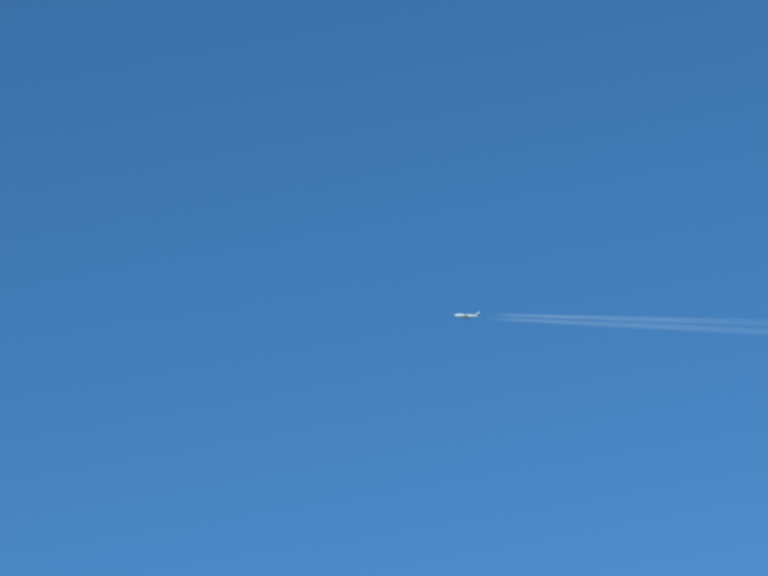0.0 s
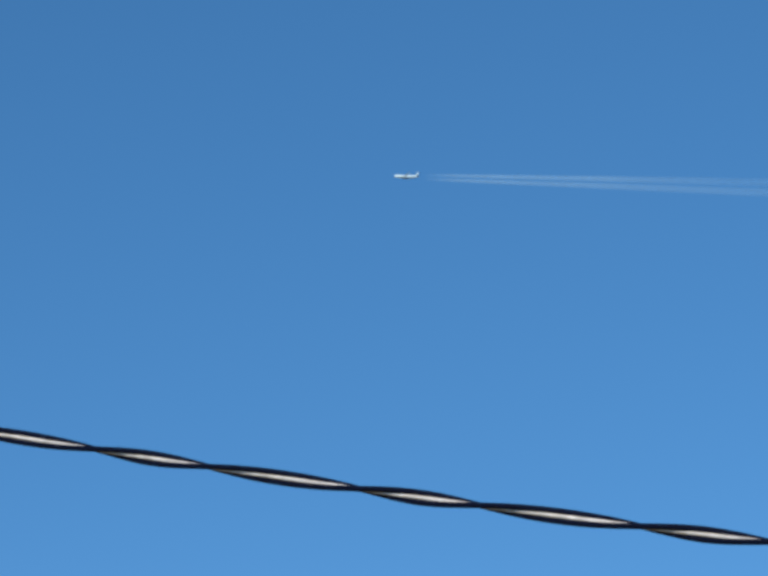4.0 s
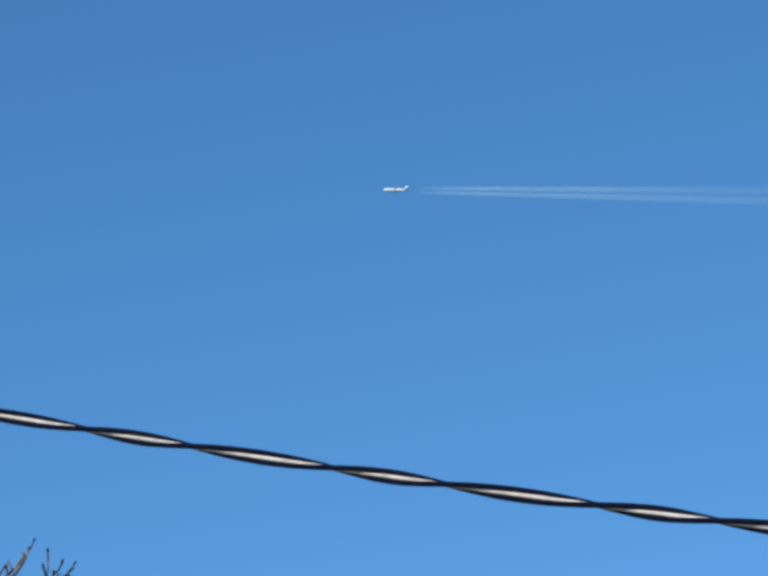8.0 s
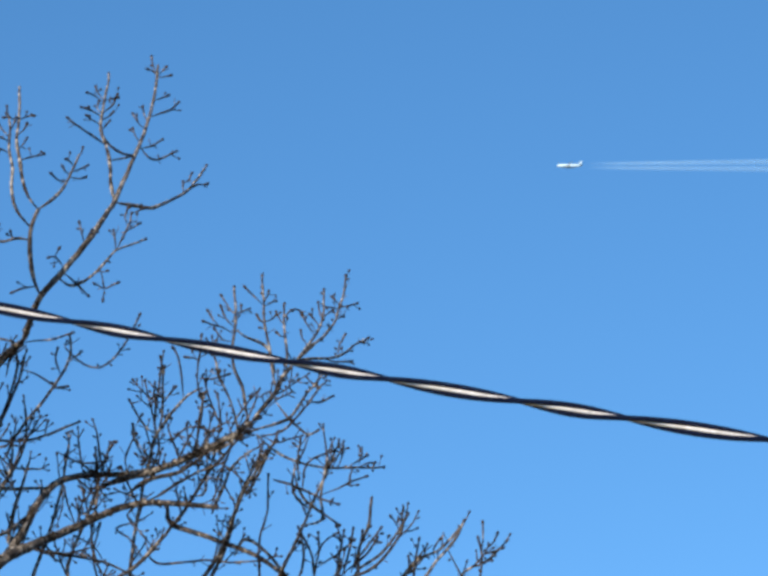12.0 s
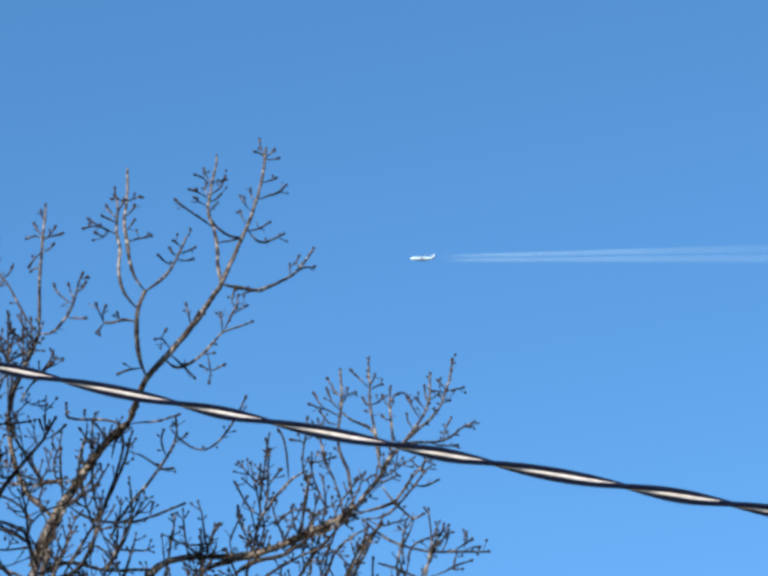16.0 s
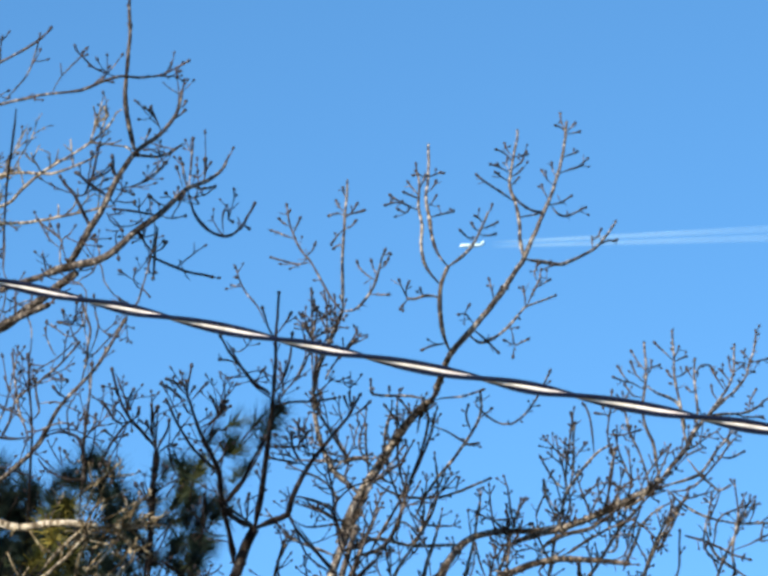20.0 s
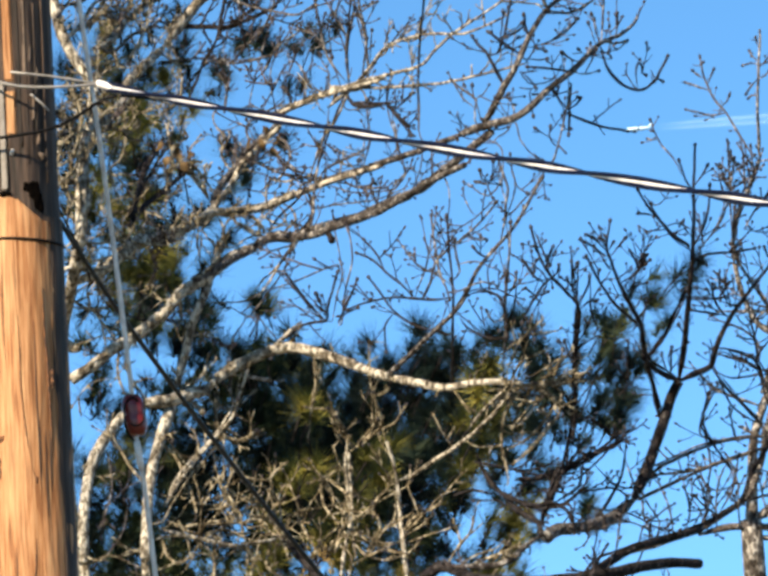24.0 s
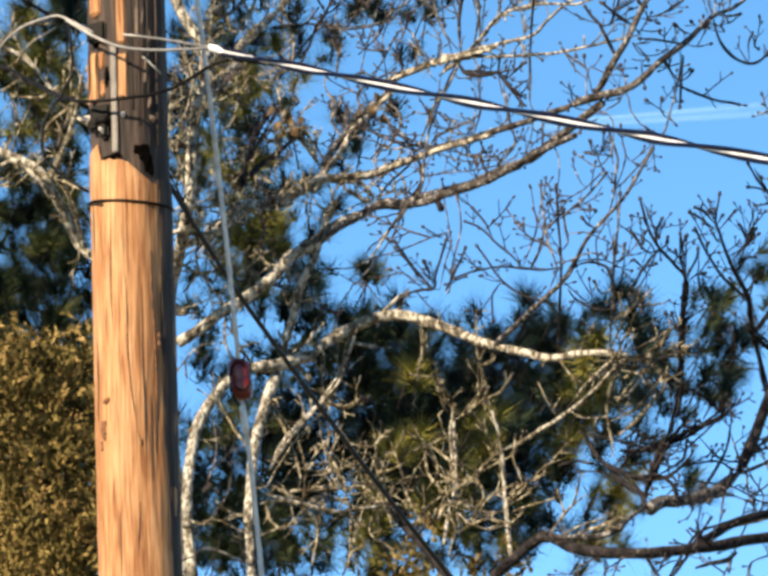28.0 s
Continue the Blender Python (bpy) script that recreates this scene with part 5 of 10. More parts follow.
limb(maple, bark_shoot, 25.00, "4.491,9.348 4.552,9.313 4.608,9.330", 0.0053, 0.0041, 0.72)
limb(maple, bark_shoot, 25.00, "4.519,9.461 4.563,9.504 4.606,9.525", 0.0053, 0.0041, 0.72)
limb(maple, bark_shoot, 25.00, "4.375,9.332 4.338,9.245 4.292,9.159", 0.0053, 0.0041, 0.72)
limb(maple, bark_shoot, 25.00, "4.502,9.352 4.475,9.244 4.442,9.145", 0.0053, 0.0041, 0.72)
limb(maple, bark_shoot, 25.00, "4.128,9.225 4.164,9.311 4.199,9.365", 0.0053, 0.0041, 0.72)
limb(maple, bark_shoot, 25.00, "4.437,9.145 4.485,9.244 4.529,9.287", 0.0053, 0.0041, 0.72)
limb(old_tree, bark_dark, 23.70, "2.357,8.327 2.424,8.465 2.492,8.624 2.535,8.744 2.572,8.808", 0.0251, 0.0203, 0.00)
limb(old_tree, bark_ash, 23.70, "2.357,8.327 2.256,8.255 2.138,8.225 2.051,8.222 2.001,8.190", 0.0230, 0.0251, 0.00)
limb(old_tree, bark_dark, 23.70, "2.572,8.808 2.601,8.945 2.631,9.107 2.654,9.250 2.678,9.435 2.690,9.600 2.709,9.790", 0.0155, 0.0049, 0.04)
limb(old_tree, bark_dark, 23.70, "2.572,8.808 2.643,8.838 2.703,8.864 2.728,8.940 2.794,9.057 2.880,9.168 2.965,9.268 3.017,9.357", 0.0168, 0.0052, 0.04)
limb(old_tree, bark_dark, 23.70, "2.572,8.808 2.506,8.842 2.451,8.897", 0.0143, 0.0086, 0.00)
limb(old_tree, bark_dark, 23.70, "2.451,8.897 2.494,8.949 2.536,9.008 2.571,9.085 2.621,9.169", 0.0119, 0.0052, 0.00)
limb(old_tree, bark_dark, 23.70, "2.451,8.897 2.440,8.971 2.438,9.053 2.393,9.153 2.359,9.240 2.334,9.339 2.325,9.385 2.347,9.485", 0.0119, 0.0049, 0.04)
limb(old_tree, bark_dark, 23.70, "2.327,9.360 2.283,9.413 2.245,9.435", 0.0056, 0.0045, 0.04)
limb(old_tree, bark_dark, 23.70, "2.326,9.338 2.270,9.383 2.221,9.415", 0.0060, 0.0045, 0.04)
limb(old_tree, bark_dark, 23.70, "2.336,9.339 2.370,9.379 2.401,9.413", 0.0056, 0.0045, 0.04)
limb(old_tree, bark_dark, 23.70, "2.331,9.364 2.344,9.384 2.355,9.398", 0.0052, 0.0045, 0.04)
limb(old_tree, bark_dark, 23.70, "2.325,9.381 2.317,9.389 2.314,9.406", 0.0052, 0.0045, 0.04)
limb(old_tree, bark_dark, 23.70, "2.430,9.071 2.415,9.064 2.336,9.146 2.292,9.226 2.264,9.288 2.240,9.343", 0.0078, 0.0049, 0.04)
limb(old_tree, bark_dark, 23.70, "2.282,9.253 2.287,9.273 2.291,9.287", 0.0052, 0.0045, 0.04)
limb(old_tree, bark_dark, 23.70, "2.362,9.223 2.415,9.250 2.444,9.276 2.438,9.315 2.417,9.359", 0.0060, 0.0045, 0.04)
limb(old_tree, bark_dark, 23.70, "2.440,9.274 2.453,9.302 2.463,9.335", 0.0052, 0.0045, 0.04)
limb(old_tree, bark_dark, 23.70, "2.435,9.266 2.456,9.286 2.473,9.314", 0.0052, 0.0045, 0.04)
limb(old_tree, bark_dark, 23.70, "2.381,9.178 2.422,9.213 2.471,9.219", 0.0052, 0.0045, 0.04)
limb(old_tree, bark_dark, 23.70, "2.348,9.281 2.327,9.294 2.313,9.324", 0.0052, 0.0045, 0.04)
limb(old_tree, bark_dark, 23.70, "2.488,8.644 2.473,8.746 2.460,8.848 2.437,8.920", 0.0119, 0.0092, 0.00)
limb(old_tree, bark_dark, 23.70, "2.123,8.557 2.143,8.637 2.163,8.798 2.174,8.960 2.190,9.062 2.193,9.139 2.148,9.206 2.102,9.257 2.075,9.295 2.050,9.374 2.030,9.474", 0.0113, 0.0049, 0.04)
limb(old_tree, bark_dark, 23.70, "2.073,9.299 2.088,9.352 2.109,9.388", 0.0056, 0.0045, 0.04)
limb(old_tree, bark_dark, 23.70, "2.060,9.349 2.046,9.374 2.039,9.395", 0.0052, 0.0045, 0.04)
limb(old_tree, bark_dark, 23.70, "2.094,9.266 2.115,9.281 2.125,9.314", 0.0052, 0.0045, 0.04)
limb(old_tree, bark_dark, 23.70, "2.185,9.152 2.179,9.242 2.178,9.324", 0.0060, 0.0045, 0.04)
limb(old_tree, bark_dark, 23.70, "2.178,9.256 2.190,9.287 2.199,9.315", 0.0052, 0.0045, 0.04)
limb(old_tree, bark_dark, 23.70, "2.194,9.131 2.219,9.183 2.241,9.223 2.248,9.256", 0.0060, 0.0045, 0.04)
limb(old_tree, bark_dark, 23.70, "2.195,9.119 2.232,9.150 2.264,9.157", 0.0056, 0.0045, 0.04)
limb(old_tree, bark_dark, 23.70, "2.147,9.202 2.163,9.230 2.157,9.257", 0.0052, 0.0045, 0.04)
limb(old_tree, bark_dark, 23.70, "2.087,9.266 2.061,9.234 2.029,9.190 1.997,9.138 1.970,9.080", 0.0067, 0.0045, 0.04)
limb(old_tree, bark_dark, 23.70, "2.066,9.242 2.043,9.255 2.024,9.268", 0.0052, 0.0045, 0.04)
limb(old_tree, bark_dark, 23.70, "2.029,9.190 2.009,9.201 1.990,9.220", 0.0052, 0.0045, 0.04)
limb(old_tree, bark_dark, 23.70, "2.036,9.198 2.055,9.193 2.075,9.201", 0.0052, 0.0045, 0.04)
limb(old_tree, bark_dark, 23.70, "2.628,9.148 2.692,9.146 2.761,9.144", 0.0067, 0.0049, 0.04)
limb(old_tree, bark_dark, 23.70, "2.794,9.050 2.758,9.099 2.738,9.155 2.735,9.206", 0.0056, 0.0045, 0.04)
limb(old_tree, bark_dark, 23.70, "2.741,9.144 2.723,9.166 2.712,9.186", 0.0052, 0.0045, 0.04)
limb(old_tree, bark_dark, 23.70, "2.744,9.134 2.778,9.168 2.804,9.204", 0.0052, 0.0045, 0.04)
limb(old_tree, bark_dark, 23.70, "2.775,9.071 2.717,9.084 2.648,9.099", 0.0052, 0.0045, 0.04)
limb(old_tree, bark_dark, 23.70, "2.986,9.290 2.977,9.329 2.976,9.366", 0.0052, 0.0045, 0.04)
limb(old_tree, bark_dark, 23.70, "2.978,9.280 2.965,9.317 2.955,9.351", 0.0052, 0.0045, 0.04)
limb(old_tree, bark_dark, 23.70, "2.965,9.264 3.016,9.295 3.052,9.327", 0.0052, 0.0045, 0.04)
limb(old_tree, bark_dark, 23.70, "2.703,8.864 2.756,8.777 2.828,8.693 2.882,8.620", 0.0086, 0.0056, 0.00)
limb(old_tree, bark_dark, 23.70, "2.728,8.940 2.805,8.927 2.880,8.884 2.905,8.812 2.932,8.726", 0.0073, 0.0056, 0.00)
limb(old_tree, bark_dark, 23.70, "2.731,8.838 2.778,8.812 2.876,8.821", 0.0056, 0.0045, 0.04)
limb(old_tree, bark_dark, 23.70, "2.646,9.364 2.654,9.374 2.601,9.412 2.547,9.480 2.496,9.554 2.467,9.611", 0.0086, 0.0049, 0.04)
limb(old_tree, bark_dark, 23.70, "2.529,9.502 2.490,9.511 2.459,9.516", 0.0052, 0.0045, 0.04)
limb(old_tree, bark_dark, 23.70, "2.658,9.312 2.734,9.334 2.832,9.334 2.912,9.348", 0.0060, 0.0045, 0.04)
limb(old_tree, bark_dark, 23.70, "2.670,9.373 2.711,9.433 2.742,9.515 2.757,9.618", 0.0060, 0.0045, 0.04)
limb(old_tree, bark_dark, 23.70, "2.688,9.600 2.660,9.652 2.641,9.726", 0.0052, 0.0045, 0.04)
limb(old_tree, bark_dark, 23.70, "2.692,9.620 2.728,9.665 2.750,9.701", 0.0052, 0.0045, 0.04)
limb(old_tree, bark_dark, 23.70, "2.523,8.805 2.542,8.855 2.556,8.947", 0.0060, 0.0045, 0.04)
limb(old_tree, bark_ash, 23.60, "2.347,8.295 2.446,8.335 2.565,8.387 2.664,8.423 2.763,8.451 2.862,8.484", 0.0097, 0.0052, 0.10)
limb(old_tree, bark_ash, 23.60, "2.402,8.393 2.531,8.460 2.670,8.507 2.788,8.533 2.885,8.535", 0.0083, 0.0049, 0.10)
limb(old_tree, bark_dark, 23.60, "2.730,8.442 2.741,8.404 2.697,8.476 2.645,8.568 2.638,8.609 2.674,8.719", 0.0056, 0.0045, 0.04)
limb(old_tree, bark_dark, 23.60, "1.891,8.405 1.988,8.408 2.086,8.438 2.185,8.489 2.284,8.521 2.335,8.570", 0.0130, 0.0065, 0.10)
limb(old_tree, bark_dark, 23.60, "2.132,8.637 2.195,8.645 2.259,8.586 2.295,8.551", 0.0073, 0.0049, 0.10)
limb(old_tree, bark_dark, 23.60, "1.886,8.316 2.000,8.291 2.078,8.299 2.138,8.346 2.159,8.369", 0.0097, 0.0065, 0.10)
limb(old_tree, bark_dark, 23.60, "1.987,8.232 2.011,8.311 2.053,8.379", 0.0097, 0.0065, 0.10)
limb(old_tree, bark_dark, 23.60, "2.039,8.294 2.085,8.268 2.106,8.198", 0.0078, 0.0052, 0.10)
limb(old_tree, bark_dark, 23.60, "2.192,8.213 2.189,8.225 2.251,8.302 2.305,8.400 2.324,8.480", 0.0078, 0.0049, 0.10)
limb(old_tree, bark_dark, 23.70, "1.666,8.775 1.676,8.897 1.687,9.039 1.700,9.202 1.701,9.304 1.695,9.469 1.694,9.535", 0.0060, 0.0047, 0.04)
limb(old_tree, bark_dark, 23.70, "1.684,9.039 1.603,9.066 1.527,9.095 1.452,9.159 1.407,9.232 1.369,9.295", 0.0056, 0.0045, 0.04)
limb(old_tree, bark_dark, 23.70, "1.708,9.201 1.649,9.191 1.552,9.199 1.454,9.206 1.356,9.193 1.277,9.165", 0.0056, 0.0045, 0.04)
limb(old_tree, bark_dark, 23.70, "1.542,9.201 1.537,9.218 1.535,9.228", 0.0052, 0.0045, 0.04)
limb(old_tree, bark_dark, 23.70, "1.542,9.207 1.496,9.260 1.449,9.303 1.412,9.345 1.375,9.377 1.327,9.399", 0.0056, 0.0045, 0.04)
limb(old_tree, bark_dark, 23.70, "1.431,9.324 1.414,9.376 1.387,9.418 1.359,9.456", 0.0056, 0.0045, 0.04)
limb(old_tree, bark_dark, 23.70, "1.408,9.366 1.428,9.385 1.439,9.403", 0.0052, 0.0045, 0.04)
limb(old_tree, bark_dark, 23.70, "1.050,9.092 1.119,9.116 1.188,9.124 1.195,9.168 1.223,9.249 1.245,9.320", 0.0067, 0.0049, 0.04)
limb(old_tree, bark_dark, 23.70, "1.182,9.128 1.123,9.191 1.077,9.260 1.041,9.321", 0.0056, 0.0045, 0.04)
limb(old_tree, bark_dark, 23.70, "1.186,9.138 1.171,9.190 1.156,9.233", 0.0052, 0.0045, 0.04)
limb(old_tree, bark_dark, 23.70, "1.246,9.136 1.236,9.116 1.279,9.196 1.304,9.246 1.322,9.286", 0.0056, 0.0045, 0.04)
limb(old_tree, bark_dark, 23.70, "1.246,9.136 1.287,9.159 1.320,9.170", 0.0052, 0.0045, 0.04)
limb(old_tree, bark_dark, 23.70, "1.464,9.148 1.424,9.101 1.419,9.048 1.420,8.987", 0.0052, 0.0045, 0.04)
limb(old_tree, bark_ash, 23.80, "1.425,8.916 1.527,9.004 1.609,9.083 1.691,9.152 1.743,9.212 1.809,9.333 1.882,9.423 1.966,9.513 2.020,9.594 2.063,9.666 2.096,9.717", 0.0131, 0.0062, 0.04)
limb(old_tree, bark_ash, 23.80, "1.914,9.463 1.932,9.535 1.942,9.618 1.956,9.680 1.931,9.764 1.920,9.816", 0.0066, 0.0049, 0.04)
limb(old_tree, bark_dark, 23.80, "1.852,9.386 1.838,9.398 1.819,9.411 1.804,9.432", 0.0062, 0.0049, 0.04)
limb(old_tree, bark_dark, 23.80, "1.754,9.232 1.814,9.250 1.872,9.238 1.900,9.206 1.906,9.144", 0.0056, 0.0045, 0.04)
limb(old_tree, bark_dark, 23.80, "1.730,9.140 1.757,9.099 1.804,9.066 1.862,9.048 1.901,9.052", 0.0056, 0.0045, 0.04)
limb(old_tree, bark_ash, 23.80, "1.710,9.440 1.788,9.499 1.861,9.569 1.903,9.619", 0.0056, 0.0045, 0.04)
limb(old_tree, bark_ash, 23.80, "1.868,9.704 1.850,9.725 1.845,9.754", 0.0053, 0.0045, 0.04)
limb(old_tree, bark_ash, 23.80, "1.893,9.620 1.873,9.683 1.868,9.699 1.829,9.709", 0.0053, 0.0045, 0.04)
limb(old_tree, bark_ash, 23.80, "1.698,9.213 1.678,9.276 1.658,9.338 1.650,9.421 1.646,9.483 1.639,9.574", 0.0056, 0.0045, 0.04)
limb(old_tree, bark_ash, 23.80, "1.706,9.295 1.740,9.335 1.732,9.398 1.727,9.460", 0.0053, 0.0045, 0.04)
limb(old_tree, bark_ash, 23.80, "1.587,9.229 1.588,9.238 1.620,9.298 1.644,9.380 1.686,9.420 1.727,9.470", 0.0053, 0.0045, 0.04)
limb(old_tree, bark_ash, 23.80, "1.900,9.043 1.910,9.042 1.911,9.165 1.924,9.288 1.944,9.411 1.957,9.534", 0.0066, 0.0049, 0.04)
limb(old_tree, bark_ash, 23.80, "1.920,9.226 1.952,9.266 1.965,9.317", 0.0053, 0.0045, 0.04)
limb(old_tree, bark_ash, 23.80, "1.912,9.144 1.865,9.115 1.839,9.167", 0.0053, 0.0045, 0.04)
limb(old_tree, bark_ash, 24.00, "2.192,10.520 2.177,10.531 2.157,10.643 2.146,10.772 2.162,10.923 2.177,11.052 2.177,11.139 2.186,11.269", 0.0114, 0.0053, 0.10)
limb(old_tree, bark_ash, 24.00, "1.878,10.051 1.902,10.047 1.961,10.145 2.029,10.250 2.101,10.398 2.196,10.525 2.280,10.588 2.339,10.658 2.370,10.727 2.382,10.780", 0.0169, 0.0062, 0.10)
limb(old_tree, bark_ash, 24.00, "2.369,10.705 2.386,10.714 2.394,10.731", 0.0053, 0.0045, 0.04)
limb(old_tree, bark_ash, 24.00, "2.288,10.599 2.270,10.653 2.252,10.698", 0.0058, 0.0045, 0.04)
limb(old_tree, bark_ash, 24.00, "2.274,10.642 2.251,10.681 2.228,10.707", 0.0053, 0.0045, 0.04)
limb(old_tree, bark_ash, 24.00, "2.213,10.535 2.227,10.574 2.240,10.604", 0.0053, 0.0045, 0.04)
limb(old_tree, bark_ash, 24.00, "2.332,10.650 2.364,10.673 2.389,10.694", 0.0053, 0.0045, 0.04)
limb(old_tree, bark_ash, 24.00, "1.776,9.979 1.901,10.021 2.038,10.059 2.182,10.174 2.286,10.257 2.390,10.352 2.472,10.389 2.530,10.431 2.552,10.472", 0.0195, 0.0062, 0.10)
limb(old_tree, bark_ash, 24.00, "2.394,10.354 2.406,10.448 2.420,10.565", 0.0053, 0.0045, 0.04)
limb(old_tree, bark_ash, 24.00, "2.452,10.383 2.466,10.426 2.470,10.477", 0.0053, 0.0045, 0.04)
limb(old_tree, bark_ash, 24.00, "2.407,10.362 2.450,10.353 2.501,10.363", 0.0053, 0.0045, 0.04)
limb(old_tree, bark_ash, 24.00, "2.390,10.350 2.372,10.405 2.370,10.452", 0.0053, 0.0045, 0.04)
limb(old_tree, bark_ash, 24.00, "2.306,10.274 2.267,10.290 2.238,10.318", 0.0053, 0.0045, 0.04)
limb(old_tree, bark_dark, 24.00, "2.390,10.345 2.406,10.260 2.463,10.174 2.542,10.144 2.604,10.185 2.630,10.232 2.657,10.285", 0.0074, 0.0051, 0.04)
limb(old_tree, bark_dark, 24.00, "2.595,10.177 2.612,10.190 2.631,10.177", 0.0045, 0.0042, 0.04)
limb(old_tree, bark_dark, 24.00, "2.526,10.148 2.525,10.222 2.537,10.261 2.550,10.250 2.551,10.216 2.564,10.207", 0.0042, 0.0040, 0.04)
limb(old_tree, bark_ash, 24.00, "2.389,10.550 2.316,10.509 2.255,10.494 2.195,10.501", 0.0049, 0.0042, 0.04)
limb(old_tree, bark_ash, 24.00, "2.113,10.353 2.190,10.373 2.252,10.417 2.299,10.466", 0.0045, 0.0042, 0.04)
limb(old_tree, bark_dark, 24.00, "1.992,10.192 1.983,10.198 1.950,10.272 1.924,10.334 1.890,10.369 1.871,10.403", 0.0098, 0.0049, 0.04)
limb(old_tree, bark_dark, 24.00, "1.924,10.330 1.964,10.329 1.999,10.410 2.018,10.484 2.033,10.546", 0.0053, 0.0045, 0.04)
limb(old_tree, bark_dark, 24.00, "2.090,10.281 2.058,10.320 2.000,10.367 1.943,10.419", 0.0062, 0.0045, 0.04)
limb(old_tree, bark_dark, 24.00, "2.091,10.490 2.089,10.456 2.062,10.426 2.011,10.399", 0.0053, 0.0045, 0.04)
limb(old_tree, bark_dark, 24.00, "2.285,10.236 2.185,10.250 2.090,10.264", 0.0053, 0.0045, 0.04)
limb(old_tree, bark_dark, 24.00, "2.065,10.239 2.093,10.207 2.112,10.175", 0.0053, 0.0045, 0.04)
limb(old_tree, bark_pale, 24.10, "1.269,10.158 1.392,10.262 1.516,10.406 1.618,10.447 1.719,10.461 1.839,10.457 1.931,10.486 2.002,10.519", 0.0098, 0.0046, 0.40)
limb(old_tree, bark_pale, 24.10, "1.271,10.222 1.392,10.262 1.513,10.293 1.654,10.323 1.716,10.386 1.799,10.460 1.943,10.550 2.047,10.626 2.093,10.677", 0.0108, 0.0042, 0.40)
limb(old_tree, bark_pale, 24.10, "1.272,10.251 1.391,10.241 1.571,10.239 1.751,10.247 1.913,10.277 2.054,10.307", 0.0087, 0.0049, 0.40)
limb(old_tree, bark_dark, 24.00, "1.697,10.702 1.681,10.573 1.662,10.435 1.643,10.287 1.632,10.139 1.626,10.012", 0.0053, 0.0044, 0.00)
limb(old_tree, bark_dark, 24.00, "1.364,10.142 1.493,10.130 1.540,10.077 1.597,9.992", 0.0079, 0.0049, 0.04)
limb(old_tree, bark_dark, 24.00, "1.531,10.098 1.572,10.140 1.613,10.171", 0.0053, 0.0044, 0.04)
limb(old_tree, bark_ash, 24.00, "1.407,10.247 1.436,10.417 1.417,10.566 1.433,10.704", 0.0053, 0.0044, 0.04)
limb(old_tree, bark_ash, 24.00, "1.878,10.051 1.861,10.136 1.813,10.179 1.776,10.217", 0.0053, 0.0044, 0.04)
limb(old_tree, bark_ash, 24.00, "1.861,10.136 1.854,10.168 1.855,10.191", 0.0049, 0.0042, 0.04)
limb(old_tree, bark_dark, 24.00, "2.247,10.183 2.259,10.183 2.250,10.109 2.234,9.972", 0.0053, 0.0045, 0.04)
limb(old_tree, bark_dark, 24.00, "2.246,10.067 2.210,10.110 2.191,10.148", 0.0053, 0.0045, 0.04)
limb(old_tree, bark_dark, 24.00, "2.246,10.078 2.275,10.092 2.292,10.117", 0.0053, 0.0045, 0.04)
limb(old_tree, bark_dark, 24.00, "2.218,10.068 2.276,10.035 2.355,10.002 2.474,9.969", 0.0066, 0.0049, 0.04)
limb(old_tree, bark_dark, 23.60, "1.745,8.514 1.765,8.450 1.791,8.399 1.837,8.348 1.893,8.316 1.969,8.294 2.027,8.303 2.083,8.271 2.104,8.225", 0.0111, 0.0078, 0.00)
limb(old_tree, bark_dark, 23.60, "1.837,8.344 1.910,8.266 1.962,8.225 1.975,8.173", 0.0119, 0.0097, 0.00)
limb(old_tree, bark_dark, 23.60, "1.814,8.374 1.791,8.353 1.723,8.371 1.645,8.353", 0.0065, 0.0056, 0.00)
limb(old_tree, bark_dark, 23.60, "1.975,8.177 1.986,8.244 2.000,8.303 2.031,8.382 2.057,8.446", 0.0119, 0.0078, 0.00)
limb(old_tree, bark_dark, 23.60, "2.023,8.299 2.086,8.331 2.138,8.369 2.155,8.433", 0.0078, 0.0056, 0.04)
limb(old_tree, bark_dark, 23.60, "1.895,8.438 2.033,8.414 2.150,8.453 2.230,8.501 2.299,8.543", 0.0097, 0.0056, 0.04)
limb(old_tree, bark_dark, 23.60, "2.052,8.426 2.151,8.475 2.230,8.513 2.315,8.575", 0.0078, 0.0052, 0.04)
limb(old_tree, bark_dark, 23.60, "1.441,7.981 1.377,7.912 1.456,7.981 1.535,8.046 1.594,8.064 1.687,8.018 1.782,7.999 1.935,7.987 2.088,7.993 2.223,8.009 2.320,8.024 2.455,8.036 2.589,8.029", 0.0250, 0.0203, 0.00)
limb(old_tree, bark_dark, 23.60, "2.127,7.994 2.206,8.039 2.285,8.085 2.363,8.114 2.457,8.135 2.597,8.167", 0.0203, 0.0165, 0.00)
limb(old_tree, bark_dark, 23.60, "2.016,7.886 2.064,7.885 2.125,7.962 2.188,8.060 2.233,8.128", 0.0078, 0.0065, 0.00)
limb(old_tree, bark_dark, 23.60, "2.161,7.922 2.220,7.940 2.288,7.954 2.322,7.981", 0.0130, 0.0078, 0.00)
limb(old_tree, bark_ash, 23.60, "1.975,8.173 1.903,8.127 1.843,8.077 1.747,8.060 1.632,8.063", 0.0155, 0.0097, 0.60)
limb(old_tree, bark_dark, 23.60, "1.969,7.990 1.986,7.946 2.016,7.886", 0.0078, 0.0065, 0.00)
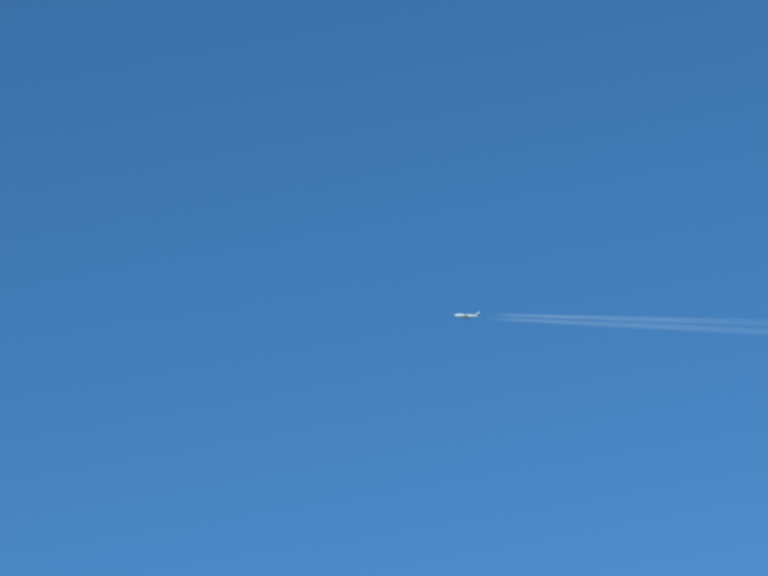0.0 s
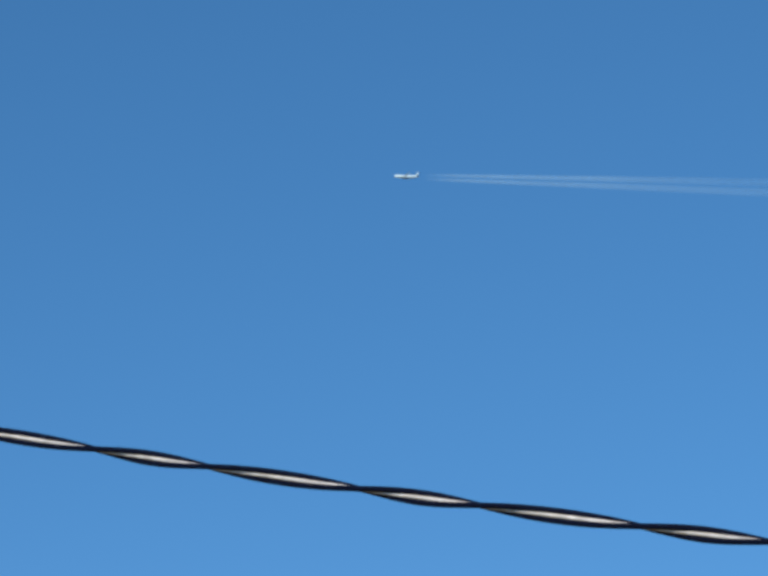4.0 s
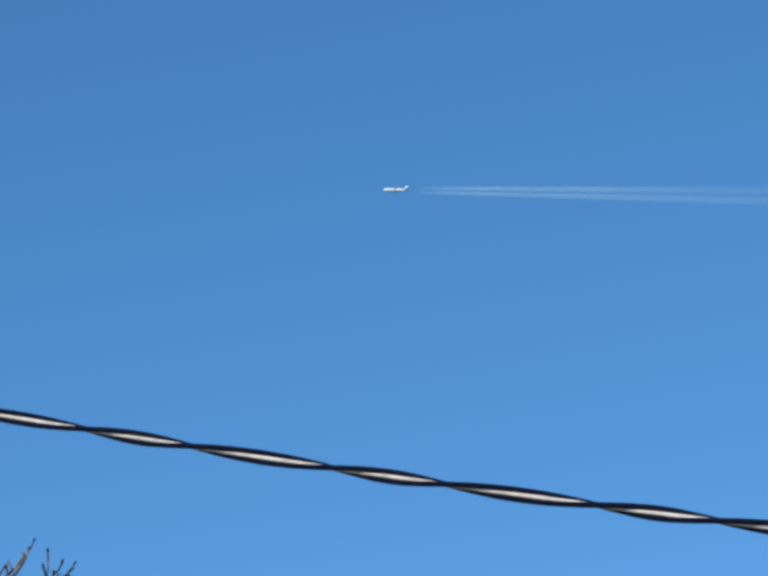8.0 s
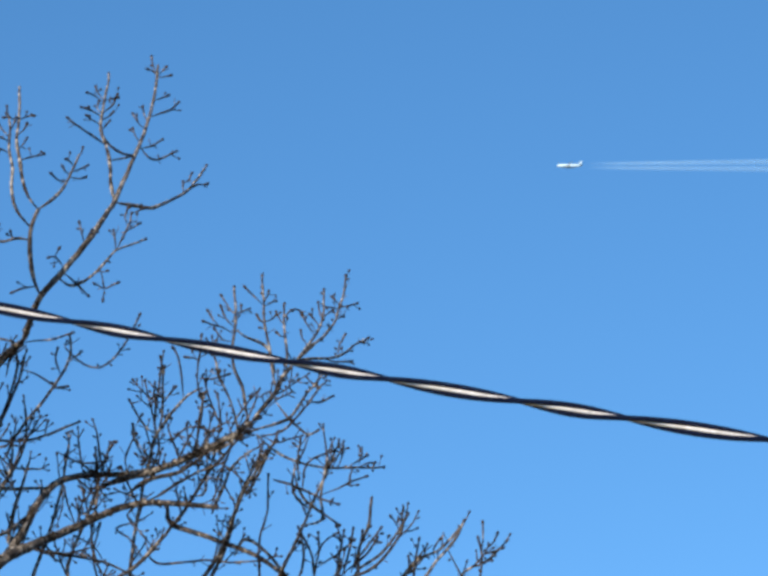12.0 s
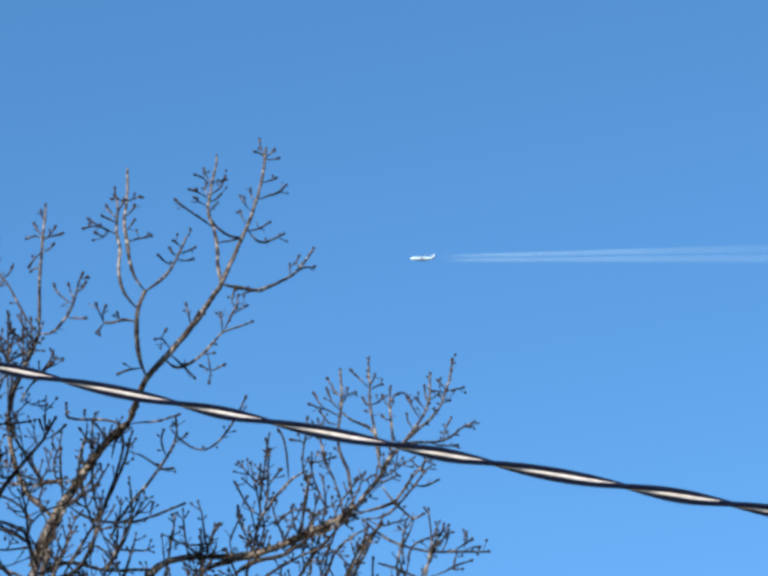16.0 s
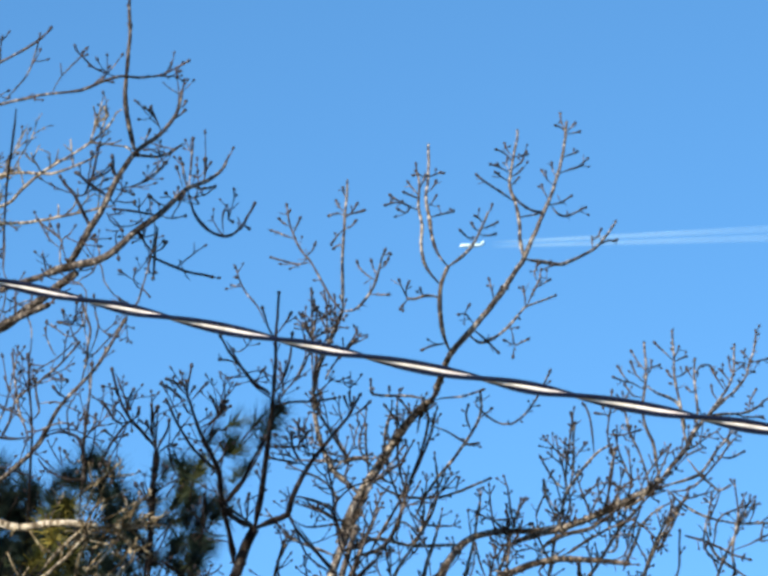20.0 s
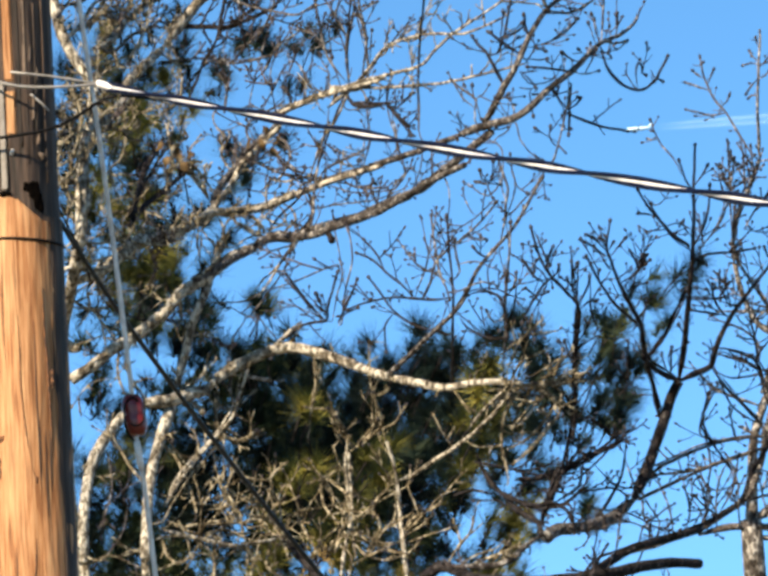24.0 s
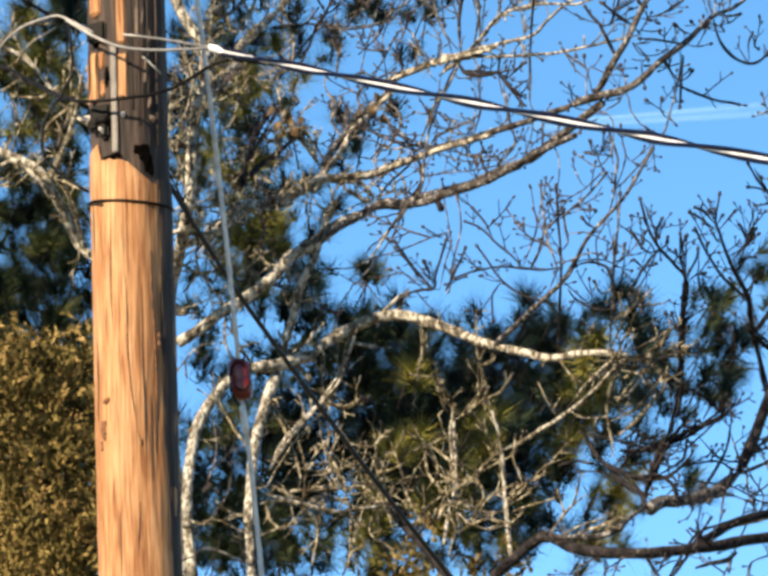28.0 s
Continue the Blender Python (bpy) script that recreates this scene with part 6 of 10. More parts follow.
limb(old_tree, bark_pale, 23.50, "1.441,7.947 1.435,7.954 1.430,8.112 1.424,8.231 1.419,8.350 1.410,8.460 1.387,8.554", 0.0117, 0.0070, 0.60)
limb(old_tree, bark_pale, 23.50, "1.177,8.020 1.199,8.119 1.229,8.236 1.239,8.355 1.237,8.435 1.236,8.519", 0.0103, 0.0061, 0.60)
limb(old_tree, bark_pale, 23.50, "1.238,8.522 1.198,8.579 1.181,8.672 1.167,8.700", 0.0065, 0.0048, 0.04)
limb(old_tree, bark_pale, 23.50, "1.249,8.538 1.228,8.611 1.200,8.659", 0.0061, 0.0048, 0.04)
limb(old_tree, bark_pale, 23.50, "1.281,8.545 1.276,8.553 1.316,8.592 1.356,8.647", 0.0065, 0.0048, 0.04)
limb(old_tree, bark_pale, 23.50, "1.244,8.522 1.295,8.553 1.353,8.599 1.375,8.631 1.357,8.711 1.346,8.756", 0.0070, 0.0048, 0.04)
limb(old_tree, bark_pale, 23.50, "1.353,8.599 1.421,8.629 1.474,8.700", 0.0061, 0.0048, 0.04)
limb(old_tree, bark_pale, 23.50, "1.426,8.191 1.462,8.230 1.511,8.258 1.559,8.277", 0.0078, 0.0052, 0.60)
limb(old_tree, bark_pale, 23.50, "1.427,8.394 1.489,8.418 1.568,8.466 1.646,8.513 1.726,8.571 1.806,8.639 1.856,8.698", 0.0103, 0.0065, 0.60)
limb(old_tree, bark_pale, 23.50, "1.421,8.360 1.352,8.342 1.321,8.293", 0.0070, 0.0052, 0.50)
limb(old_tree, bark_pale, 23.50, "0.480,8.247 0.565,8.215 0.640,8.193 0.716,8.171 0.791,8.157 0.868,8.167 0.937,8.177", 0.0103, 0.0065, 0.60)
limb(old_tree, bark_pale, 23.50, "0.589,8.234 0.596,8.250 0.718,8.250 0.817,8.252", 0.0083, 0.0056, 0.50)
limb(old_tree, bark_pale, 23.50, "0.485,8.241 0.505,8.142 0.549,8.097 0.600,8.127 0.643,8.177", 0.0070, 0.0052, 0.50)
limb(old_tree, bark_pale, 23.50, "0.782,7.902 0.816,7.991 0.838,8.079 0.825,8.133 0.753,8.158", 0.0070, 0.0052, 0.50)
limb(old_tree, bark_pale, 23.50, "0.794,8.248 0.777,8.308 0.741,8.369 0.721,8.453", 0.0070, 0.0052, 0.60)
limb(old_tree, bark_pale, 23.50, "0.777,8.308 0.751,8.388 0.783,8.463", 0.0065, 0.0048, 0.50)
limb(old_tree, bark_pale, 23.50, "0.676,8.375 0.714,8.419 0.740,8.452", 0.0065, 0.0048, 0.50)
limb(old_tree, bark_pale, 23.50, "0.663,8.311 0.730,8.314 0.797,8.337 0.836,8.356", 0.0065, 0.0048, 0.50)
limb(old_tree, bark_pale, 23.50, "0.507,8.332 0.571,8.429 0.690,8.569 0.790,8.682 0.815,8.750", 0.0089, 0.0056, 0.04)
limb(old_tree, bark_pale, 23.50, "0.727,8.632 0.768,8.591 0.829,8.581 0.887,8.616", 0.0061, 0.0048, 0.04)
limb(old_tree, bark_pale, 23.50, "0.944,8.175 0.958,8.283 0.941,8.343 0.914,8.384", 0.0070, 0.0052, 0.50)
limb(old_tree, bark_pale, 23.50, "0.817,8.252 0.832,8.228 0.880,8.236 0.911,8.213", 0.0061, 0.0048, 0.50)
limb(old_tree, bark_pale, 23.50, "0.872,8.167 0.880,8.246 0.864,8.326 0.885,8.385", 0.0065, 0.0048, 0.50)
limb(old_tree, bark_pale, 23.50, "0.640,8.177 0.676,8.143 0.693,8.073 0.672,7.995", 0.0065, 0.0048, 0.50)
limb(old_tree, bark_pale, 23.50, "1.118,8.239 1.169,8.317 1.143,8.398 1.111,8.438", 0.0065, 0.0048, 0.50)
limb(old_tree, bark_pale, 23.50, "1.201,8.158 1.152,8.120 1.115,8.141", 0.0065, 0.0048, 0.50)
limb(old_tree, bark_pale, 23.50, "1.230,8.157 1.284,8.096 1.342,8.115 1.418,8.103", 0.0065, 0.0048, 0.60)
limb(old_tree, bark_pale, 23.50, "1.591,8.035 1.607,8.068 1.648,8.126 1.688,8.164 1.710,8.223", 0.0065, 0.0048, 0.60)
limb(old_tree, bark_pale, 23.50, "1.702,8.034 1.702,8.045 1.799,8.082 1.857,8.100", 0.0065, 0.0048, 0.60)
limb(old_tree, bark_pale, 23.50, "1.857,8.498 1.935,8.536 2.016,8.613 2.057,8.672", 0.0070, 0.0052, 0.60)
limb(old_tree, bark_pale, 23.50, "1.885,8.732 1.896,8.717 1.854,8.638 1.838,8.518 1.849,8.418", 0.0070, 0.0052, 0.60)
limb(maple, bark_grey, 25.00, "3.307,9.423 3.278,9.546 3.287,9.643 3.312,9.713", 0.0066, 0.0049, 0.45)
limb(maple, bark_shoot, 25.00, "3.357,9.553 3.331,9.654 3.343,9.756", 0.0057, 0.0043, 0.45)
limb(maple, bark_shoot, 25.00, "3.417,9.611 3.441,9.698 3.503,9.796", 0.0057, 0.0043, 0.45)
limb(maple, bark_umber, 24.90, "3.348,9.349 3.403,9.461 3.440,9.569 3.456,9.655 3.433,9.724", 0.0066, 0.0049, 0.30)
limb(maple, bark_shoot, 25.00, "3.476,9.648 3.546,9.623 3.611,9.575", 0.0053, 0.0043, 0.30)
limb(maple, bark_umber, 24.90, "3.117,9.214 3.045,9.208 2.984,9.246 2.903,9.272", 0.0073, 0.0053, 0.30)
limb(maple, bark_umber, 24.90, "3.014,9.203 3.052,9.300 3.009,9.370 2.908,9.421", 0.0069, 0.0049, 0.30)
limb(maple, bark_umber, 24.90, "3.173,9.044 3.249,9.182 3.315,9.289 3.351,9.375", 0.0078, 0.0053, 0.30)
limb(maple, bark_umber, 24.90, "3.019,9.033 3.094,9.161 3.152,9.236", 0.0078, 0.0057, 0.30)
limb(maple, bark_shoot, 25.00, "3.364,9.277 3.428,9.213 3.535,9.202", 0.0060, 0.0045, 0.40)
limb(maple, bark_umber, 24.90, "3.338,9.076 3.424,9.182 3.476,9.311 3.477,9.440", 0.0069, 0.0049, 0.40)
limb(maple, bark_grey, 25.00, "2.900,9.502 3.003,9.496 3.085,9.492 3.173,9.505", 0.0085, 0.0060, 0.20)
limb(maple, bark_shoot, 25.00, "2.964,9.560 3.045,9.530 3.127,9.503", 0.0060, 0.0045, 0.40)
limb(maple, bark_shoot, 25.00, "3.142,9.320 3.103,9.406 3.123,9.503 3.088,9.578", 0.0060, 0.0045, 0.40)
limb(maple, bark_shoot, 25.00, "3.249,9.449 3.189,9.503 3.171,9.578 3.199,9.665", 0.0060, 0.0045, 0.40)
limb(maple, bark_shoot, 25.00, "3.107,9.191 3.178,9.170 3.238,9.117", 0.0057, 0.0045, 0.40)
limb(maple, bark_shoot, 25.00, "3.262,9.213 3.345,9.224 3.395,9.170", 0.0057, 0.0045, 0.40)
limb(maple, bark_shoot, 25.00, "3.735,9.117 3.719,9.235 3.712,9.325", 0.0057, 0.0043, 0.30)
limb(maple, bark_shoot, 25.00, "3.824,9.160 3.802,9.256 3.790,9.368", 0.0057, 0.0043, 0.30)
limb(maple, bark_shoot, 25.00, "4.008,9.188 4.054,9.300 4.038,9.408 4.066,9.559 4.083,9.679", 0.0060, 0.0043, 0.30)
limb(maple, bark_shoot, 25.00, "4.177,9.231 4.224,9.365 4.251,9.495 4.237,9.551", 0.0060, 0.0043, 0.30)
limb(maple, bark_grey, 25.00, "4.261,9.257 4.387,9.343 4.376,9.473 4.324,9.615 4.305,9.734", 0.0060, 0.0043, 0.30)
limb(maple, bark_shoot, 25.00, "4.097,9.310 4.184,9.386 4.271,9.365", 0.0057, 0.0043, 0.40)
limb(maple, bark_shoot, 25.00, "4.392,9.354 4.479,9.430 4.569,9.550", 0.0057, 0.0043, 0.40)
limb(maple, bark_shoot, 25.00, "4.475,9.339 4.581,9.365 4.692,9.474 4.764,9.566", 0.0057, 0.0043, 0.30)
limb(maple, bark_grey, 25.00, "4.410,9.074 4.478,9.192 4.541,9.311", 0.0080, 0.0057, 0.30)
limb(maple, bark_shoot, 25.00, "4.647,9.084 4.683,9.225 4.808,9.279", 0.0057, 0.0043, 0.30)
limb(maple, bark_umber, 24.90, "4.008,9.044 4.157,9.136 4.274,9.187", 0.0078, 0.0062, 0.40)
limb(maple, bark_shoot, 25.00, "3.694,9.256 3.758,9.187 3.800,9.102", 0.0057, 0.0043, 0.40)
limb(maple, bark_shoot, 25.00, "3.616,9.278 3.718,9.230 3.802,9.235", 0.0057, 0.0043, 0.40)
limb(maple, bark_shoot, 25.00, "4.281,9.235 4.363,9.192 4.422,9.117", 0.0057, 0.0043, 0.40)
limb(maple, bark_shoot, 25.00, "4.154,9.192 4.126,9.278 4.099,9.364", 0.0057, 0.0043, 0.40)
limb(maple, bark_shoot, 25.00, "4.390,9.322 4.436,9.408 4.472,9.495", 0.0057, 0.0043, 0.40)
limb(maple, bark_shoot, 25.00, "3.923,9.160 3.906,9.235 3.930,9.310", 0.0057, 0.0043, 0.40)
limb(maple, bark_shoot, 25.00, "4.091,9.192 4.157,9.257 4.221,9.278", 0.0057, 0.0043, 0.40)
limb(old_tree, bark_pale, 24.20, "0.171,8.964 0.115,9.007 0.135,9.130 0.152,9.295 0.183,9.439 0.212,9.563 0.238,9.709 0.249,9.835 0.258,9.961 0.277,10.087 0.308,10.192 0.321,10.276 0.305,10.358 0.277,10.406 0.239,10.472 0.202,10.559 0.177,10.667 0.161,10.775 0.157,10.948 0.160,11.165", 0.0254, 0.0231, 1.45)
limb(old_tree, bark_pale, 24.10, "0.619,10.462 0.567,10.411 0.504,10.350 0.458,10.298 0.439,10.231 0.387,10.178 0.325,10.130", 0.0182, 0.0230, 1.45)
limb(old_tree, bark_pale, 24.10, "0.619,10.462 0.673,10.535 0.736,10.607 0.779,10.659 0.841,10.693 0.923,10.728 1.026,10.778 1.169,10.826", 0.0243, 0.0207, 0.50)
limb(old_tree, bark_pale, 24.00, "0.327,10.412 0.399,10.455 0.452,10.528 0.503,10.568 0.576,10.629 0.637,10.648 0.741,10.663", 0.0157, 0.0118, 1.45)
limb(old_tree, bark_pale, 24.00, "0.266,10.518 0.281,10.503 0.354,10.574 0.432,10.539 0.479,10.601 0.498,10.686 0.523,10.792", 0.0134, 0.0098, 1.45)
limb(old_tree, bark_pale, 24.00, "0.253,10.622 0.256,10.610 0.308,10.672 0.361,10.756", 0.0098, 0.0066, 1.45)
limb(old_tree, bark_pale, 24.00, "0.210,10.463 0.272,10.524 0.325,10.607 0.387,10.648 0.420,10.710", 0.0098, 0.0066, 1.45)
limb(old_tree, bark_ash, 24.00, "0.347,10.415 0.417,10.412 0.479,10.473 0.550,10.492 0.612,10.553", 0.0098, 0.0066, 0.80)
limb(old_tree, bark_ash, 24.00, "0.185,10.553 0.173,10.550 0.216,10.612 0.286,10.630 0.339,10.692 0.392,10.776", 0.0098, 0.0066, 0.80)
limb(old_tree, bark_pale, 24.00, "0.551,10.513 0.535,10.599 0.578,10.683 0.562,10.769", 0.0084, 0.0058, 1.45)
limb(old_tree, bark_pale, 24.00, "0.505,10.516 0.515,10.519 0.521,10.461 0.490,10.409 0.469,10.372", 0.0066, 0.0058, 1.45)
limb(old_tree, bark_dark, 24.30, "0.595,10.640 0.679,10.620 0.799,10.608 0.901,10.606 0.962,10.630 1.016,10.649 1.087,10.685", 0.0113, 0.0080, 0.20)
limb(old_tree, bark_dark, 24.30, "0.591,10.455 0.651,10.459 0.722,10.467", 0.0113, 0.0080, 0.20)
limb(old_tree, bark_dark, 24.00, "0.705,10.185 0.748,10.289 0.773,10.355 0.827,10.438 0.865,10.607", 0.0066, 0.0049, 0.20)
limb(old_tree, bark_ash, 24.00, "0.750,10.293 0.782,10.344 0.882,10.334 0.982,10.343 1.063,10.365", 0.0058, 0.0045, 0.40)
limb(old_tree, bark_ash, 24.00, "0.839,10.135 0.841,10.120 0.856,10.225 0.821,10.311", 0.0066, 0.0045, 0.60)
limb(old_tree, bark_pale, 24.00, "0.589,10.399 0.605,10.383 0.672,10.317 0.674,10.232 0.659,10.170", 0.0066, 0.0049, 1.45)
limb(old_tree, bark_ash, 24.00, "0.837,10.655 0.954,10.582 1.042,10.557 1.151,10.532 1.233,10.571", 0.0058, 0.0045, 0.80)
limb(old_tree, bark_ash, 24.00, "0.901,10.350 0.904,10.393 0.986,10.432 1.040,10.515 1.076,10.620", 0.0058, 0.0045, 0.80)
limb(old_tree, bark_ash, 24.00, "0.936,10.222 1.020,10.303 1.064,10.386 1.147,10.447", 0.0058, 0.0045, 0.80)
limb(old_tree, bark_pale, 24.10, "0.198,9.444 0.248,9.471 0.289,9.494 0.339,9.513 0.381,9.565 0.432,9.605 0.483,9.632 0.532,9.621 0.612,9.645 0.683,9.678 0.734,9.707 0.775,9.737", 0.0207, 0.0230, 1.45)
limb(old_tree, bark_pale, 24.10, "0.775,9.737 0.814,9.725 0.914,9.735 0.994,9.749 1.055,9.775 1.116,9.802", 0.0194, 0.0159, 0.40)
limb(old_tree, bark_ash, 24.10, "1.116,9.802 1.198,9.828 1.299,9.862 1.400,9.889 1.522,9.927 1.624,9.954 1.669,9.973 1.787,10.011", 0.0169, 0.0117, 0.10)
limb(old_tree, bark_ash, 24.00, "0.776,9.707 0.778,9.740 0.807,9.806 0.859,9.867 0.901,9.917 0.943,9.968 1.022,10.024", 0.0157, 0.0134, 0.50)
limb(old_tree, bark_pale, 24.00, "0.770,9.741 0.737,9.792 0.703,9.842 0.662,9.900", 0.0079, 0.0058, 1.45)
limb(old_tree, bark_pale, 24.00, "0.785,9.765 0.767,9.808 0.739,9.851 0.710,9.898", 0.0079, 0.0058, 1.45)
limb(old_tree, bark_pale, 24.00, "0.783,9.692 0.812,9.634 0.805,9.566", 0.0084, 0.0062, 0.50)
limb(old_tree, bark_pale, 24.00, "0.850,9.683 0.864,9.647 0.907,9.624 0.941,9.592 0.958,9.628 0.929,9.676", 0.0098, 0.0066, 0.50)
limb(old_tree, bark_pale, 24.00, "0.889,9.699 0.890,9.688 0.948,9.654 0.975,9.611", 0.0084, 0.0062, 0.40)
limb(old_tree, bark_pale, 24.00, "0.631,9.998 0.617,9.898 0.593,9.773", 0.0114, 0.0079, 1.45)
limb(old_tree, bark_dark, 24.00, "0.526,9.960 0.500,9.892 0.481,9.820 0.448,9.696", 0.0134, 0.0098, 0.10)
limb(old_tree, bark_dark, 24.00, "0.677,9.878 0.578,9.795 0.496,9.725 0.438,9.665", 0.0079, 0.0062, 0.10)
limb(old_tree, bark_dark, 24.00, "0.604,9.748 0.614,9.699 0.610,9.626", 0.0098, 0.0066, 0.10)
limb(old_tree, bark_ash, 24.00, "0.901,9.917 0.979,9.893 1.037,9.859 1.116,9.839", 0.0079, 0.0058, 0.70)
limb(old_tree, bark_ash, 24.00, "0.943,9.968 0.928,10.053 0.969,10.094 1.041,10.133", 0.0066, 0.0053, 0.70)
limb(old_tree, bark_ash, 24.00, "1.015,10.018 1.083,9.984 1.100,9.920 1.056,9.838", 0.0066, 0.0053, 0.70)
limb(old_tree, bark_pale, 24.00, "0.859,9.867 0.822,9.931 0.836,10.015 0.809,10.058", 0.0066, 0.0053, 0.70)
limb(old_tree, bark_pale, 24.00, "1.030,9.724 1.067,9.670 1.045,9.629 0.997,9.652", 0.0066, 0.0053, 0.70)
limb(old_tree, bark_pale, 24.00, "1.031,9.734 1.089,9.700 1.106,9.647 1.064,9.607", 0.0066, 0.0053, 0.70)
limb(old_tree, bark_pale, 24.10, "0.947,9.591 0.865,9.545 0.784,9.496 0.702,9.437 0.620,9.388 0.578,9.328 0.517,9.279 0.435,9.214 0.334,9.162 0.273,9.113 0.172,9.048", 0.0255, 0.0230, 0.20)
limb(old_tree, bark_ash, 24.10, "0.947,9.591 1.008,9.618 1.106,9.608 1.187,9.636 1.288,9.663 1.389,9.690 1.471,9.729 1.573,9.767", 0.0243, 0.0207, 0.10)
limb(old_tree, bark_ash, 24.10, "1.573,9.767 1.655,9.816 1.718,9.866 1.802,9.926 1.865,9.976 1.928,10.030", 0.0207, 0.0159, 0.20)
limb(old_tree, bark_dark, 24.00, "1.212,9.601 1.237,9.583 1.247,9.554", 0.0182, 0.0144, 0.00)
limb(old_tree, bark_pale, 24.00, "1.101,9.564 1.042,9.483 0.973,9.378", 0.0053, 0.0045, 0.10)
limb(old_tree, bark_pale, 24.00, "0.583,8.946 0.613,9.047 0.641,9.128 0.663,9.220 0.693,9.291 0.726,9.351 0.749,9.433 0.783,9.515 0.797,9.566", 0.0182, 0.0157, 0.30)
limb(old_tree, bark_pale, 23.90, "0.581,8.915 0.558,8.839 0.523,8.755 0.491,8.655 0.469,8.585 0.455,8.494 0.443,8.394 0.430,8.234", 0.0241, 0.0205, 0.20)
limb(old_tree, bark_pale, 23.80, "0.446,8.833 0.476,8.846 0.534,8.850 0.593,8.863 0.652,8.877 0.707,8.887", 0.0264, 0.0251, 0.10)
limb(old_tree, bark_pale, 23.80, "0.707,8.887 0.752,8.934 0.812,8.976 0.872,9.004 0.932,9.032 0.991,9.046 1.069,9.047 1.146,9.023 1.241,8.988 1.336,8.943 1.432,8.909", 0.0264, 0.0192, 0.10)
limb(old_tree, bark_pale, 23.80, "1.432,8.909 1.547,8.879 1.643,8.855 1.761,8.870 1.859,8.870 1.960,8.854", 0.0192, 0.0131, 0.20)
limb(old_tree, bark_pale, 23.80, "0.446,8.833 0.393,8.807 0.347,8.773 0.285,8.694 0.243,8.616 0.221,8.536 0.204,8.446 0.191,8.337 0.189,8.197", 0.0213, 0.0222, 0.10)
limb(old_tree, bark_pale, 23.80, "0.624,8.866 0.665,8.824 0.691,8.790", 0.0144, 0.0116, 0.00)
limb(old_tree, bark_pale, 23.80, "0.587,8.892 0.654,8.918 0.694,8.951 0.708,8.995", 0.0086, 0.0056, 0.10)
limb(old_tree, bark_pale, 23.80, "0.961,9.035 1.002,9.074 1.053,9.125", 0.0106, 0.0066, 0.20)
limb(old_tree, bark_pale, 23.50, "0.512,8.336 0.571,8.453 0.681,8.568 0.732,8.625 0.794,8.723 0.836,8.801 0.859,8.875", 0.0098, 0.0065, 0.10)
limb(old_tree, bark_pale, 23.50, "0.728,8.790 0.728,8.696 0.742,8.625 0.778,8.592 0.830,8.589 0.877,8.623", 0.0070, 0.0052, 0.04)
limb(old_tree, bark_pale, 23.80, "0.807,8.948 0.888,8.932 0.961,8.917", 0.0097, 0.0071, 0.00)
limb(old_tree, bark_pale, 24.10, "1.444,10.250 1.339,10.237 1.238,10.214 1.136,10.175 1.064,10.146 1.013,10.127", 0.0169, 0.0146, 0.40)
limb(old_tree, bark_ash, 24.00, "1.358,10.215 1.349,10.311 1.361,10.417 1.392,10.533", 0.0079, 0.0053, 0.40)
limb(old_tree, bark_ash, 24.00, "1.361,10.412 1.338,10.477 1.306,10.538", 0.0058, 0.0045, 0.10)
limb(old_tree, bark_ash, 24.00, "1.434,10.214 1.434,10.350 1.421,10.478 1.404,10.543", 0.0062, 0.0045, 0.20)
limb(old_tree, bark_ash, 24.00, "1.411,10.521 1.443,10.550 1.490,10.574", 0.0053, 0.0044, 0.04)
limb(old_tree, bark_ash, 24.00, "1.323,10.197 1.302,10.281 1.263,10.378 1.249,10.485 1.235,10.597", 0.0053, 0.0044, 0.30)
limb(old_tree, bark_ash, 24.00, "1.267,10.367 1.227,10.443 1.148,10.468", 0.0049, 0.0044, 0.50)
limb(old_tree, bark_ash, 24.00, "1.248,10.464 1.293,10.494 1.333,10.567", 0.0049, 0.0044, 0.50)
limb(old_tree, bark_ash, 24.00, "1.213,10.179 1.178,10.275 1.121,10.331 1.023,10.176", 0.0049, 0.0044, 0.50)
limb(old_tree, bark_dark, 24.00, "1.343,10.184 1.366,10.136 1.425,10.121 1.497,10.131 1.531,10.092 1.580,10.043", 0.0122, 0.0062, 0.20)
limb(old_tree, bark_dark, 24.00, "1.501,10.127 1.507,10.167 1.514,10.207", 0.0066, 0.0053, 0.04)
limb(old_tree, bark_dark, 24.00, "1.050,10.107 1.111,10.147 1.109,10.183 1.083,10.216", 0.0079, 0.0058, 0.04)
limb(old_tree, bark_pale, 24.00, "1.198,9.895 1.233,9.988 1.303,10.084 1.344,10.171", 0.0066, 0.0053, 0.30)
limb(old_tree, bark_ash, 24.00, "1.386,9.855 1.421,9.970 1.418,10.107", 0.0049, 0.0044, 0.10)
limb(old_tree, bark_ash, 24.00, "1.523,10.088 1.534,10.007 1.535,9.944", 0.0049, 0.0044, 0.10)
limb(old_tree, bark_dark, 24.00, "1.156,9.787 1.180,9.707 1.165,9.645 1.127,9.605 1.102,9.574", 0.0106, 0.0079, 0.10)
limb(old_tree, bark_pale, 24.00, "1.006,9.829 1.075,9.816 1.155,9.834", 0.0066, 0.0049, 0.60)
limb(old_tree, bark_ash, 24.00, "1.193,9.794 1.236,9.862 1.297,9.891 1.379,9.929", 0.0066, 0.0049, 0.60)
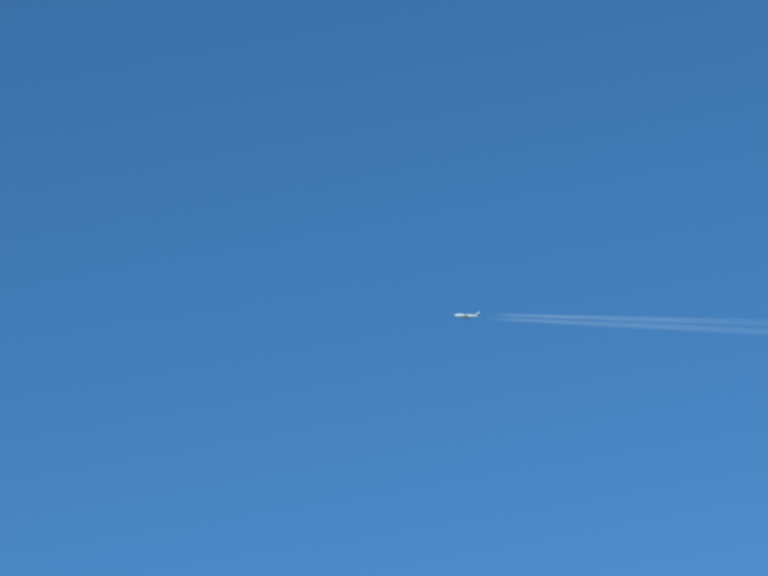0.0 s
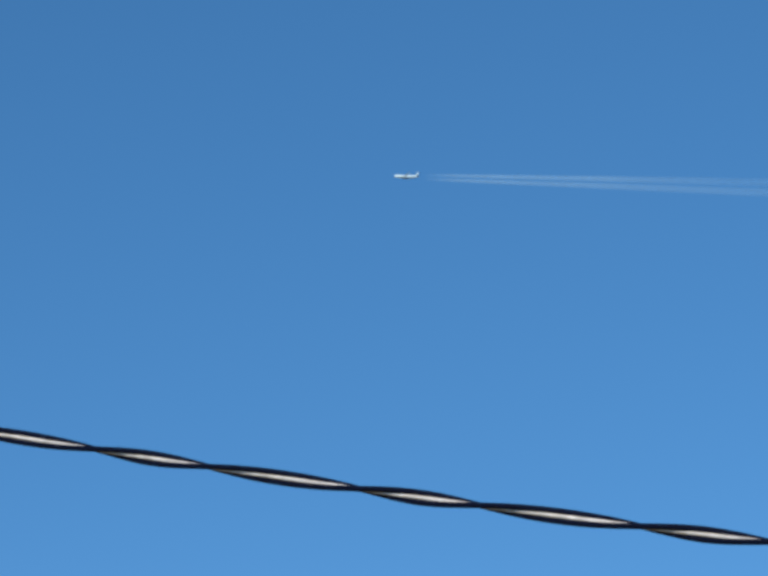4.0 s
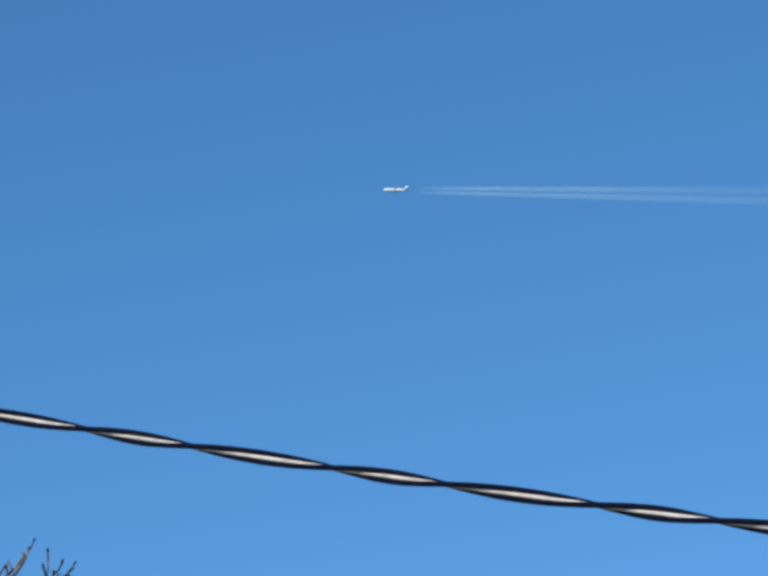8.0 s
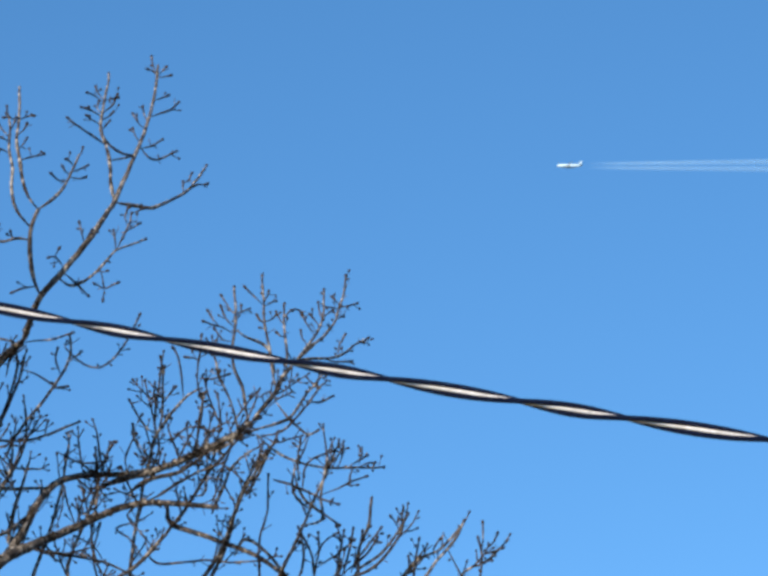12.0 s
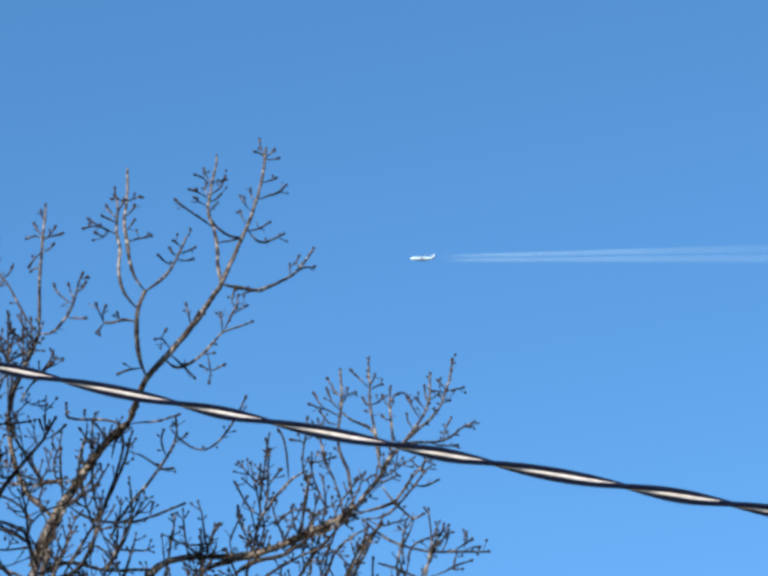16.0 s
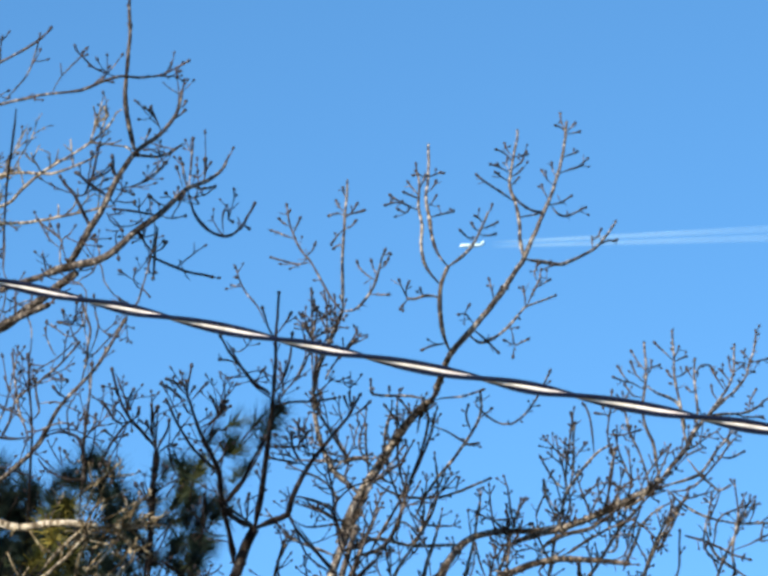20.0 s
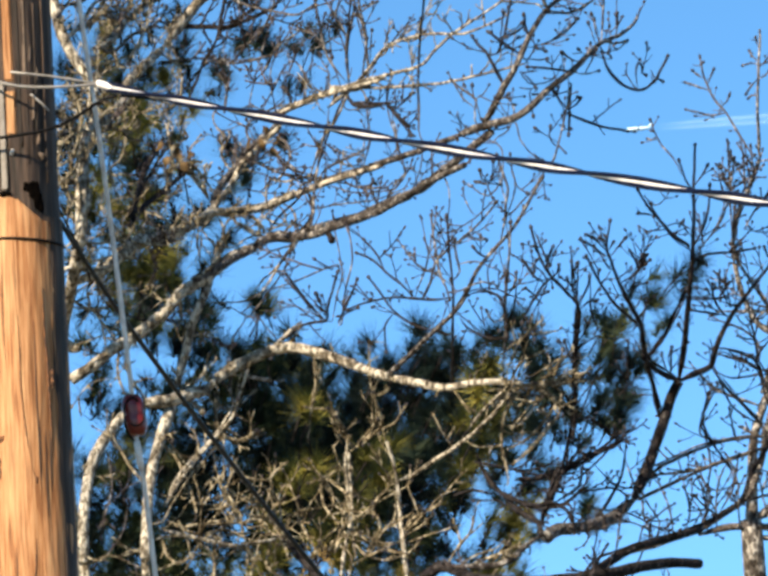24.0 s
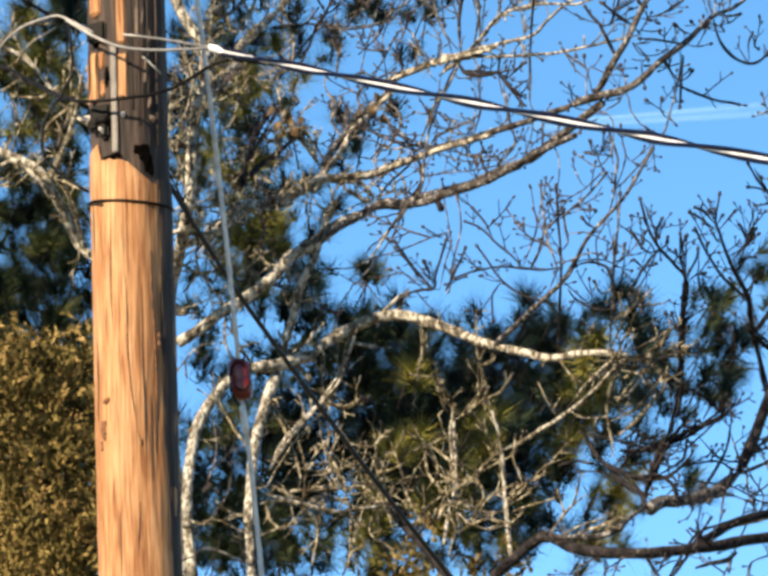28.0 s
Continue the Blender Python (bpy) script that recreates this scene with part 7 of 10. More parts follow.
limb(old_tree, bark_ash, 24.00, "1.294,9.828 1.351,9.783 1.469,9.768", 0.0053, 0.0045, 0.50)
limb(old_tree, bark_ash, 24.00, "1.465,9.695 1.509,9.777 1.572,9.837", 0.0053, 0.0045, 0.50)
limb(old_tree, bark_pale, 24.00, "0.200,9.229 0.262,9.309 0.255,9.392 0.307,9.452", 0.0066, 0.0049, 0.70)
limb(old_tree, bark_pale, 24.00, "0.154,9.562 0.215,9.601 0.293,9.587 0.392,9.594", 0.0066, 0.0049, 1.45)
limb(old_tree, bark_pale, 24.00, "0.239,9.725 0.184,9.811 0.157,9.896 0.171,10.000", 0.0066, 0.0049, 1.45)
limb(old_tree, bark_pale, 24.00, "0.298,9.391 0.285,9.391 0.362,9.367 0.422,9.385", 0.0066, 0.0049, 0.70)
limb(old_tree, bark_pale, 24.00, "0.147,9.397 0.204,9.342 0.272,9.309 0.311,9.315", 0.0066, 0.0049, 0.70)
limb(old_tree, bark_ash, 24.00, "0.153,10.043 0.234,10.082 0.312,10.057 0.393,10.075 0.450,10.031", 0.0079, 0.0053, 0.70)
limb(old_tree, bark_pale, 24.00, "0.411,10.032 0.367,9.929 0.382,9.824", 0.0066, 0.0049, 1.45)
limb(old_tree, bark_pale, 24.00, "0.433,9.178 0.389,9.077 0.425,8.993 0.461,8.930", 0.0066, 0.0049, 0.50)
limb(old_tree, bark_pale, 24.00, "0.367,9.148 0.372,9.139 0.358,9.037 0.384,8.954", 0.0066, 0.0049, 0.50)
limb(old_tree, bark_pale, 23.90, "0.506,8.701 0.528,8.694 0.574,8.641 0.618,8.528 0.642,8.426", 0.0079, 0.0053, 0.30)
limb(old_tree, bark_pale, 23.90, "0.462,8.514 0.389,8.619 0.344,8.702", 0.0079, 0.0053, 0.30)
limb(old_tree, bark_pale, 23.60, "0.646,8.399 0.707,8.466 0.743,8.425 0.779,8.364", 0.0073, 0.0052, 0.60)
limb(old_tree, bark_pale, 23.60, "0.795,8.493 0.841,8.461 0.917,8.447 0.957,8.485", 0.0073, 0.0052, 0.60)
limb(old_tree, bark_pale, 23.60, "0.719,8.316 0.780,8.393 0.837,8.381 0.892,8.329", 0.0073, 0.0052, 0.70)
limb(old_tree, bark_pale, 23.60, "0.915,8.407 0.935,8.347 0.945,8.247 0.979,8.154", 0.0073, 0.0052, 0.70)
limb(old_tree, bark_pale, 23.60, "0.545,8.284 0.639,8.240 0.735,8.256 0.829,8.212", 0.0073, 0.0052, 0.70)
limb(old_tree, bark_pale, 23.60, "1.025,8.303 1.059,8.222 1.093,8.149", 0.0073, 0.0052, 0.70)
limb(old_tree, bark_pale, 23.60, "1.129,8.458 1.184,8.416 1.230,8.374", 0.0078, 0.0056, 0.50)
limb(old_tree, bark_pale, 23.60, "1.144,8.432 1.127,8.418 1.132,8.338 1.177,8.276", 0.0078, 0.0056, 0.50)
limb(old_tree, bark_pale, 23.60, "1.245,8.114 1.237,8.254 1.232,8.374 1.227,8.494 1.243,8.583", 0.0097, 0.0065, 0.50)
limb(old_tree, bark_pale, 23.60, "1.284,8.140 1.347,8.229 1.331,8.290", 0.0073, 0.0052, 0.60)
limb(old_tree, bark_pale, 23.60, "1.421,8.186 1.482,8.243 1.523,8.281", 0.0073, 0.0052, 0.60)
limb(old_tree, bark_pale, 23.60, "1.164,8.153 1.170,8.146 1.194,8.236 1.253,8.273", 0.0073, 0.0052, 0.60)
limb(old_tree, bark_pale, 23.70, "1.826,8.739 1.907,8.797 2.005,8.817 2.122,8.818", 0.0113, 0.0073, 0.50)
limb(old_tree, bark_pale, 23.70, "1.948,8.825 2.042,8.781 2.097,8.728", 0.0103, 0.0067, 0.50)
limb(old_tree, bark_pale, 23.70, "1.727,8.653 1.786,8.721 1.868,8.798", 0.0097, 0.0067, 0.30)
limb(old_tree, bark_pale, 23.70, "2.023,8.781 1.979,8.712 1.937,8.664", 0.0086, 0.0056, 0.40)
limb(old_tree, bark_pale, 23.70, "2.036,8.677 2.054,8.665 2.001,8.600 1.929,8.523", 0.0086, 0.0056, 0.30)
limb(old_tree, bark_pale, 23.70, "1.900,8.837 1.953,8.916 2.034,8.954", 0.0073, 0.0052, 0.50)
limb(maple, bark_umber, 24.90, "2.362,8.416 2.425,8.445 2.549,8.475 2.653,8.504 2.736,8.528 2.842,8.587 2.949,8.662 3.016,8.799 3.067,8.987 3.131,9.177", 0.0160, 0.0136, 0.00)
limb(maple, bark_umber, 24.90, "2.734,8.505 2.837,8.528 2.939,8.532 3.037,8.523 3.182,8.506", 0.0160, 0.0160, 0.00)
limb(maple, bark_shoot, 24.90, "2.632,8.499 2.624,8.615 2.596,8.711", 0.0053, 0.0045, 0.30)
limb(maple, bark_shoot, 24.90, "2.549,8.482 2.516,8.588 2.515,8.715", 0.0053, 0.0045, 0.30)
limb(maple, bark_shoot, 24.90, "2.736,8.526 2.784,8.640 2.760,8.725", 0.0053, 0.0045, 0.30)
limb(maple, bark_shoot, 24.90, "2.821,8.585 2.787,8.682 2.807,8.808 2.803,8.893", 0.0053, 0.0045, 0.30)
limb(maple, bark_shoot, 24.90, "2.385,8.455 2.413,8.572 2.448,8.633", 0.0053, 0.0045, 0.30)
limb(maple, bark_shoot, 24.90, "2.821,8.585 2.891,8.698 2.919,8.803", 0.0053, 0.0045, 0.30)
limb(old_tree, bark_pale, 24.10, "0.895,10.724 0.753,10.695 0.612,10.664 0.507,10.603 0.441,10.551 0.348,10.458", 0.0086, 0.0066, 1.45)
limb(old_tree, bark_ash, 24.30, "0.592,10.463 0.784,10.469 0.963,10.455 1.131,10.489", 0.0053, 0.0029, 0.30)
limb(old_tree, bark_dark, 24.40, "1.028,10.688 0.949,10.656 0.806,10.641 0.626,10.649", 0.0047, 0.0041, 0.30)
limb(old_tree, bark_dark, 24.30, "0.674,10.303 0.729,10.382 0.797,10.468 0.839,10.555 0.879,10.704", 0.0041, 0.0029, 0.30)
limb(old_tree, bark_pale, 24.00, "0.668,10.206 0.654,10.209 0.665,10.330 0.649,10.398", 0.0040, 0.0029, 1.45)
limb(old_tree, bark_ash, 24.00, "0.839,10.135 0.872,10.295 0.852,10.390 0.882,10.483", 0.0035, 0.0029, 0.40)
limb(old_tree, bark_ash, 24.00, "1.076,10.556 1.032,10.450 1.002,10.357 0.972,10.264 0.940,10.131", 0.0035, 0.0029, 0.40)
limb(old_tree, bark_ash, 24.00, "1.053,10.113 1.034,10.234 1.051,10.328 1.106,10.406 1.159,10.458", 0.0035, 0.0029, 0.40)
limb(old_tree, bark_ash, 24.00, "1.092,10.138 1.084,10.219 1.127,10.311 1.169,10.404 1.248,10.455 1.300,10.480", 0.0035, 0.0029, 0.40)
limb(old_tree, bark_ash, 24.00, "1.240,10.180 1.245,10.158 1.276,10.265 1.254,10.319", 0.0035, 0.0029, 0.40)
limb(old_tree, bark_ash, 24.00, "1.178,10.157 1.181,10.148 1.174,10.255 1.188,10.282", 0.0035, 0.0029, 0.40)
limb(old_tree, bark_ash, 24.00, "0.783,9.750 0.851,9.854 0.919,9.944 1.011,10.021 1.064,10.085", 0.0084, 0.0066, 0.50)
limb(old_tree, bark_dark, 24.20, "0.460,9.792 0.515,9.910 0.597,10.041", 0.0066, 0.0052, 0.30)
limb(old_tree, bark_dark, 24.20, "0.462,9.796 0.472,9.791 0.656,9.931 0.709,9.982", 0.0047, 0.0035, 0.30)
limb(old_tree, bark_pale, 23.90, "0.621,9.935 0.598,9.830 0.580,9.711", 0.0052, 0.0040, 1.45)
limb(old_tree, bark_pale, 23.90, "0.780,9.716 0.746,9.784 0.674,9.866", 0.0046, 0.0034, 1.45)
limb(old_tree, bark_pale, 23.90, "0.696,9.799 0.772,9.809 0.844,9.753", 0.0040, 0.0029, 1.45)
limb(old_tree, bark_ash, 23.90, "1.173,9.806 1.111,9.822 1.051,9.877", 0.0040, 0.0029, 0.30)
limb(old_tree, bark_ash, 23.90, "1.263,10.082 1.246,9.989 1.216,9.910 1.173,9.806 1.181,9.726", 0.0046, 0.0034, 0.30)
limb(old_tree, bark_pale, 24.00, "0.368,10.625 0.404,10.570 0.453,10.541", 0.0052, 0.0040, 1.45)
limb(old_tree, bark_pale, 24.00, "0.540,10.497 0.556,10.577 0.597,10.630", 0.0052, 0.0040, 1.45)
limb(old_tree, bark_pale, 24.00, "0.484,10.398 0.497,10.390 0.520,10.471 0.492,10.553 0.430,10.596", 0.0052, 0.0040, 1.45)
limb(old_tree, bark_pale, 24.00, "0.304,10.291 0.393,10.327 0.432,10.339", 0.0040, 0.0029, 1.45)
limb(old_tree, bark_pale, 24.00, "0.469,10.372 0.446,10.379 0.369,10.355 0.294,10.372", 0.0040, 0.0029, 1.45)
limb(old_tree, bark_pale, 24.00, "0.215,10.604 0.255,10.657 0.333,10.695 0.408,10.678 0.499,10.715", 0.0052, 0.0040, 1.45)
limb(old_tree, bark_pale, 24.00, "0.371,10.742 0.385,10.733 0.395,10.651 0.341,10.572 0.312,10.506", 0.0052, 0.0040, 1.45)
limb(old_tree, bark_pale, 24.00, "0.451,10.204 0.388,10.193 0.273,10.158 0.195,10.094 0.166,10.015", 0.0052, 0.0040, 1.45)
limb(old_tree, bark_pale, 24.00, "0.451,10.197 0.374,10.154 0.333,10.089", 0.0066, 0.0052, 1.45)
limb(old_tree, bark_pale, 24.00, "0.160,9.856 0.224,9.880 0.240,9.959 0.292,10.010", 0.0052, 0.0040, 1.45)
limb(old_tree, bark_pale, 24.00, "0.334,10.062 0.343,10.021 0.432,10.044 0.483,10.069", 0.0040, 0.0029, 1.45)
limb(old_tree, bark_pale, 24.00, "0.451,10.204 0.540,10.214 0.575,10.146 0.598,10.091", 0.0040, 0.0029, 1.45)
limb(old_tree, bark_dark, 24.00, "0.375,10.194 0.272,10.145 0.207,10.094 0.159,10.149", 0.0040, 0.0029, 0.40)
limb(old_tree, bark_dark, 24.00, "0.579,10.522 0.610,10.643 0.677,10.722", 0.0040, 0.0029, 0.30)
limb(old_tree, bark_ash, 24.00, "0.491,10.653 0.521,10.646 0.574,10.698 0.613,10.724", 0.0040, 0.0029, 1.45)
limb(old_tree, bark_ash, 24.00, "0.902,9.977 0.881,9.959 0.955,9.916 1.044,9.939", 0.0040, 0.0029, 0.40)
limb(old_tree, bark_ash, 24.00, "1.051,9.819 0.952,9.863 0.864,9.853", 0.0040, 0.0029, 0.40)
limb(old_tree, bark_ash, 24.00, "0.806,9.785 0.822,9.775 0.911,9.785 0.998,9.768", 0.0040, 0.0029, 0.40)
limb(old_tree, bark_ash, 24.00, "0.926,9.950 0.919,9.958 0.871,10.013 0.809,10.016", 0.0035, 0.0029, 0.40)
limb(old_tree, bark_ash, 24.00, "0.958,9.983 0.936,10.050 0.887,10.079", 0.0035, 0.0029, 0.40)
limb(old_tree, bark_ash, 24.00, "1.024,10.033 1.059,9.979 1.095,9.950", 0.0035, 0.0029, 0.40)
limb(old_tree, bark_ash, 24.00, "1.346,10.437 1.284,10.413 1.206,10.375", 0.0035, 0.0029, 0.04)
limb(old_tree, bark_ash, 24.00, "1.327,10.506 1.286,10.453 1.293,10.345", 0.0035, 0.0029, 0.04)
limb(old_tree, bark_ash, 24.00, "1.268,10.117 1.296,10.170", 0.0035, 0.0029, 0.04)
limb(old_tree, bark_ash, 24.00, "1.106,10.151 1.090,10.212", 0.0035, 0.0029, 0.04)
limb(old_tree, bark_ash, 24.00, "1.184,10.201 1.181,10.269", 0.0035, 0.0029, 0.04)
limb(old_tree, bark_ash, 24.00, "1.354,10.221 1.295,10.304 1.262,10.400 1.240,10.577", 0.0035, 0.0029, 0.30)
limb(old_tree, bark_ash, 24.00, "1.349,10.235 1.351,10.396 1.386,10.530 1.418,10.692", 0.0035, 0.0029, 0.30)
limb(old_tree, bark_ash, 24.00, "1.390,10.537 1.469,10.574", 0.0035, 0.0029, 0.04)
limb(old_tree, bark_ash, 24.00, "1.426,10.366 1.416,10.421 1.402,10.516", 0.0035, 0.0029, 0.04)
limb(old_tree, bark_dark, 24.00, "1.353,10.423 1.308,10.533", 0.0035, 0.0029, 0.04)
limb(old_tree, bark_ash, 24.00, "1.441,10.298 1.462,10.446", 0.0035, 0.0029, 0.04)
limb(old_tree, bark_ash, 24.00, "1.475,10.335 1.542,10.402 1.596,10.461", 0.0035, 0.0029, 0.20)
limb(old_tree, bark_ash, 24.00, "1.327,10.182 1.336,10.114 1.463,10.123 1.579,10.151", 0.0035, 0.0029, 0.20)
limb(old_tree, bark_dark, 24.00, "1.495,10.135 1.572,10.038", 0.0046, 0.0035, 0.20)
limb(old_tree, bark_ash, 24.00, "1.526,9.893 1.531,9.986 1.506,10.107 1.519,10.228", 0.0035, 0.0029, 0.20)
limb(old_tree, bark_dark, 24.00, "1.339,10.181 1.282,10.063 1.254,9.997 1.195,9.840", 0.0052, 0.0040, 0.30)
limb(old_tree, bark_ash, 24.00, "1.410,10.085 1.396,9.938 1.378,9.845", 0.0035, 0.0029, 0.30)
limb(old_tree, bark_ash, 24.00, "1.392,9.916 1.382,9.918 1.338,9.916 1.301,9.929", 0.0035, 0.0029, 0.20)
limb(old_tree, bark_ash, 24.00, "1.219,9.812 1.268,9.783 1.379,9.752 1.506,9.760", 0.0035, 0.0029, 0.20)
limb(old_tree, bark_ash, 24.00, "1.177,9.696 1.187,9.694 1.289,9.709 1.441,9.723 1.543,9.759", 0.0035, 0.0029, 0.30)
limb(old_tree, bark_ash, 24.00, "1.478,9.721 1.560,9.824 1.538,9.892", 0.0035, 0.0029, 0.30)
limb(old_tree, bark_ash, 24.00, "1.631,9.925 1.635,9.915 1.624,9.848 1.581,9.757", 0.0035, 0.0029, 0.30)
limb(old_tree, bark_ash, 24.00, "1.593,9.743 1.629,9.822 1.714,9.871 1.752,9.870", 0.0035, 0.0029, 0.30)
limb(old_tree, bark_ash, 24.00, "1.636,10.277 1.636,10.142 1.627,10.009 1.638,9.968", 0.0035, 0.0029, 0.20)
limb(old_tree, bark_dark, 24.00, "2.034,10.328 1.973,10.385 1.937,10.420", 0.0035, 0.0029, 0.04)
limb(old_tree, bark_dark, 24.00, "1.974,10.358 1.989,10.438 2.000,10.506", 0.0035, 0.0029, 0.04)
limb(old_tree, bark_dark, 24.00, "1.987,10.398 2.039,10.423 2.073,10.455", 0.0035, 0.0029, 0.04)
limb(old_tree, bark_dark, 24.00, "2.101,10.393 2.085,10.435 2.084,10.489", 0.0035, 0.0029, 0.04)
limb(old_tree, bark_ash, 24.00, "2.137,10.358 2.228,10.388 2.290,10.453 2.280,10.494", 0.0035, 0.0029, 0.20)
limb(old_tree, bark_ash, 24.00, "2.380,10.552 2.286,10.494 2.197,10.491", 0.0035, 0.0029, 0.20)
limb(old_tree, bark_dark, 24.00, "2.065,10.239 2.054,10.247 2.089,10.191 2.152,10.189", 0.0035, 0.0029, 0.20)
limb(old_tree, bark_dark, 24.00, "2.086,10.353 2.124,10.345 2.161,10.330", 0.0035, 0.0029, 0.04)
limb(old_tree, bark_dark, 24.00, "2.083,10.289 2.095,10.299 2.133,10.291 2.165,10.296", 0.0035, 0.0029, 0.04)
limb(old_tree, bark_ash, 24.00, "2.257,10.238 2.319,10.222 2.371,10.234", 0.0035, 0.0029, 0.04)
limb(old_tree, bark_ash, 24.00, "2.231,10.239 2.230,10.280 2.232,10.314", 0.0035, 0.0029, 0.04)
limb(old_tree, bark_ash, 24.00, "2.325,10.303 2.301,10.331", 0.0035, 0.0029, 0.04)
limb(old_tree, bark_ash, 24.00, "2.431,10.366 2.454,10.325 2.494,10.357", 0.0035, 0.0029, 0.04)
limb(old_tree, bark_ash, 24.00, "2.372,10.342 2.346,10.438", 0.0035, 0.0029, 0.04)
limb(old_tree, bark_ash, 24.00, "2.387,10.382 2.362,10.478", 0.0035, 0.0029, 0.04)
limb(old_tree, bark_ash, 24.00, "2.458,10.392 2.464,10.474", 0.0035, 0.0029, 0.04)
limb(old_tree, bark_ash, 24.00, "2.247,10.239 2.247,10.131 2.218,10.025 2.169,9.866 2.135,9.827 2.072,9.737 1.991,9.653", 0.0040, 0.0035, 0.30)
limb(old_tree, bark_ash, 24.00, "2.226,10.065 2.204,10.113 2.187,10.147", 0.0035, 0.0029, 0.04)
limb(old_tree, bark_ash, 24.00, "2.235,10.091 2.261,10.103 2.281,10.123", 0.0035, 0.0029, 0.04)
limb(old_tree, bark_dark, 24.00, "2.202,9.985 2.241,9.990", 0.0035, 0.0029, 0.04)
limb(old_tree, bark_dark, 24.00, "2.193,9.932 2.138,9.968 2.102,9.996", 0.0035, 0.0029, 0.04)
limb(old_tree, bark_dark, 24.00, "2.186,9.922 2.173,9.926 2.156,9.960 2.161,10.000", 0.0035, 0.0029, 0.04)
limb(old_tree, bark_dark, 24.00, "1.871,9.958 1.809,9.974 1.793,10.035", 0.0040, 0.0029, 0.20)
limb(old_tree, bark_ash, 24.00, "1.887,10.016 1.893,9.998 1.857,10.039 1.867,10.133 1.896,10.152", 0.0035, 0.0029, 0.20)
limb(old_tree, bark_ash, 24.00, "1.867,10.093 1.818,10.135 1.779,10.211", 0.0035, 0.0029, 0.20)
limb(old_tree, bark_dark, 24.00, "1.798,10.002 1.836,10.013", 0.0035, 0.0029, 0.04)
limb(old_tree, bark_ash, 24.00, "1.956,10.137 1.970,10.129 1.997,10.148", 0.0035, 0.0029, 0.04)
limb(old_tree, bark_dark, 24.00, "2.113,10.177 2.086,10.151 2.093,10.057", 0.0035, 0.0029, 0.04)
limb(old_tree, bark_ash, 24.00, "1.968,9.688 1.946,9.742 1.957,9.915 1.909,9.957", 0.0035, 0.0029, 0.20)
limb(old_tree, bark_ash, 24.00, "2.004,10.037 2.015,10.033 2.026,10.006 2.035,9.952 2.070,9.897", 0.0035, 0.0029, 0.20)
limb(old_tree, bark_dark, 24.00, "1.844,9.777 1.835,9.780 1.898,9.770 1.916,9.863", 0.0035, 0.0029, 0.04)
limb(old_tree, bark_dark, 24.00, "1.897,9.764 1.863,9.825", 0.0035, 0.0029, 0.04)
limb(old_tree, bark_ash, 24.00, "1.989,9.820 2.010,9.752 2.046,9.724", 0.0035, 0.0029, 0.04)
limb(old_tree, bark_ash, 24.00, "1.704,9.826 1.711,9.818 1.732,9.751 1.727,9.664", 0.0035, 0.0029, 0.20)
limb(old_tree, bark_ash, 24.00, "1.836,9.632 1.815,9.654 1.793,9.715", 0.0035, 0.0029, 0.20)
limb(old_tree, bark_ash, 24.00, "1.921,9.946 1.941,9.969 1.987,9.994 2.018,10.073 2.013,10.100", 0.0035, 0.0029, 0.20)
limb(old_tree, bark_pale, 24.00, "0.775,9.703 0.691,9.653 0.538,9.604 0.411,9.559 0.294,9.452 0.221,9.495 0.145,9.478", 0.0106, 0.0084, 1.45)
limb(old_tree, bark_ash, 23.90, "1.234,9.402 1.246,9.419 1.062,9.348 0.948,9.320 0.884,9.283 0.759,9.282", 0.0040, 0.0029, 0.30)
limb(old_tree, bark_ash, 23.90, "0.881,9.224 0.893,9.217 0.986,9.331 1.067,9.459 1.112,9.589", 0.0040, 0.0029, 0.30)
limb(old_tree, bark_dark, 23.90, "1.221,9.184 1.191,9.192 1.121,9.286 1.051,9.387", 0.0040, 0.0034, 0.04)
limb(old_tree, bark_dark, 23.90, "1.215,9.184 1.115,9.175 1.051,9.132 0.999,9.096", 0.0040, 0.0034, 0.20)
limb(old_tree, bark_dark, 23.90, "1.233,9.414 1.239,9.399 1.167,9.448", 0.0034, 0.0029, 0.04)
limb(old_tree, bark_dark, 23.90, "1.205,9.217 1.171,9.297", 0.0034, 0.0029, 0.04)
limb(old_tree, bark_ash, 23.90, "1.179,9.199 1.094,9.248 1.033,9.270", 0.0034, 0.0029, 0.04)
limb(old_tree, bark_ash, 23.90, "1.221,9.177 1.253,9.307 1.276,9.385 1.255,9.570", 0.0034, 0.0029, 0.30)
limb(old_tree, bark_ash, 23.90, "0.785,9.287 0.845,9.246 0.881,9.224", 0.0034, 0.0029, 0.30)
limb(old_tree, bark_pale, 23.90, "0.292,9.356 0.297,9.373 0.298,9.256 0.317,9.112", 0.0040, 0.0029, 0.20)
limb(old_tree, bark_pale, 23.90, "0.171,9.297 0.188,9.293 0.262,9.277 0.324,9.281 0.363,9.305", 0.0040, 0.0029, 0.20)
limb(old_tree, bark_pale, 23.90, "0.597,9.298 0.562,9.323 0.571,9.375 0.513,9.338 0.449,9.289", 0.0040, 0.0029, 0.20)
limb(old_tree, bark_pale, 23.90, "0.393,9.345 0.390,9.356 0.352,9.345 0.316,9.386", 0.0040, 0.0029, 0.20)
limb(old_tree, bark_dark, 24.30, "0.404,9.380 0.479,9.350 0.554,9.347 0.617,9.331 0.728,9.273 0.801,9.230", 0.0053, 0.0041, 0.30)
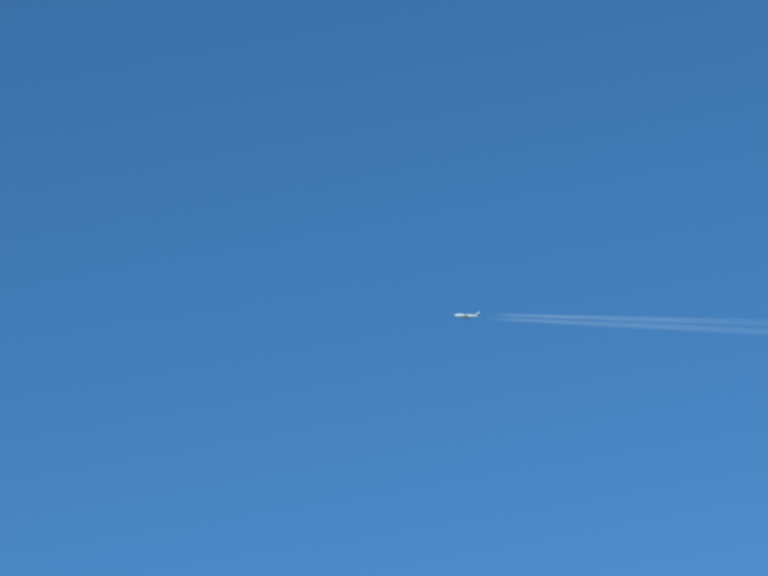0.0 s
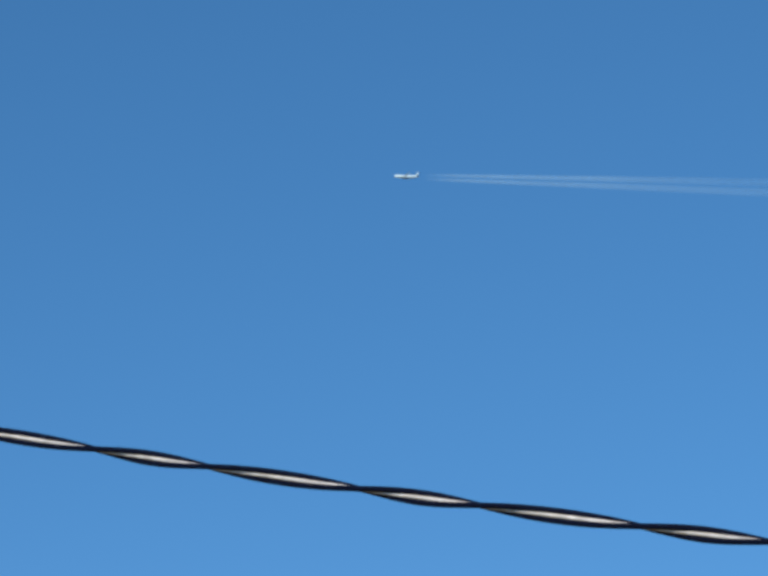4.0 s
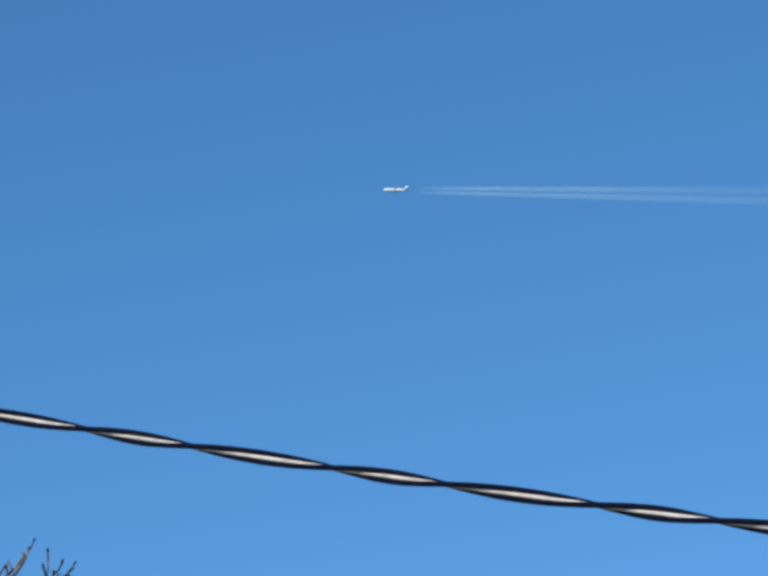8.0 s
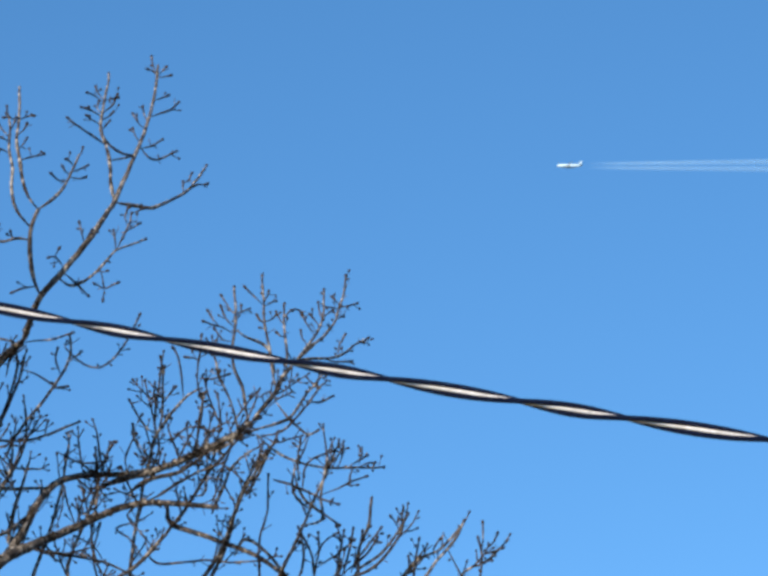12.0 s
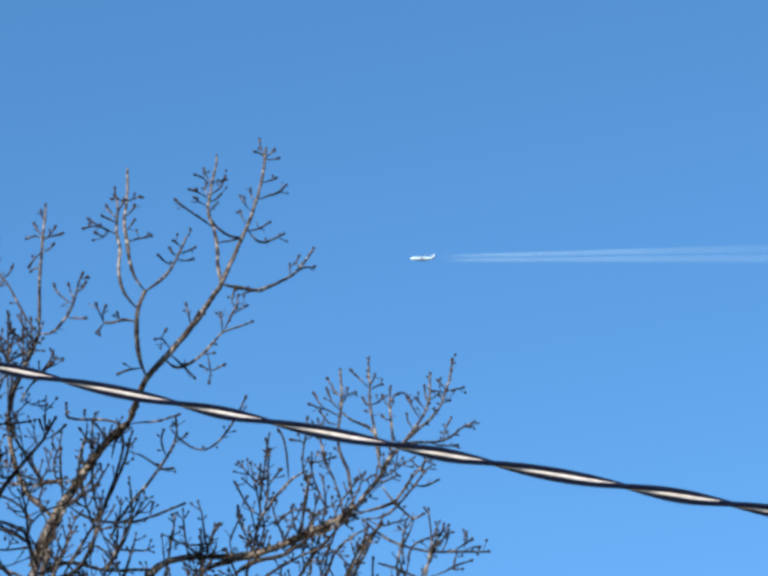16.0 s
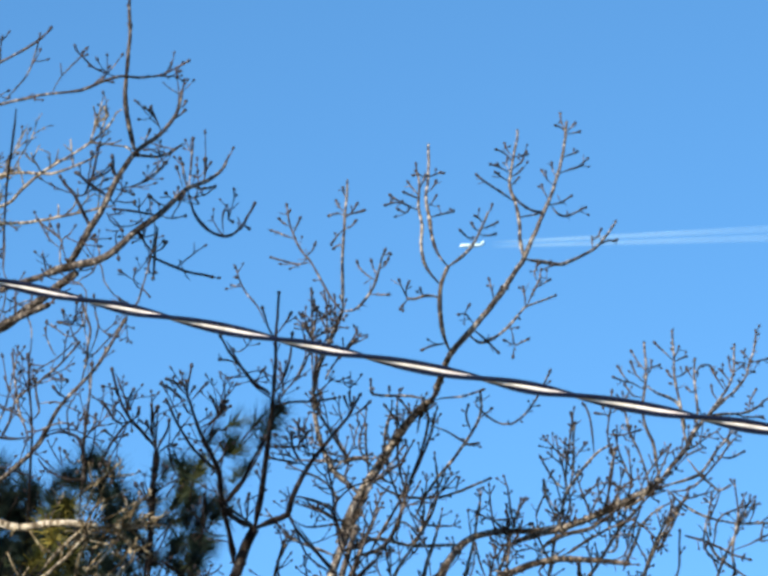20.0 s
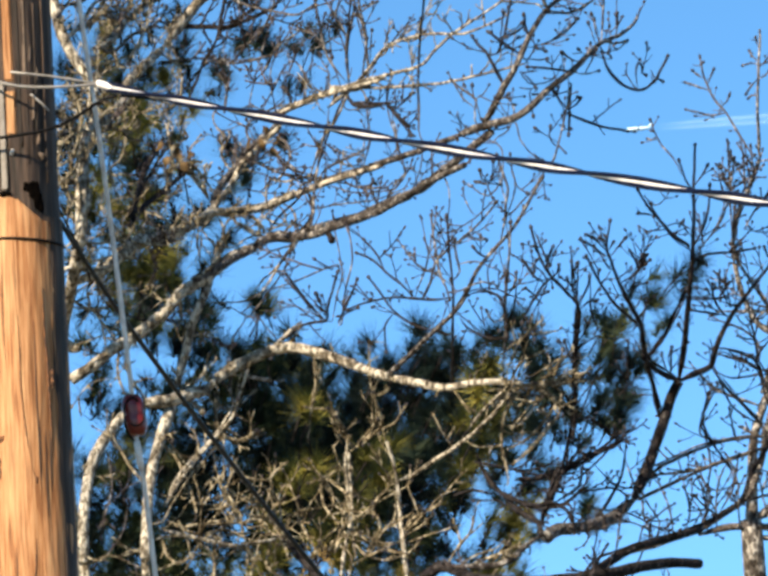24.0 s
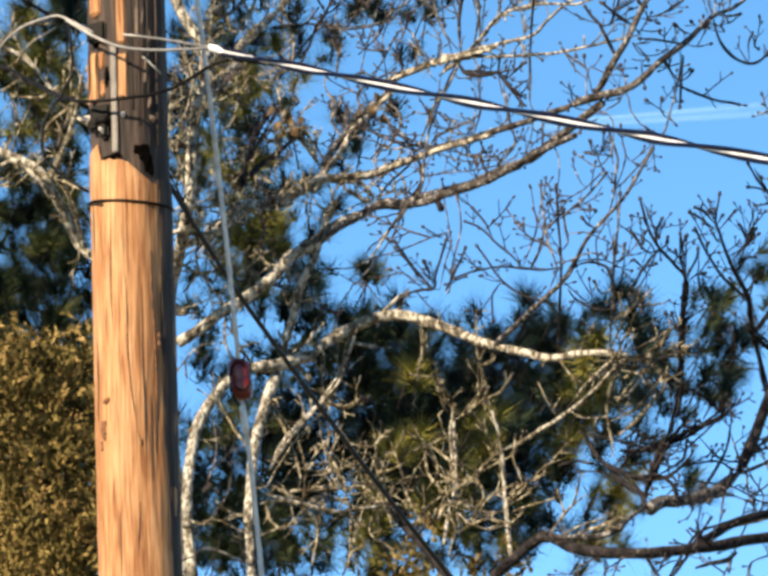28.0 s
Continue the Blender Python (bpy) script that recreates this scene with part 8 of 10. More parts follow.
limb(old_tree, bark_dark, 24.30, "0.555,9.373 0.605,9.345 0.706,9.340", 0.0041, 0.0029, 0.30)
limb(old_tree, bark_pale, 23.90, "0.955,9.560 0.961,9.569 0.897,9.545 0.845,9.508 0.771,9.524 0.724,9.592", 0.0052, 0.0034, 0.30)
limb(old_tree, bark_pale, 23.90, "0.782,9.497 0.836,9.587 0.899,9.598 0.960,9.556", 0.0046, 0.0034, 0.30)
limb(old_tree, bark_pale, 23.90, "0.722,9.390 0.709,9.408 0.707,9.487 0.698,9.567", 0.0040, 0.0029, 0.30)
limb(old_tree, bark_ash, 23.90, "0.519,9.556 0.508,9.509 0.542,9.429 0.482,9.471", 0.0040, 0.0029, 1.45)
limb(old_tree, bark_pale, 23.90, "0.612,8.931 0.607,8.943 0.670,8.967 0.722,9.016", 0.0040, 0.0029, 0.20)
limb(old_tree, bark_pale, 23.90, "0.819,8.973 0.881,8.971 0.967,8.947", 0.0040, 0.0029, 0.20)
limb(old_tree, bark_pale, 23.90, "0.869,8.984 0.840,8.882 0.799,8.806 0.720,8.712", 0.0040, 0.0034, 0.20)
limb(old_tree, bark_pale, 23.90, "0.869,8.725 0.806,8.709 0.747,8.756 0.738,8.821 0.754,8.898", 0.0040, 0.0029, 0.20)
limb(old_tree, bark_pale, 23.90, "1.177,9.045 1.169,9.023 1.146,8.933 1.123,8.843 1.112,8.753", 0.0040, 0.0029, 0.20)
limb(old_tree, bark_pale, 23.90, "1.261,8.687 1.248,8.683 1.212,8.775 1.198,8.853", 0.0040, 0.0029, 0.20)
limb(old_tree, bark_ash, 23.90, "0.881,9.224 0.867,9.192 0.827,9.142 0.812,9.077", 0.0040, 0.0029, 0.30)
limb(old_tree, bark_ash, 23.90, "0.907,9.235 0.930,9.216 0.965,9.162", 0.0040, 0.0029, 0.30)
limb(old_tree, bark_pale, 23.90, "0.481,8.884 0.422,8.951 0.388,9.031 0.349,8.980", 0.0034, 0.0029, 0.30)
limb(old_tree, bark_pale, 23.90, "0.397,9.252 0.345,9.189 0.269,9.153 0.194,9.130", 0.0034, 0.0029, 0.30)
limb(old_tree, bark_pale, 23.90, "0.349,8.980 0.299,8.983 0.236,8.959 0.158,8.859", 0.0034, 0.0029, 0.30)
limb(old_tree, bark_ash, 24.00, "1.949,9.422 1.938,9.424 1.932,9.292 1.921,9.161 1.902,8.953", 0.0035, 0.0029, 0.30)
limb(old_tree, bark_ash, 24.00, "1.957,9.635 1.960,9.476 1.941,9.384", 0.0035, 0.0029, 0.20)
limb(old_tree, bark_dark, 23.90, "1.977,9.350 1.956,9.206 1.920,9.142", 0.0040, 0.0034, 0.20)
limb(old_tree, bark_dark, 23.90, "1.891,9.078 1.818,9.108 1.747,9.176", 0.0034, 0.0029, 0.20)
limb(old_tree, bark_dark, 23.90, "1.753,9.267 1.804,9.291 1.892,9.288 1.940,9.259", 0.0034, 0.0029, 0.20)
limb(old_tree, bark_dark, 23.90, "1.854,9.080 1.832,9.133 1.799,9.200", 0.0034, 0.0029, 0.20)
limb(old_tree, bark_dark, 23.90, "2.011,9.392 2.024,9.400 2.094,9.319 2.022,9.164", 0.0034, 0.0029, 0.20)
limb(old_tree, bark_dark, 23.90, "2.053,9.465 2.010,9.474", 0.0034, 0.0029, 0.04)
limb(old_tree, bark_dark, 23.90, "2.140,9.448 2.098,9.384 2.108,9.344", 0.0040, 0.0034, 0.20)
limb(old_tree, bark_dark, 23.90, "2.203,9.065 2.210,9.274 2.199,9.393", 0.0040, 0.0034, 0.20)
limb(old_tree, bark_dark, 23.90, "2.213,9.222 2.223,9.379", 0.0040, 0.0034, 0.04)
limb(old_tree, bark_dark, 23.90, "2.272,9.318 2.261,9.193 2.281,9.114", 0.0040, 0.0034, 0.20)
limb(old_tree, bark_dark, 23.90, "2.057,9.531 2.102,9.397", 0.0040, 0.0034, 0.04)
limb(old_tree, bark_dark, 23.90, "2.138,9.451 2.111,9.384", 0.0040, 0.0034, 0.04)
limb(old_tree, bark_dark, 23.90, "2.425,9.213 2.451,9.317 2.503,9.400", 0.0040, 0.0034, 0.04)
limb(old_tree, bark_dark, 23.90, "2.391,9.274 2.405,9.279 2.485,9.355 2.515,9.380", 0.0040, 0.0034, 0.04)
limb(old_tree, bark_dark, 23.90, "2.107,9.331 2.057,9.320 2.005,9.401", 0.0040, 0.0034, 0.04)
limb(old_tree, bark_ash, 23.90, "1.867,9.273 1.865,9.263 1.859,9.368 1.887,9.419", 0.0034, 0.0029, 0.20)
limb(old_tree, bark_ash, 23.90, "1.736,9.399 1.812,9.409 1.872,9.381", 0.0034, 0.0029, 0.20)
limb(old_tree, bark_ash, 23.90, "1.941,9.793 1.923,9.788 1.932,9.735 1.878,9.684 1.830,9.712", 0.0034, 0.0029, 0.20)
limb(old_tree, bark_ash, 23.90, "1.934,9.562 1.993,9.706 1.985,9.786", 0.0034, 0.0029, 0.20)
limb(old_tree, bark_ash, 23.90, "1.899,9.660 1.889,9.657 1.823,9.594 1.744,9.544", 0.0034, 0.0029, 0.20)
limb(old_tree, bark_ash, 23.90, "1.807,9.543 1.795,9.555 1.855,9.500 1.817,9.501", 0.0034, 0.0029, 0.20)
limb(old_tree, bark_dark, 23.90, "2.471,8.962 2.513,9.026 2.580,9.101 2.638,9.204", 0.0052, 0.0040, 0.20)
limb(old_tree, bark_dark, 23.90, "2.602,8.872 2.484,8.968 2.465,9.054 2.457,9.120", 0.0052, 0.0040, 0.20)
limb(old_tree, bark_dark, 23.90, "2.468,9.106 2.472,8.949 2.513,8.765", 0.0052, 0.0040, 0.20)
limb(old_tree, bark_dark, 23.90, "2.489,8.845 2.450,8.840 2.401,8.861 2.356,8.928", 0.0040, 0.0029, 0.20)
limb(old_tree, bark_dark, 23.90, "2.567,8.906 2.559,8.972 2.601,9.002", 0.0040, 0.0029, 0.20)
limb(old_tree, bark_ash, 23.90, "2.958,9.125 2.974,9.163 2.907,9.284 2.864,9.378 2.859,9.484 2.905,9.588 2.965,9.718", 0.0065, 0.0052, 0.40)
limb(old_tree, bark_ash, 23.90, "2.730,9.437 2.798,9.513 2.843,9.604 2.879,9.749", 0.0052, 0.0040, 0.40)
limb(old_tree, bark_ash, 23.90, "2.925,9.504 2.904,9.496 2.954,9.573 3.021,9.663", 0.0046, 0.0040, 0.40)
limb(old_tree, bark_ash, 23.90, "2.730,9.437 2.716,9.424 2.785,9.501 2.830,9.605 2.824,9.698", 0.0040, 0.0029, 0.40)
limb(old_tree, bark_ash, 23.90, "2.912,9.258 2.901,9.364", 0.0040, 0.0029, 0.40)
limb(old_tree, bark_ash, 23.90, "2.906,9.271 2.965,9.295 2.957,9.361", 0.0040, 0.0029, 0.40)
limb(old_tree, bark_ash, 23.90, "2.988,9.360 2.933,9.296", 0.0040, 0.0029, 0.40)
limb(old_tree, bark_dark, 23.90, "2.879,9.200 2.888,9.193 2.824,9.170 2.793,9.263", 0.0040, 0.0029, 0.20)
limb(old_tree, bark_dark, 23.90, "2.824,9.170 2.817,9.249", 0.0040, 0.0029, 0.20)
limb(old_tree, bark_dark, 23.90, "2.850,9.179 2.844,9.195 2.861,9.247", 0.0034, 0.0029, 0.04)
limb(old_tree, bark_dark, 23.90, "2.797,9.145 2.736,9.173", 0.0034, 0.0029, 0.20)
limb(old_tree, bark_dark, 23.90, "2.821,9.130 2.697,9.155", 0.0034, 0.0029, 0.20)
limb(old_tree, bark_dark, 23.90, "2.701,9.212 2.789,9.208", 0.0034, 0.0029, 0.20)
limb(old_tree, bark_dark, 23.90, "2.774,9.002 2.859,8.972 2.908,8.957 2.960,8.850", 0.0040, 0.0029, 0.20)
limb(old_tree, bark_dark, 23.90, "2.742,8.912 2.799,8.831 2.856,8.757", 0.0040, 0.0029, 0.20)
limb(old_tree, bark_dark, 23.90, "2.815,8.876 2.927,8.878", 0.0034, 0.0029, 0.20)
limb(old_tree, bark_ash, 23.90, "2.876,9.094 2.841,9.064 2.899,9.009 2.964,9.033", 0.0040, 0.0029, 0.40)
limb(old_tree, bark_ash, 23.90, "2.903,9.219 2.920,9.113 2.955,9.085", 0.0040, 0.0029, 0.40)
limb(old_tree, bark_ash, 23.90, "2.833,9.139 2.846,9.129 2.880,9.089 2.958,9.125", 0.0040, 0.0029, 0.40)
limb(old_tree, bark_dark, 23.90, "2.513,9.664 2.563,9.563 2.619,9.468 2.700,9.405", 0.0040, 0.0034, 0.20)
limb(old_tree, bark_ash, 23.90, "2.512,9.658 2.554,9.616 2.586,9.635", 0.0034, 0.0029, 0.20)
limb(old_tree, bark_dark, 23.90, "2.581,9.530 2.572,9.523 2.623,9.534", 0.0034, 0.0029, 0.20)
limb(old_tree, bark_dark, 23.90, "2.924,9.528 2.913,9.535 2.929,9.494 2.966,9.480", 0.0034, 0.0029, 0.20)
limb(old_tree, bark_pale, 23.80, "1.735,8.859 1.872,8.866 1.983,8.848 2.107,8.856", 0.0040, 0.0034, 0.30)
limb(old_tree, bark_pale, 23.80, "1.842,8.770 1.908,8.839 2.023,8.898 2.126,8.959", 0.0040, 0.0034, 0.30)
limb(old_tree, bark_pale, 23.80, "1.907,8.783 1.940,8.766 2.008,8.847 2.058,8.858 2.129,8.803", 0.0040, 0.0034, 0.30)
limb(old_tree, bark_pale, 23.80, "0.868,8.962 0.836,8.863 0.754,8.686 0.616,8.532 0.507,8.358", 0.0042, 0.0036, 0.20)
limb(old_tree, bark_pale, 23.70, "0.433,8.255 0.455,8.253 0.531,8.270 0.643,8.247 0.776,8.263 0.926,8.259 1.038,8.236", 0.0046, 0.0040, 0.30)
limb(old_tree, bark_pale, 23.70, "0.831,8.242 0.735,8.167 0.641,8.189 0.489,8.135 0.414,8.117", 0.0040, 0.0034, 0.30)
limb(old_tree, bark_pale, 23.70, "0.627,8.409 0.611,8.405 0.704,8.383 0.798,8.360 0.909,8.318 1.002,8.277", 0.0040, 0.0034, 0.30)
limb(old_tree, bark_pale, 23.70, "0.744,8.460 0.798,8.380 0.814,8.282", 0.0040, 0.0034, 0.30)
limb(old_tree, bark_pale, 23.70, "0.928,8.318 0.875,8.417 0.822,8.517", 0.0040, 0.0034, 0.30)
limb(old_tree, bark_pale, 23.70, "0.666,8.364 0.633,8.502 0.561,8.622", 0.0040, 0.0034, 0.30)
limb(old_tree, bark_pale, 23.70, "0.881,8.336 0.891,8.338 0.932,8.435 0.936,8.533", 0.0040, 0.0034, 0.30)
limb(old_tree, bark_pale, 23.70, "0.963,8.239 0.928,8.318 0.969,8.415", 0.0040, 0.0034, 0.30)
limb(old_tree, bark_pale, 23.70, "1.030,8.329 1.042,8.334 1.008,8.453", 0.0040, 0.0034, 0.30)
limb(old_tree, bark_ash, 23.90, "0.292,8.451 0.371,8.528 0.486,8.585", 0.0040, 0.0034, 0.30)
limb(old_tree, bark_ash, 23.90, "0.268,8.235 0.347,8.351 0.368,8.429", 0.0040, 0.0034, 0.30)
limb(old_tree, bark_pale, 23.90, "0.190,8.225 0.172,8.199 0.287,8.254 0.380,8.213", 0.0040, 0.0034, 0.30)
limb(old_tree, bark_ash, 23.90, "0.417,8.172 0.414,8.074 0.340,8.116 0.246,8.138 0.187,8.061", 0.0040, 0.0034, 0.30)
limb(old_tree, bark_ash, 23.90, "0.266,8.687 0.299,8.669 0.314,8.530 0.272,8.393", 0.0040, 0.0034, 0.30)
limb(old_tree, bark_pale, 23.70, "1.254,8.446 1.218,8.506 1.122,8.469", 0.0040, 0.0034, 0.30)
limb(old_tree, bark_pale, 23.70, "1.141,8.449 1.193,8.350 1.306,8.327", 0.0040, 0.0034, 0.30)
limb(old_tree, bark_pale, 23.70, "1.277,8.327 1.286,8.308 1.345,8.365 1.461,8.421", 0.0040, 0.0034, 0.30)
limb(old_tree, bark_pale, 23.70, "1.222,8.114 1.299,8.151 1.379,8.266 1.456,8.303", 0.0040, 0.0034, 0.30)
limb(old_tree, bark_pale, 23.70, "1.071,8.118 1.113,8.215 1.190,8.271", 0.0040, 0.0034, 0.30)
limb(old_tree, bark_pale, 23.70, "0.841,8.242 0.829,8.164 0.814,8.009", 0.0040, 0.0034, 0.30)
limb(old_tree, bark_pale, 23.70, "0.926,8.230 0.925,8.240 0.902,8.123 0.957,8.083", 0.0040, 0.0034, 0.30)
limb(old_tree, bark_dark, 23.60, "0.980,8.219 0.978,8.210 1.031,8.131 1.138,7.992 1.209,7.893 1.315,7.736", 0.0215, 0.0186, 0.20)
limb(old_tree, bark_pale, 23.70, "1.423,8.206 1.481,8.244 1.540,8.281", 0.0040, 0.0034, 0.30)
limb(old_tree, bark_pale, 23.70, "1.432,8.187 1.537,8.223 1.633,8.249", 0.0040, 0.0034, 0.30)
limb(old_tree, bark_pale, 23.70, "1.630,8.077 1.624,8.064 1.664,8.102 1.741,8.139 1.798,8.157", 0.0040, 0.0034, 0.30)
limb(old_tree, bark_pale, 23.70, "1.699,8.043 1.796,8.118 1.836,8.166", 0.0040, 0.0034, 0.30)
limb(old_tree, bark_pale, 23.70, "1.772,8.030 1.774,8.041 1.824,8.098 1.854,8.136", 0.0040, 0.0034, 0.30)
limb(old_tree, bark_pale, 23.70, "1.607,8.104 1.667,8.180 1.726,8.237", 0.0040, 0.0034, 0.30)
limb(old_tree, bark_pale, 23.70, "1.184,8.208 1.160,8.214 1.233,8.153 1.209,8.037", 0.0040, 0.0034, 0.30)
limb(old_tree, bark_pale, 23.70, "1.185,8.389 1.239,8.309 1.316,8.346 1.394,8.423", 0.0040, 0.0034, 0.30)
limb(old_tree, bark_pale, 23.70, "1.240,8.348 1.167,8.409 1.114,8.509", 0.0040, 0.0034, 0.30)
limb(old_tree, bark_pale, 23.70, "1.442,8.206 1.347,8.189 1.273,8.230", 0.0040, 0.0034, 0.30)
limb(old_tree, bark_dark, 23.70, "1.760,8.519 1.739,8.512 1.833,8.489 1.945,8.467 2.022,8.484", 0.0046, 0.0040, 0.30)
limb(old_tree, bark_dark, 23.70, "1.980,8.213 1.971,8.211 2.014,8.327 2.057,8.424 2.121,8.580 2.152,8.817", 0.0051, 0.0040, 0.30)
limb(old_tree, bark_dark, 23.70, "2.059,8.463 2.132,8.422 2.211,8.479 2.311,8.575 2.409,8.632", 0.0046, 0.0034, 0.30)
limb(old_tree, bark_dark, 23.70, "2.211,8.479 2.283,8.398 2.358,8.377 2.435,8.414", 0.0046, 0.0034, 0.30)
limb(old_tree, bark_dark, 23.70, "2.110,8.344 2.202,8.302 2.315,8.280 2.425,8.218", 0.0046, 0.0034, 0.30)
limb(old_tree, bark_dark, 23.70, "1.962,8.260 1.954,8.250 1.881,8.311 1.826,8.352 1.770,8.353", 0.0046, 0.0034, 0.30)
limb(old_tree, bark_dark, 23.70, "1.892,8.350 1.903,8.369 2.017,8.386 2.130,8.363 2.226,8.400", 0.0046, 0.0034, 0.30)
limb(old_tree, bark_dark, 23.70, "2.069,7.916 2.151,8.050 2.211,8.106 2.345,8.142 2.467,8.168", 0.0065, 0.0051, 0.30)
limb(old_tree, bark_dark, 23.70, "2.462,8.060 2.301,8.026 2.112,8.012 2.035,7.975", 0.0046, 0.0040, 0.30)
limb(old_tree, bark_ash, 23.70, "2.425,8.218 2.424,8.198 2.312,8.241 2.197,8.205 2.157,8.166", 0.0040, 0.0034, 0.40)
limb(old_tree, bark_ash, 23.70, "2.377,8.143 2.382,8.121 2.340,8.044 2.276,7.910", 0.0040, 0.0034, 0.40)
limb(old_tree, bark_ash, 23.70, "2.344,8.264 2.352,8.279 2.426,8.237 2.482,8.236", 0.0040, 0.0034, 0.40)
limb(old_tree, bark_ash, 23.70, "2.458,8.059 2.470,8.002 2.392,7.965 2.370,7.907", 0.0040, 0.0034, 0.40)
limb(old_tree, bark_ash, 23.70, "2.129,7.982 2.072,7.974 1.994,7.918", 0.0040, 0.0034, 0.40)
limb(old_tree, bark_ash, 23.70, "1.977,8.017 1.981,8.035 1.885,7.999 1.844,7.922", 0.0040, 0.0034, 0.40)
limb(old_tree, bark_ash, 23.70, "1.830,8.023 1.829,8.010 1.734,7.983 1.693,7.926", 0.0040, 0.0034, 0.40)
limb(old_tree, bark_ash, 24.00, "0.751,10.603 0.848,10.668 0.945,10.717 1.042,10.766 1.171,10.806 1.315,10.837 1.444,10.868 1.511,10.943 1.562,11.028", 0.0127, 0.0084, 0.20)
limb(old_tree, bark_ash, 24.00, "1.443,10.863 1.555,10.865 1.637,10.906 1.752,10.972 1.818,11.023", 0.0066, 0.0052, 0.20)
limb(old_tree, bark_ash, 23.90, "0.844,10.622 0.941,10.671 1.068,10.685 1.194,10.673 1.368,10.670 1.479,10.676 1.638,10.689 1.799,10.728 1.959,10.745 2.024,10.774 2.121,10.806 2.185,10.801 2.297,10.811", 0.0084, 0.0052, 0.10)
limb(old_tree, bark_ash, 23.90, "1.143,10.760 1.135,10.785 1.137,10.861 1.188,10.937", 0.0046, 0.0040, 0.10)
limb(old_tree, bark_ash, 23.90, "1.839,10.736 1.882,10.811 1.949,10.878", 0.0040, 0.0034, 0.10)
limb(old_tree, bark_ash, 23.90, "1.431,10.677 1.458,10.752 1.503,10.870", 0.0040, 0.0034, 0.10)
limb(old_tree, bark_ash, 23.90, "1.639,10.698 1.739,10.814 1.784,10.933", 0.0040, 0.0034, 0.10)
limb(old_tree, bark_dark, 24.10, "0.845,10.502 0.959,10.585 1.057,10.667 1.170,10.699", 0.0066, 0.0052, 0.30)
limb(old_tree, bark_dark, 24.00, "2.114,10.841 2.035,10.872 1.974,10.933", 0.0040, 0.0035, 0.10)
limb(old_tree, bark_pale, 23.90, "0.279,9.395 0.398,9.494 0.516,9.568 0.647,9.603 0.765,9.665 0.869,9.663 0.973,9.670 1.131,9.734 1.262,9.779 1.450,9.829", 0.0189, 0.0111, 0.25)
limb(old_tree, bark_ash, 23.85, "0.684,9.349 0.677,9.361 0.808,9.430 0.913,9.481 0.979,9.523 1.147,9.530 1.278,9.574 1.440,9.624 1.622,9.725 1.794,9.803", 0.0205, 0.0120, 0.20)
limb(old_tree, bark_pale, 23.90, "0.752,9.655 0.847,9.776 0.902,9.870 0.996,9.957 1.063,10.018", 0.0154, 0.0103, 0.30)
limb(old_tree, bark_pale, 23.90, "1.052,10.073 1.198,10.129 1.303,10.155 1.466,10.198", 0.0111, 0.0086, 0.30)
limb(old_tree, bark_dark, 23.95, "0.442,9.680 0.429,9.680 0.471,9.775 0.527,9.897 0.581,9.979", 0.0086, 0.0069, 0.30)
limb(old_tree, bark_dark, 23.95, "0.442,9.680 0.575,9.772 0.668,9.852", 0.0069, 0.0052, 0.30)
limb(old_tree, bark_pale, 23.80, "0.764,9.689 0.690,9.800 0.628,9.870 0.605,9.980", 0.0060, 0.0043, 0.50)
limb(old_tree, bark_pale, 23.80, "0.751,9.703 0.704,9.827 0.665,9.842", 0.0060, 0.0043, 0.50)
limb(old_tree, bark_pale, 23.80, "0.811,9.565 0.782,9.444 0.702,9.365", 0.0051, 0.0043, 0.50)
limb(old_tree, bark_pale, 23.80, "0.953,9.548 0.915,9.590 0.852,9.619", 0.0051, 0.0043, 0.50)
limb(old_tree, bark_pale, 23.80, "0.797,9.511 0.825,9.592 0.864,9.605", 0.0051, 0.0043, 0.50)
limb(old_tree, bark_ash, 23.80, "0.997,9.357 1.092,9.490 1.160,9.570 1.179,9.719 1.225,9.923", 0.0068, 0.0051, 0.30)
limb(old_tree, bark_ash, 23.80, "1.168,9.774 1.117,9.789 1.041,9.859", 0.0051, 0.0043, 0.30)
limb(old_tree, bark_dark, 23.80, "0.964,9.507 1.019,9.587 1.140,9.720 1.041,9.846", 0.0060, 0.0043, 0.30)
limb(old_tree, bark_pale, 23.80, "0.160,9.856 0.175,9.854 0.228,9.921 0.258,10.058 0.235,10.168", 0.0051, 0.0043, 0.80)
limb(old_tree, bark_pale, 23.80, "0.321,9.987 0.267,9.920 0.213,9.826 0.147,9.773", 0.0051, 0.0043, 0.80)
limb(old_tree, bark_pale, 23.80, "0.164,9.923 0.230,9.990 0.347,10.001 0.426,10.040", 0.0051, 0.0043, 0.80)
limb(old_tree, bark_pale, 23.80, "0.630,9.557 0.643,9.529 0.552,9.504 0.449,9.520 0.386,9.576", 0.0060, 0.0043, 0.60)
limb(old_tree, bark_dark, 23.80, "0.278,9.362 0.265,9.363 0.242,9.471 0.193,9.581 0.145,9.691", 0.0060, 0.0043, 0.50)
limb(old_tree, bark_pale, 23.90, "-0.321,9.695 -0.288,9.761 -0.250,9.855 -0.221,9.950 -0.201,10.046 -0.181,10.122", 0.0094, 0.0069, 0.30)
limb(old_tree, bark_pale, 23.90, "-0.307,9.615 -0.318,9.609 -0.344,9.648 -0.370,9.687 -0.432,9.746 -0.468,9.775 -0.522,9.748", 0.0103, 0.0086, 0.30)
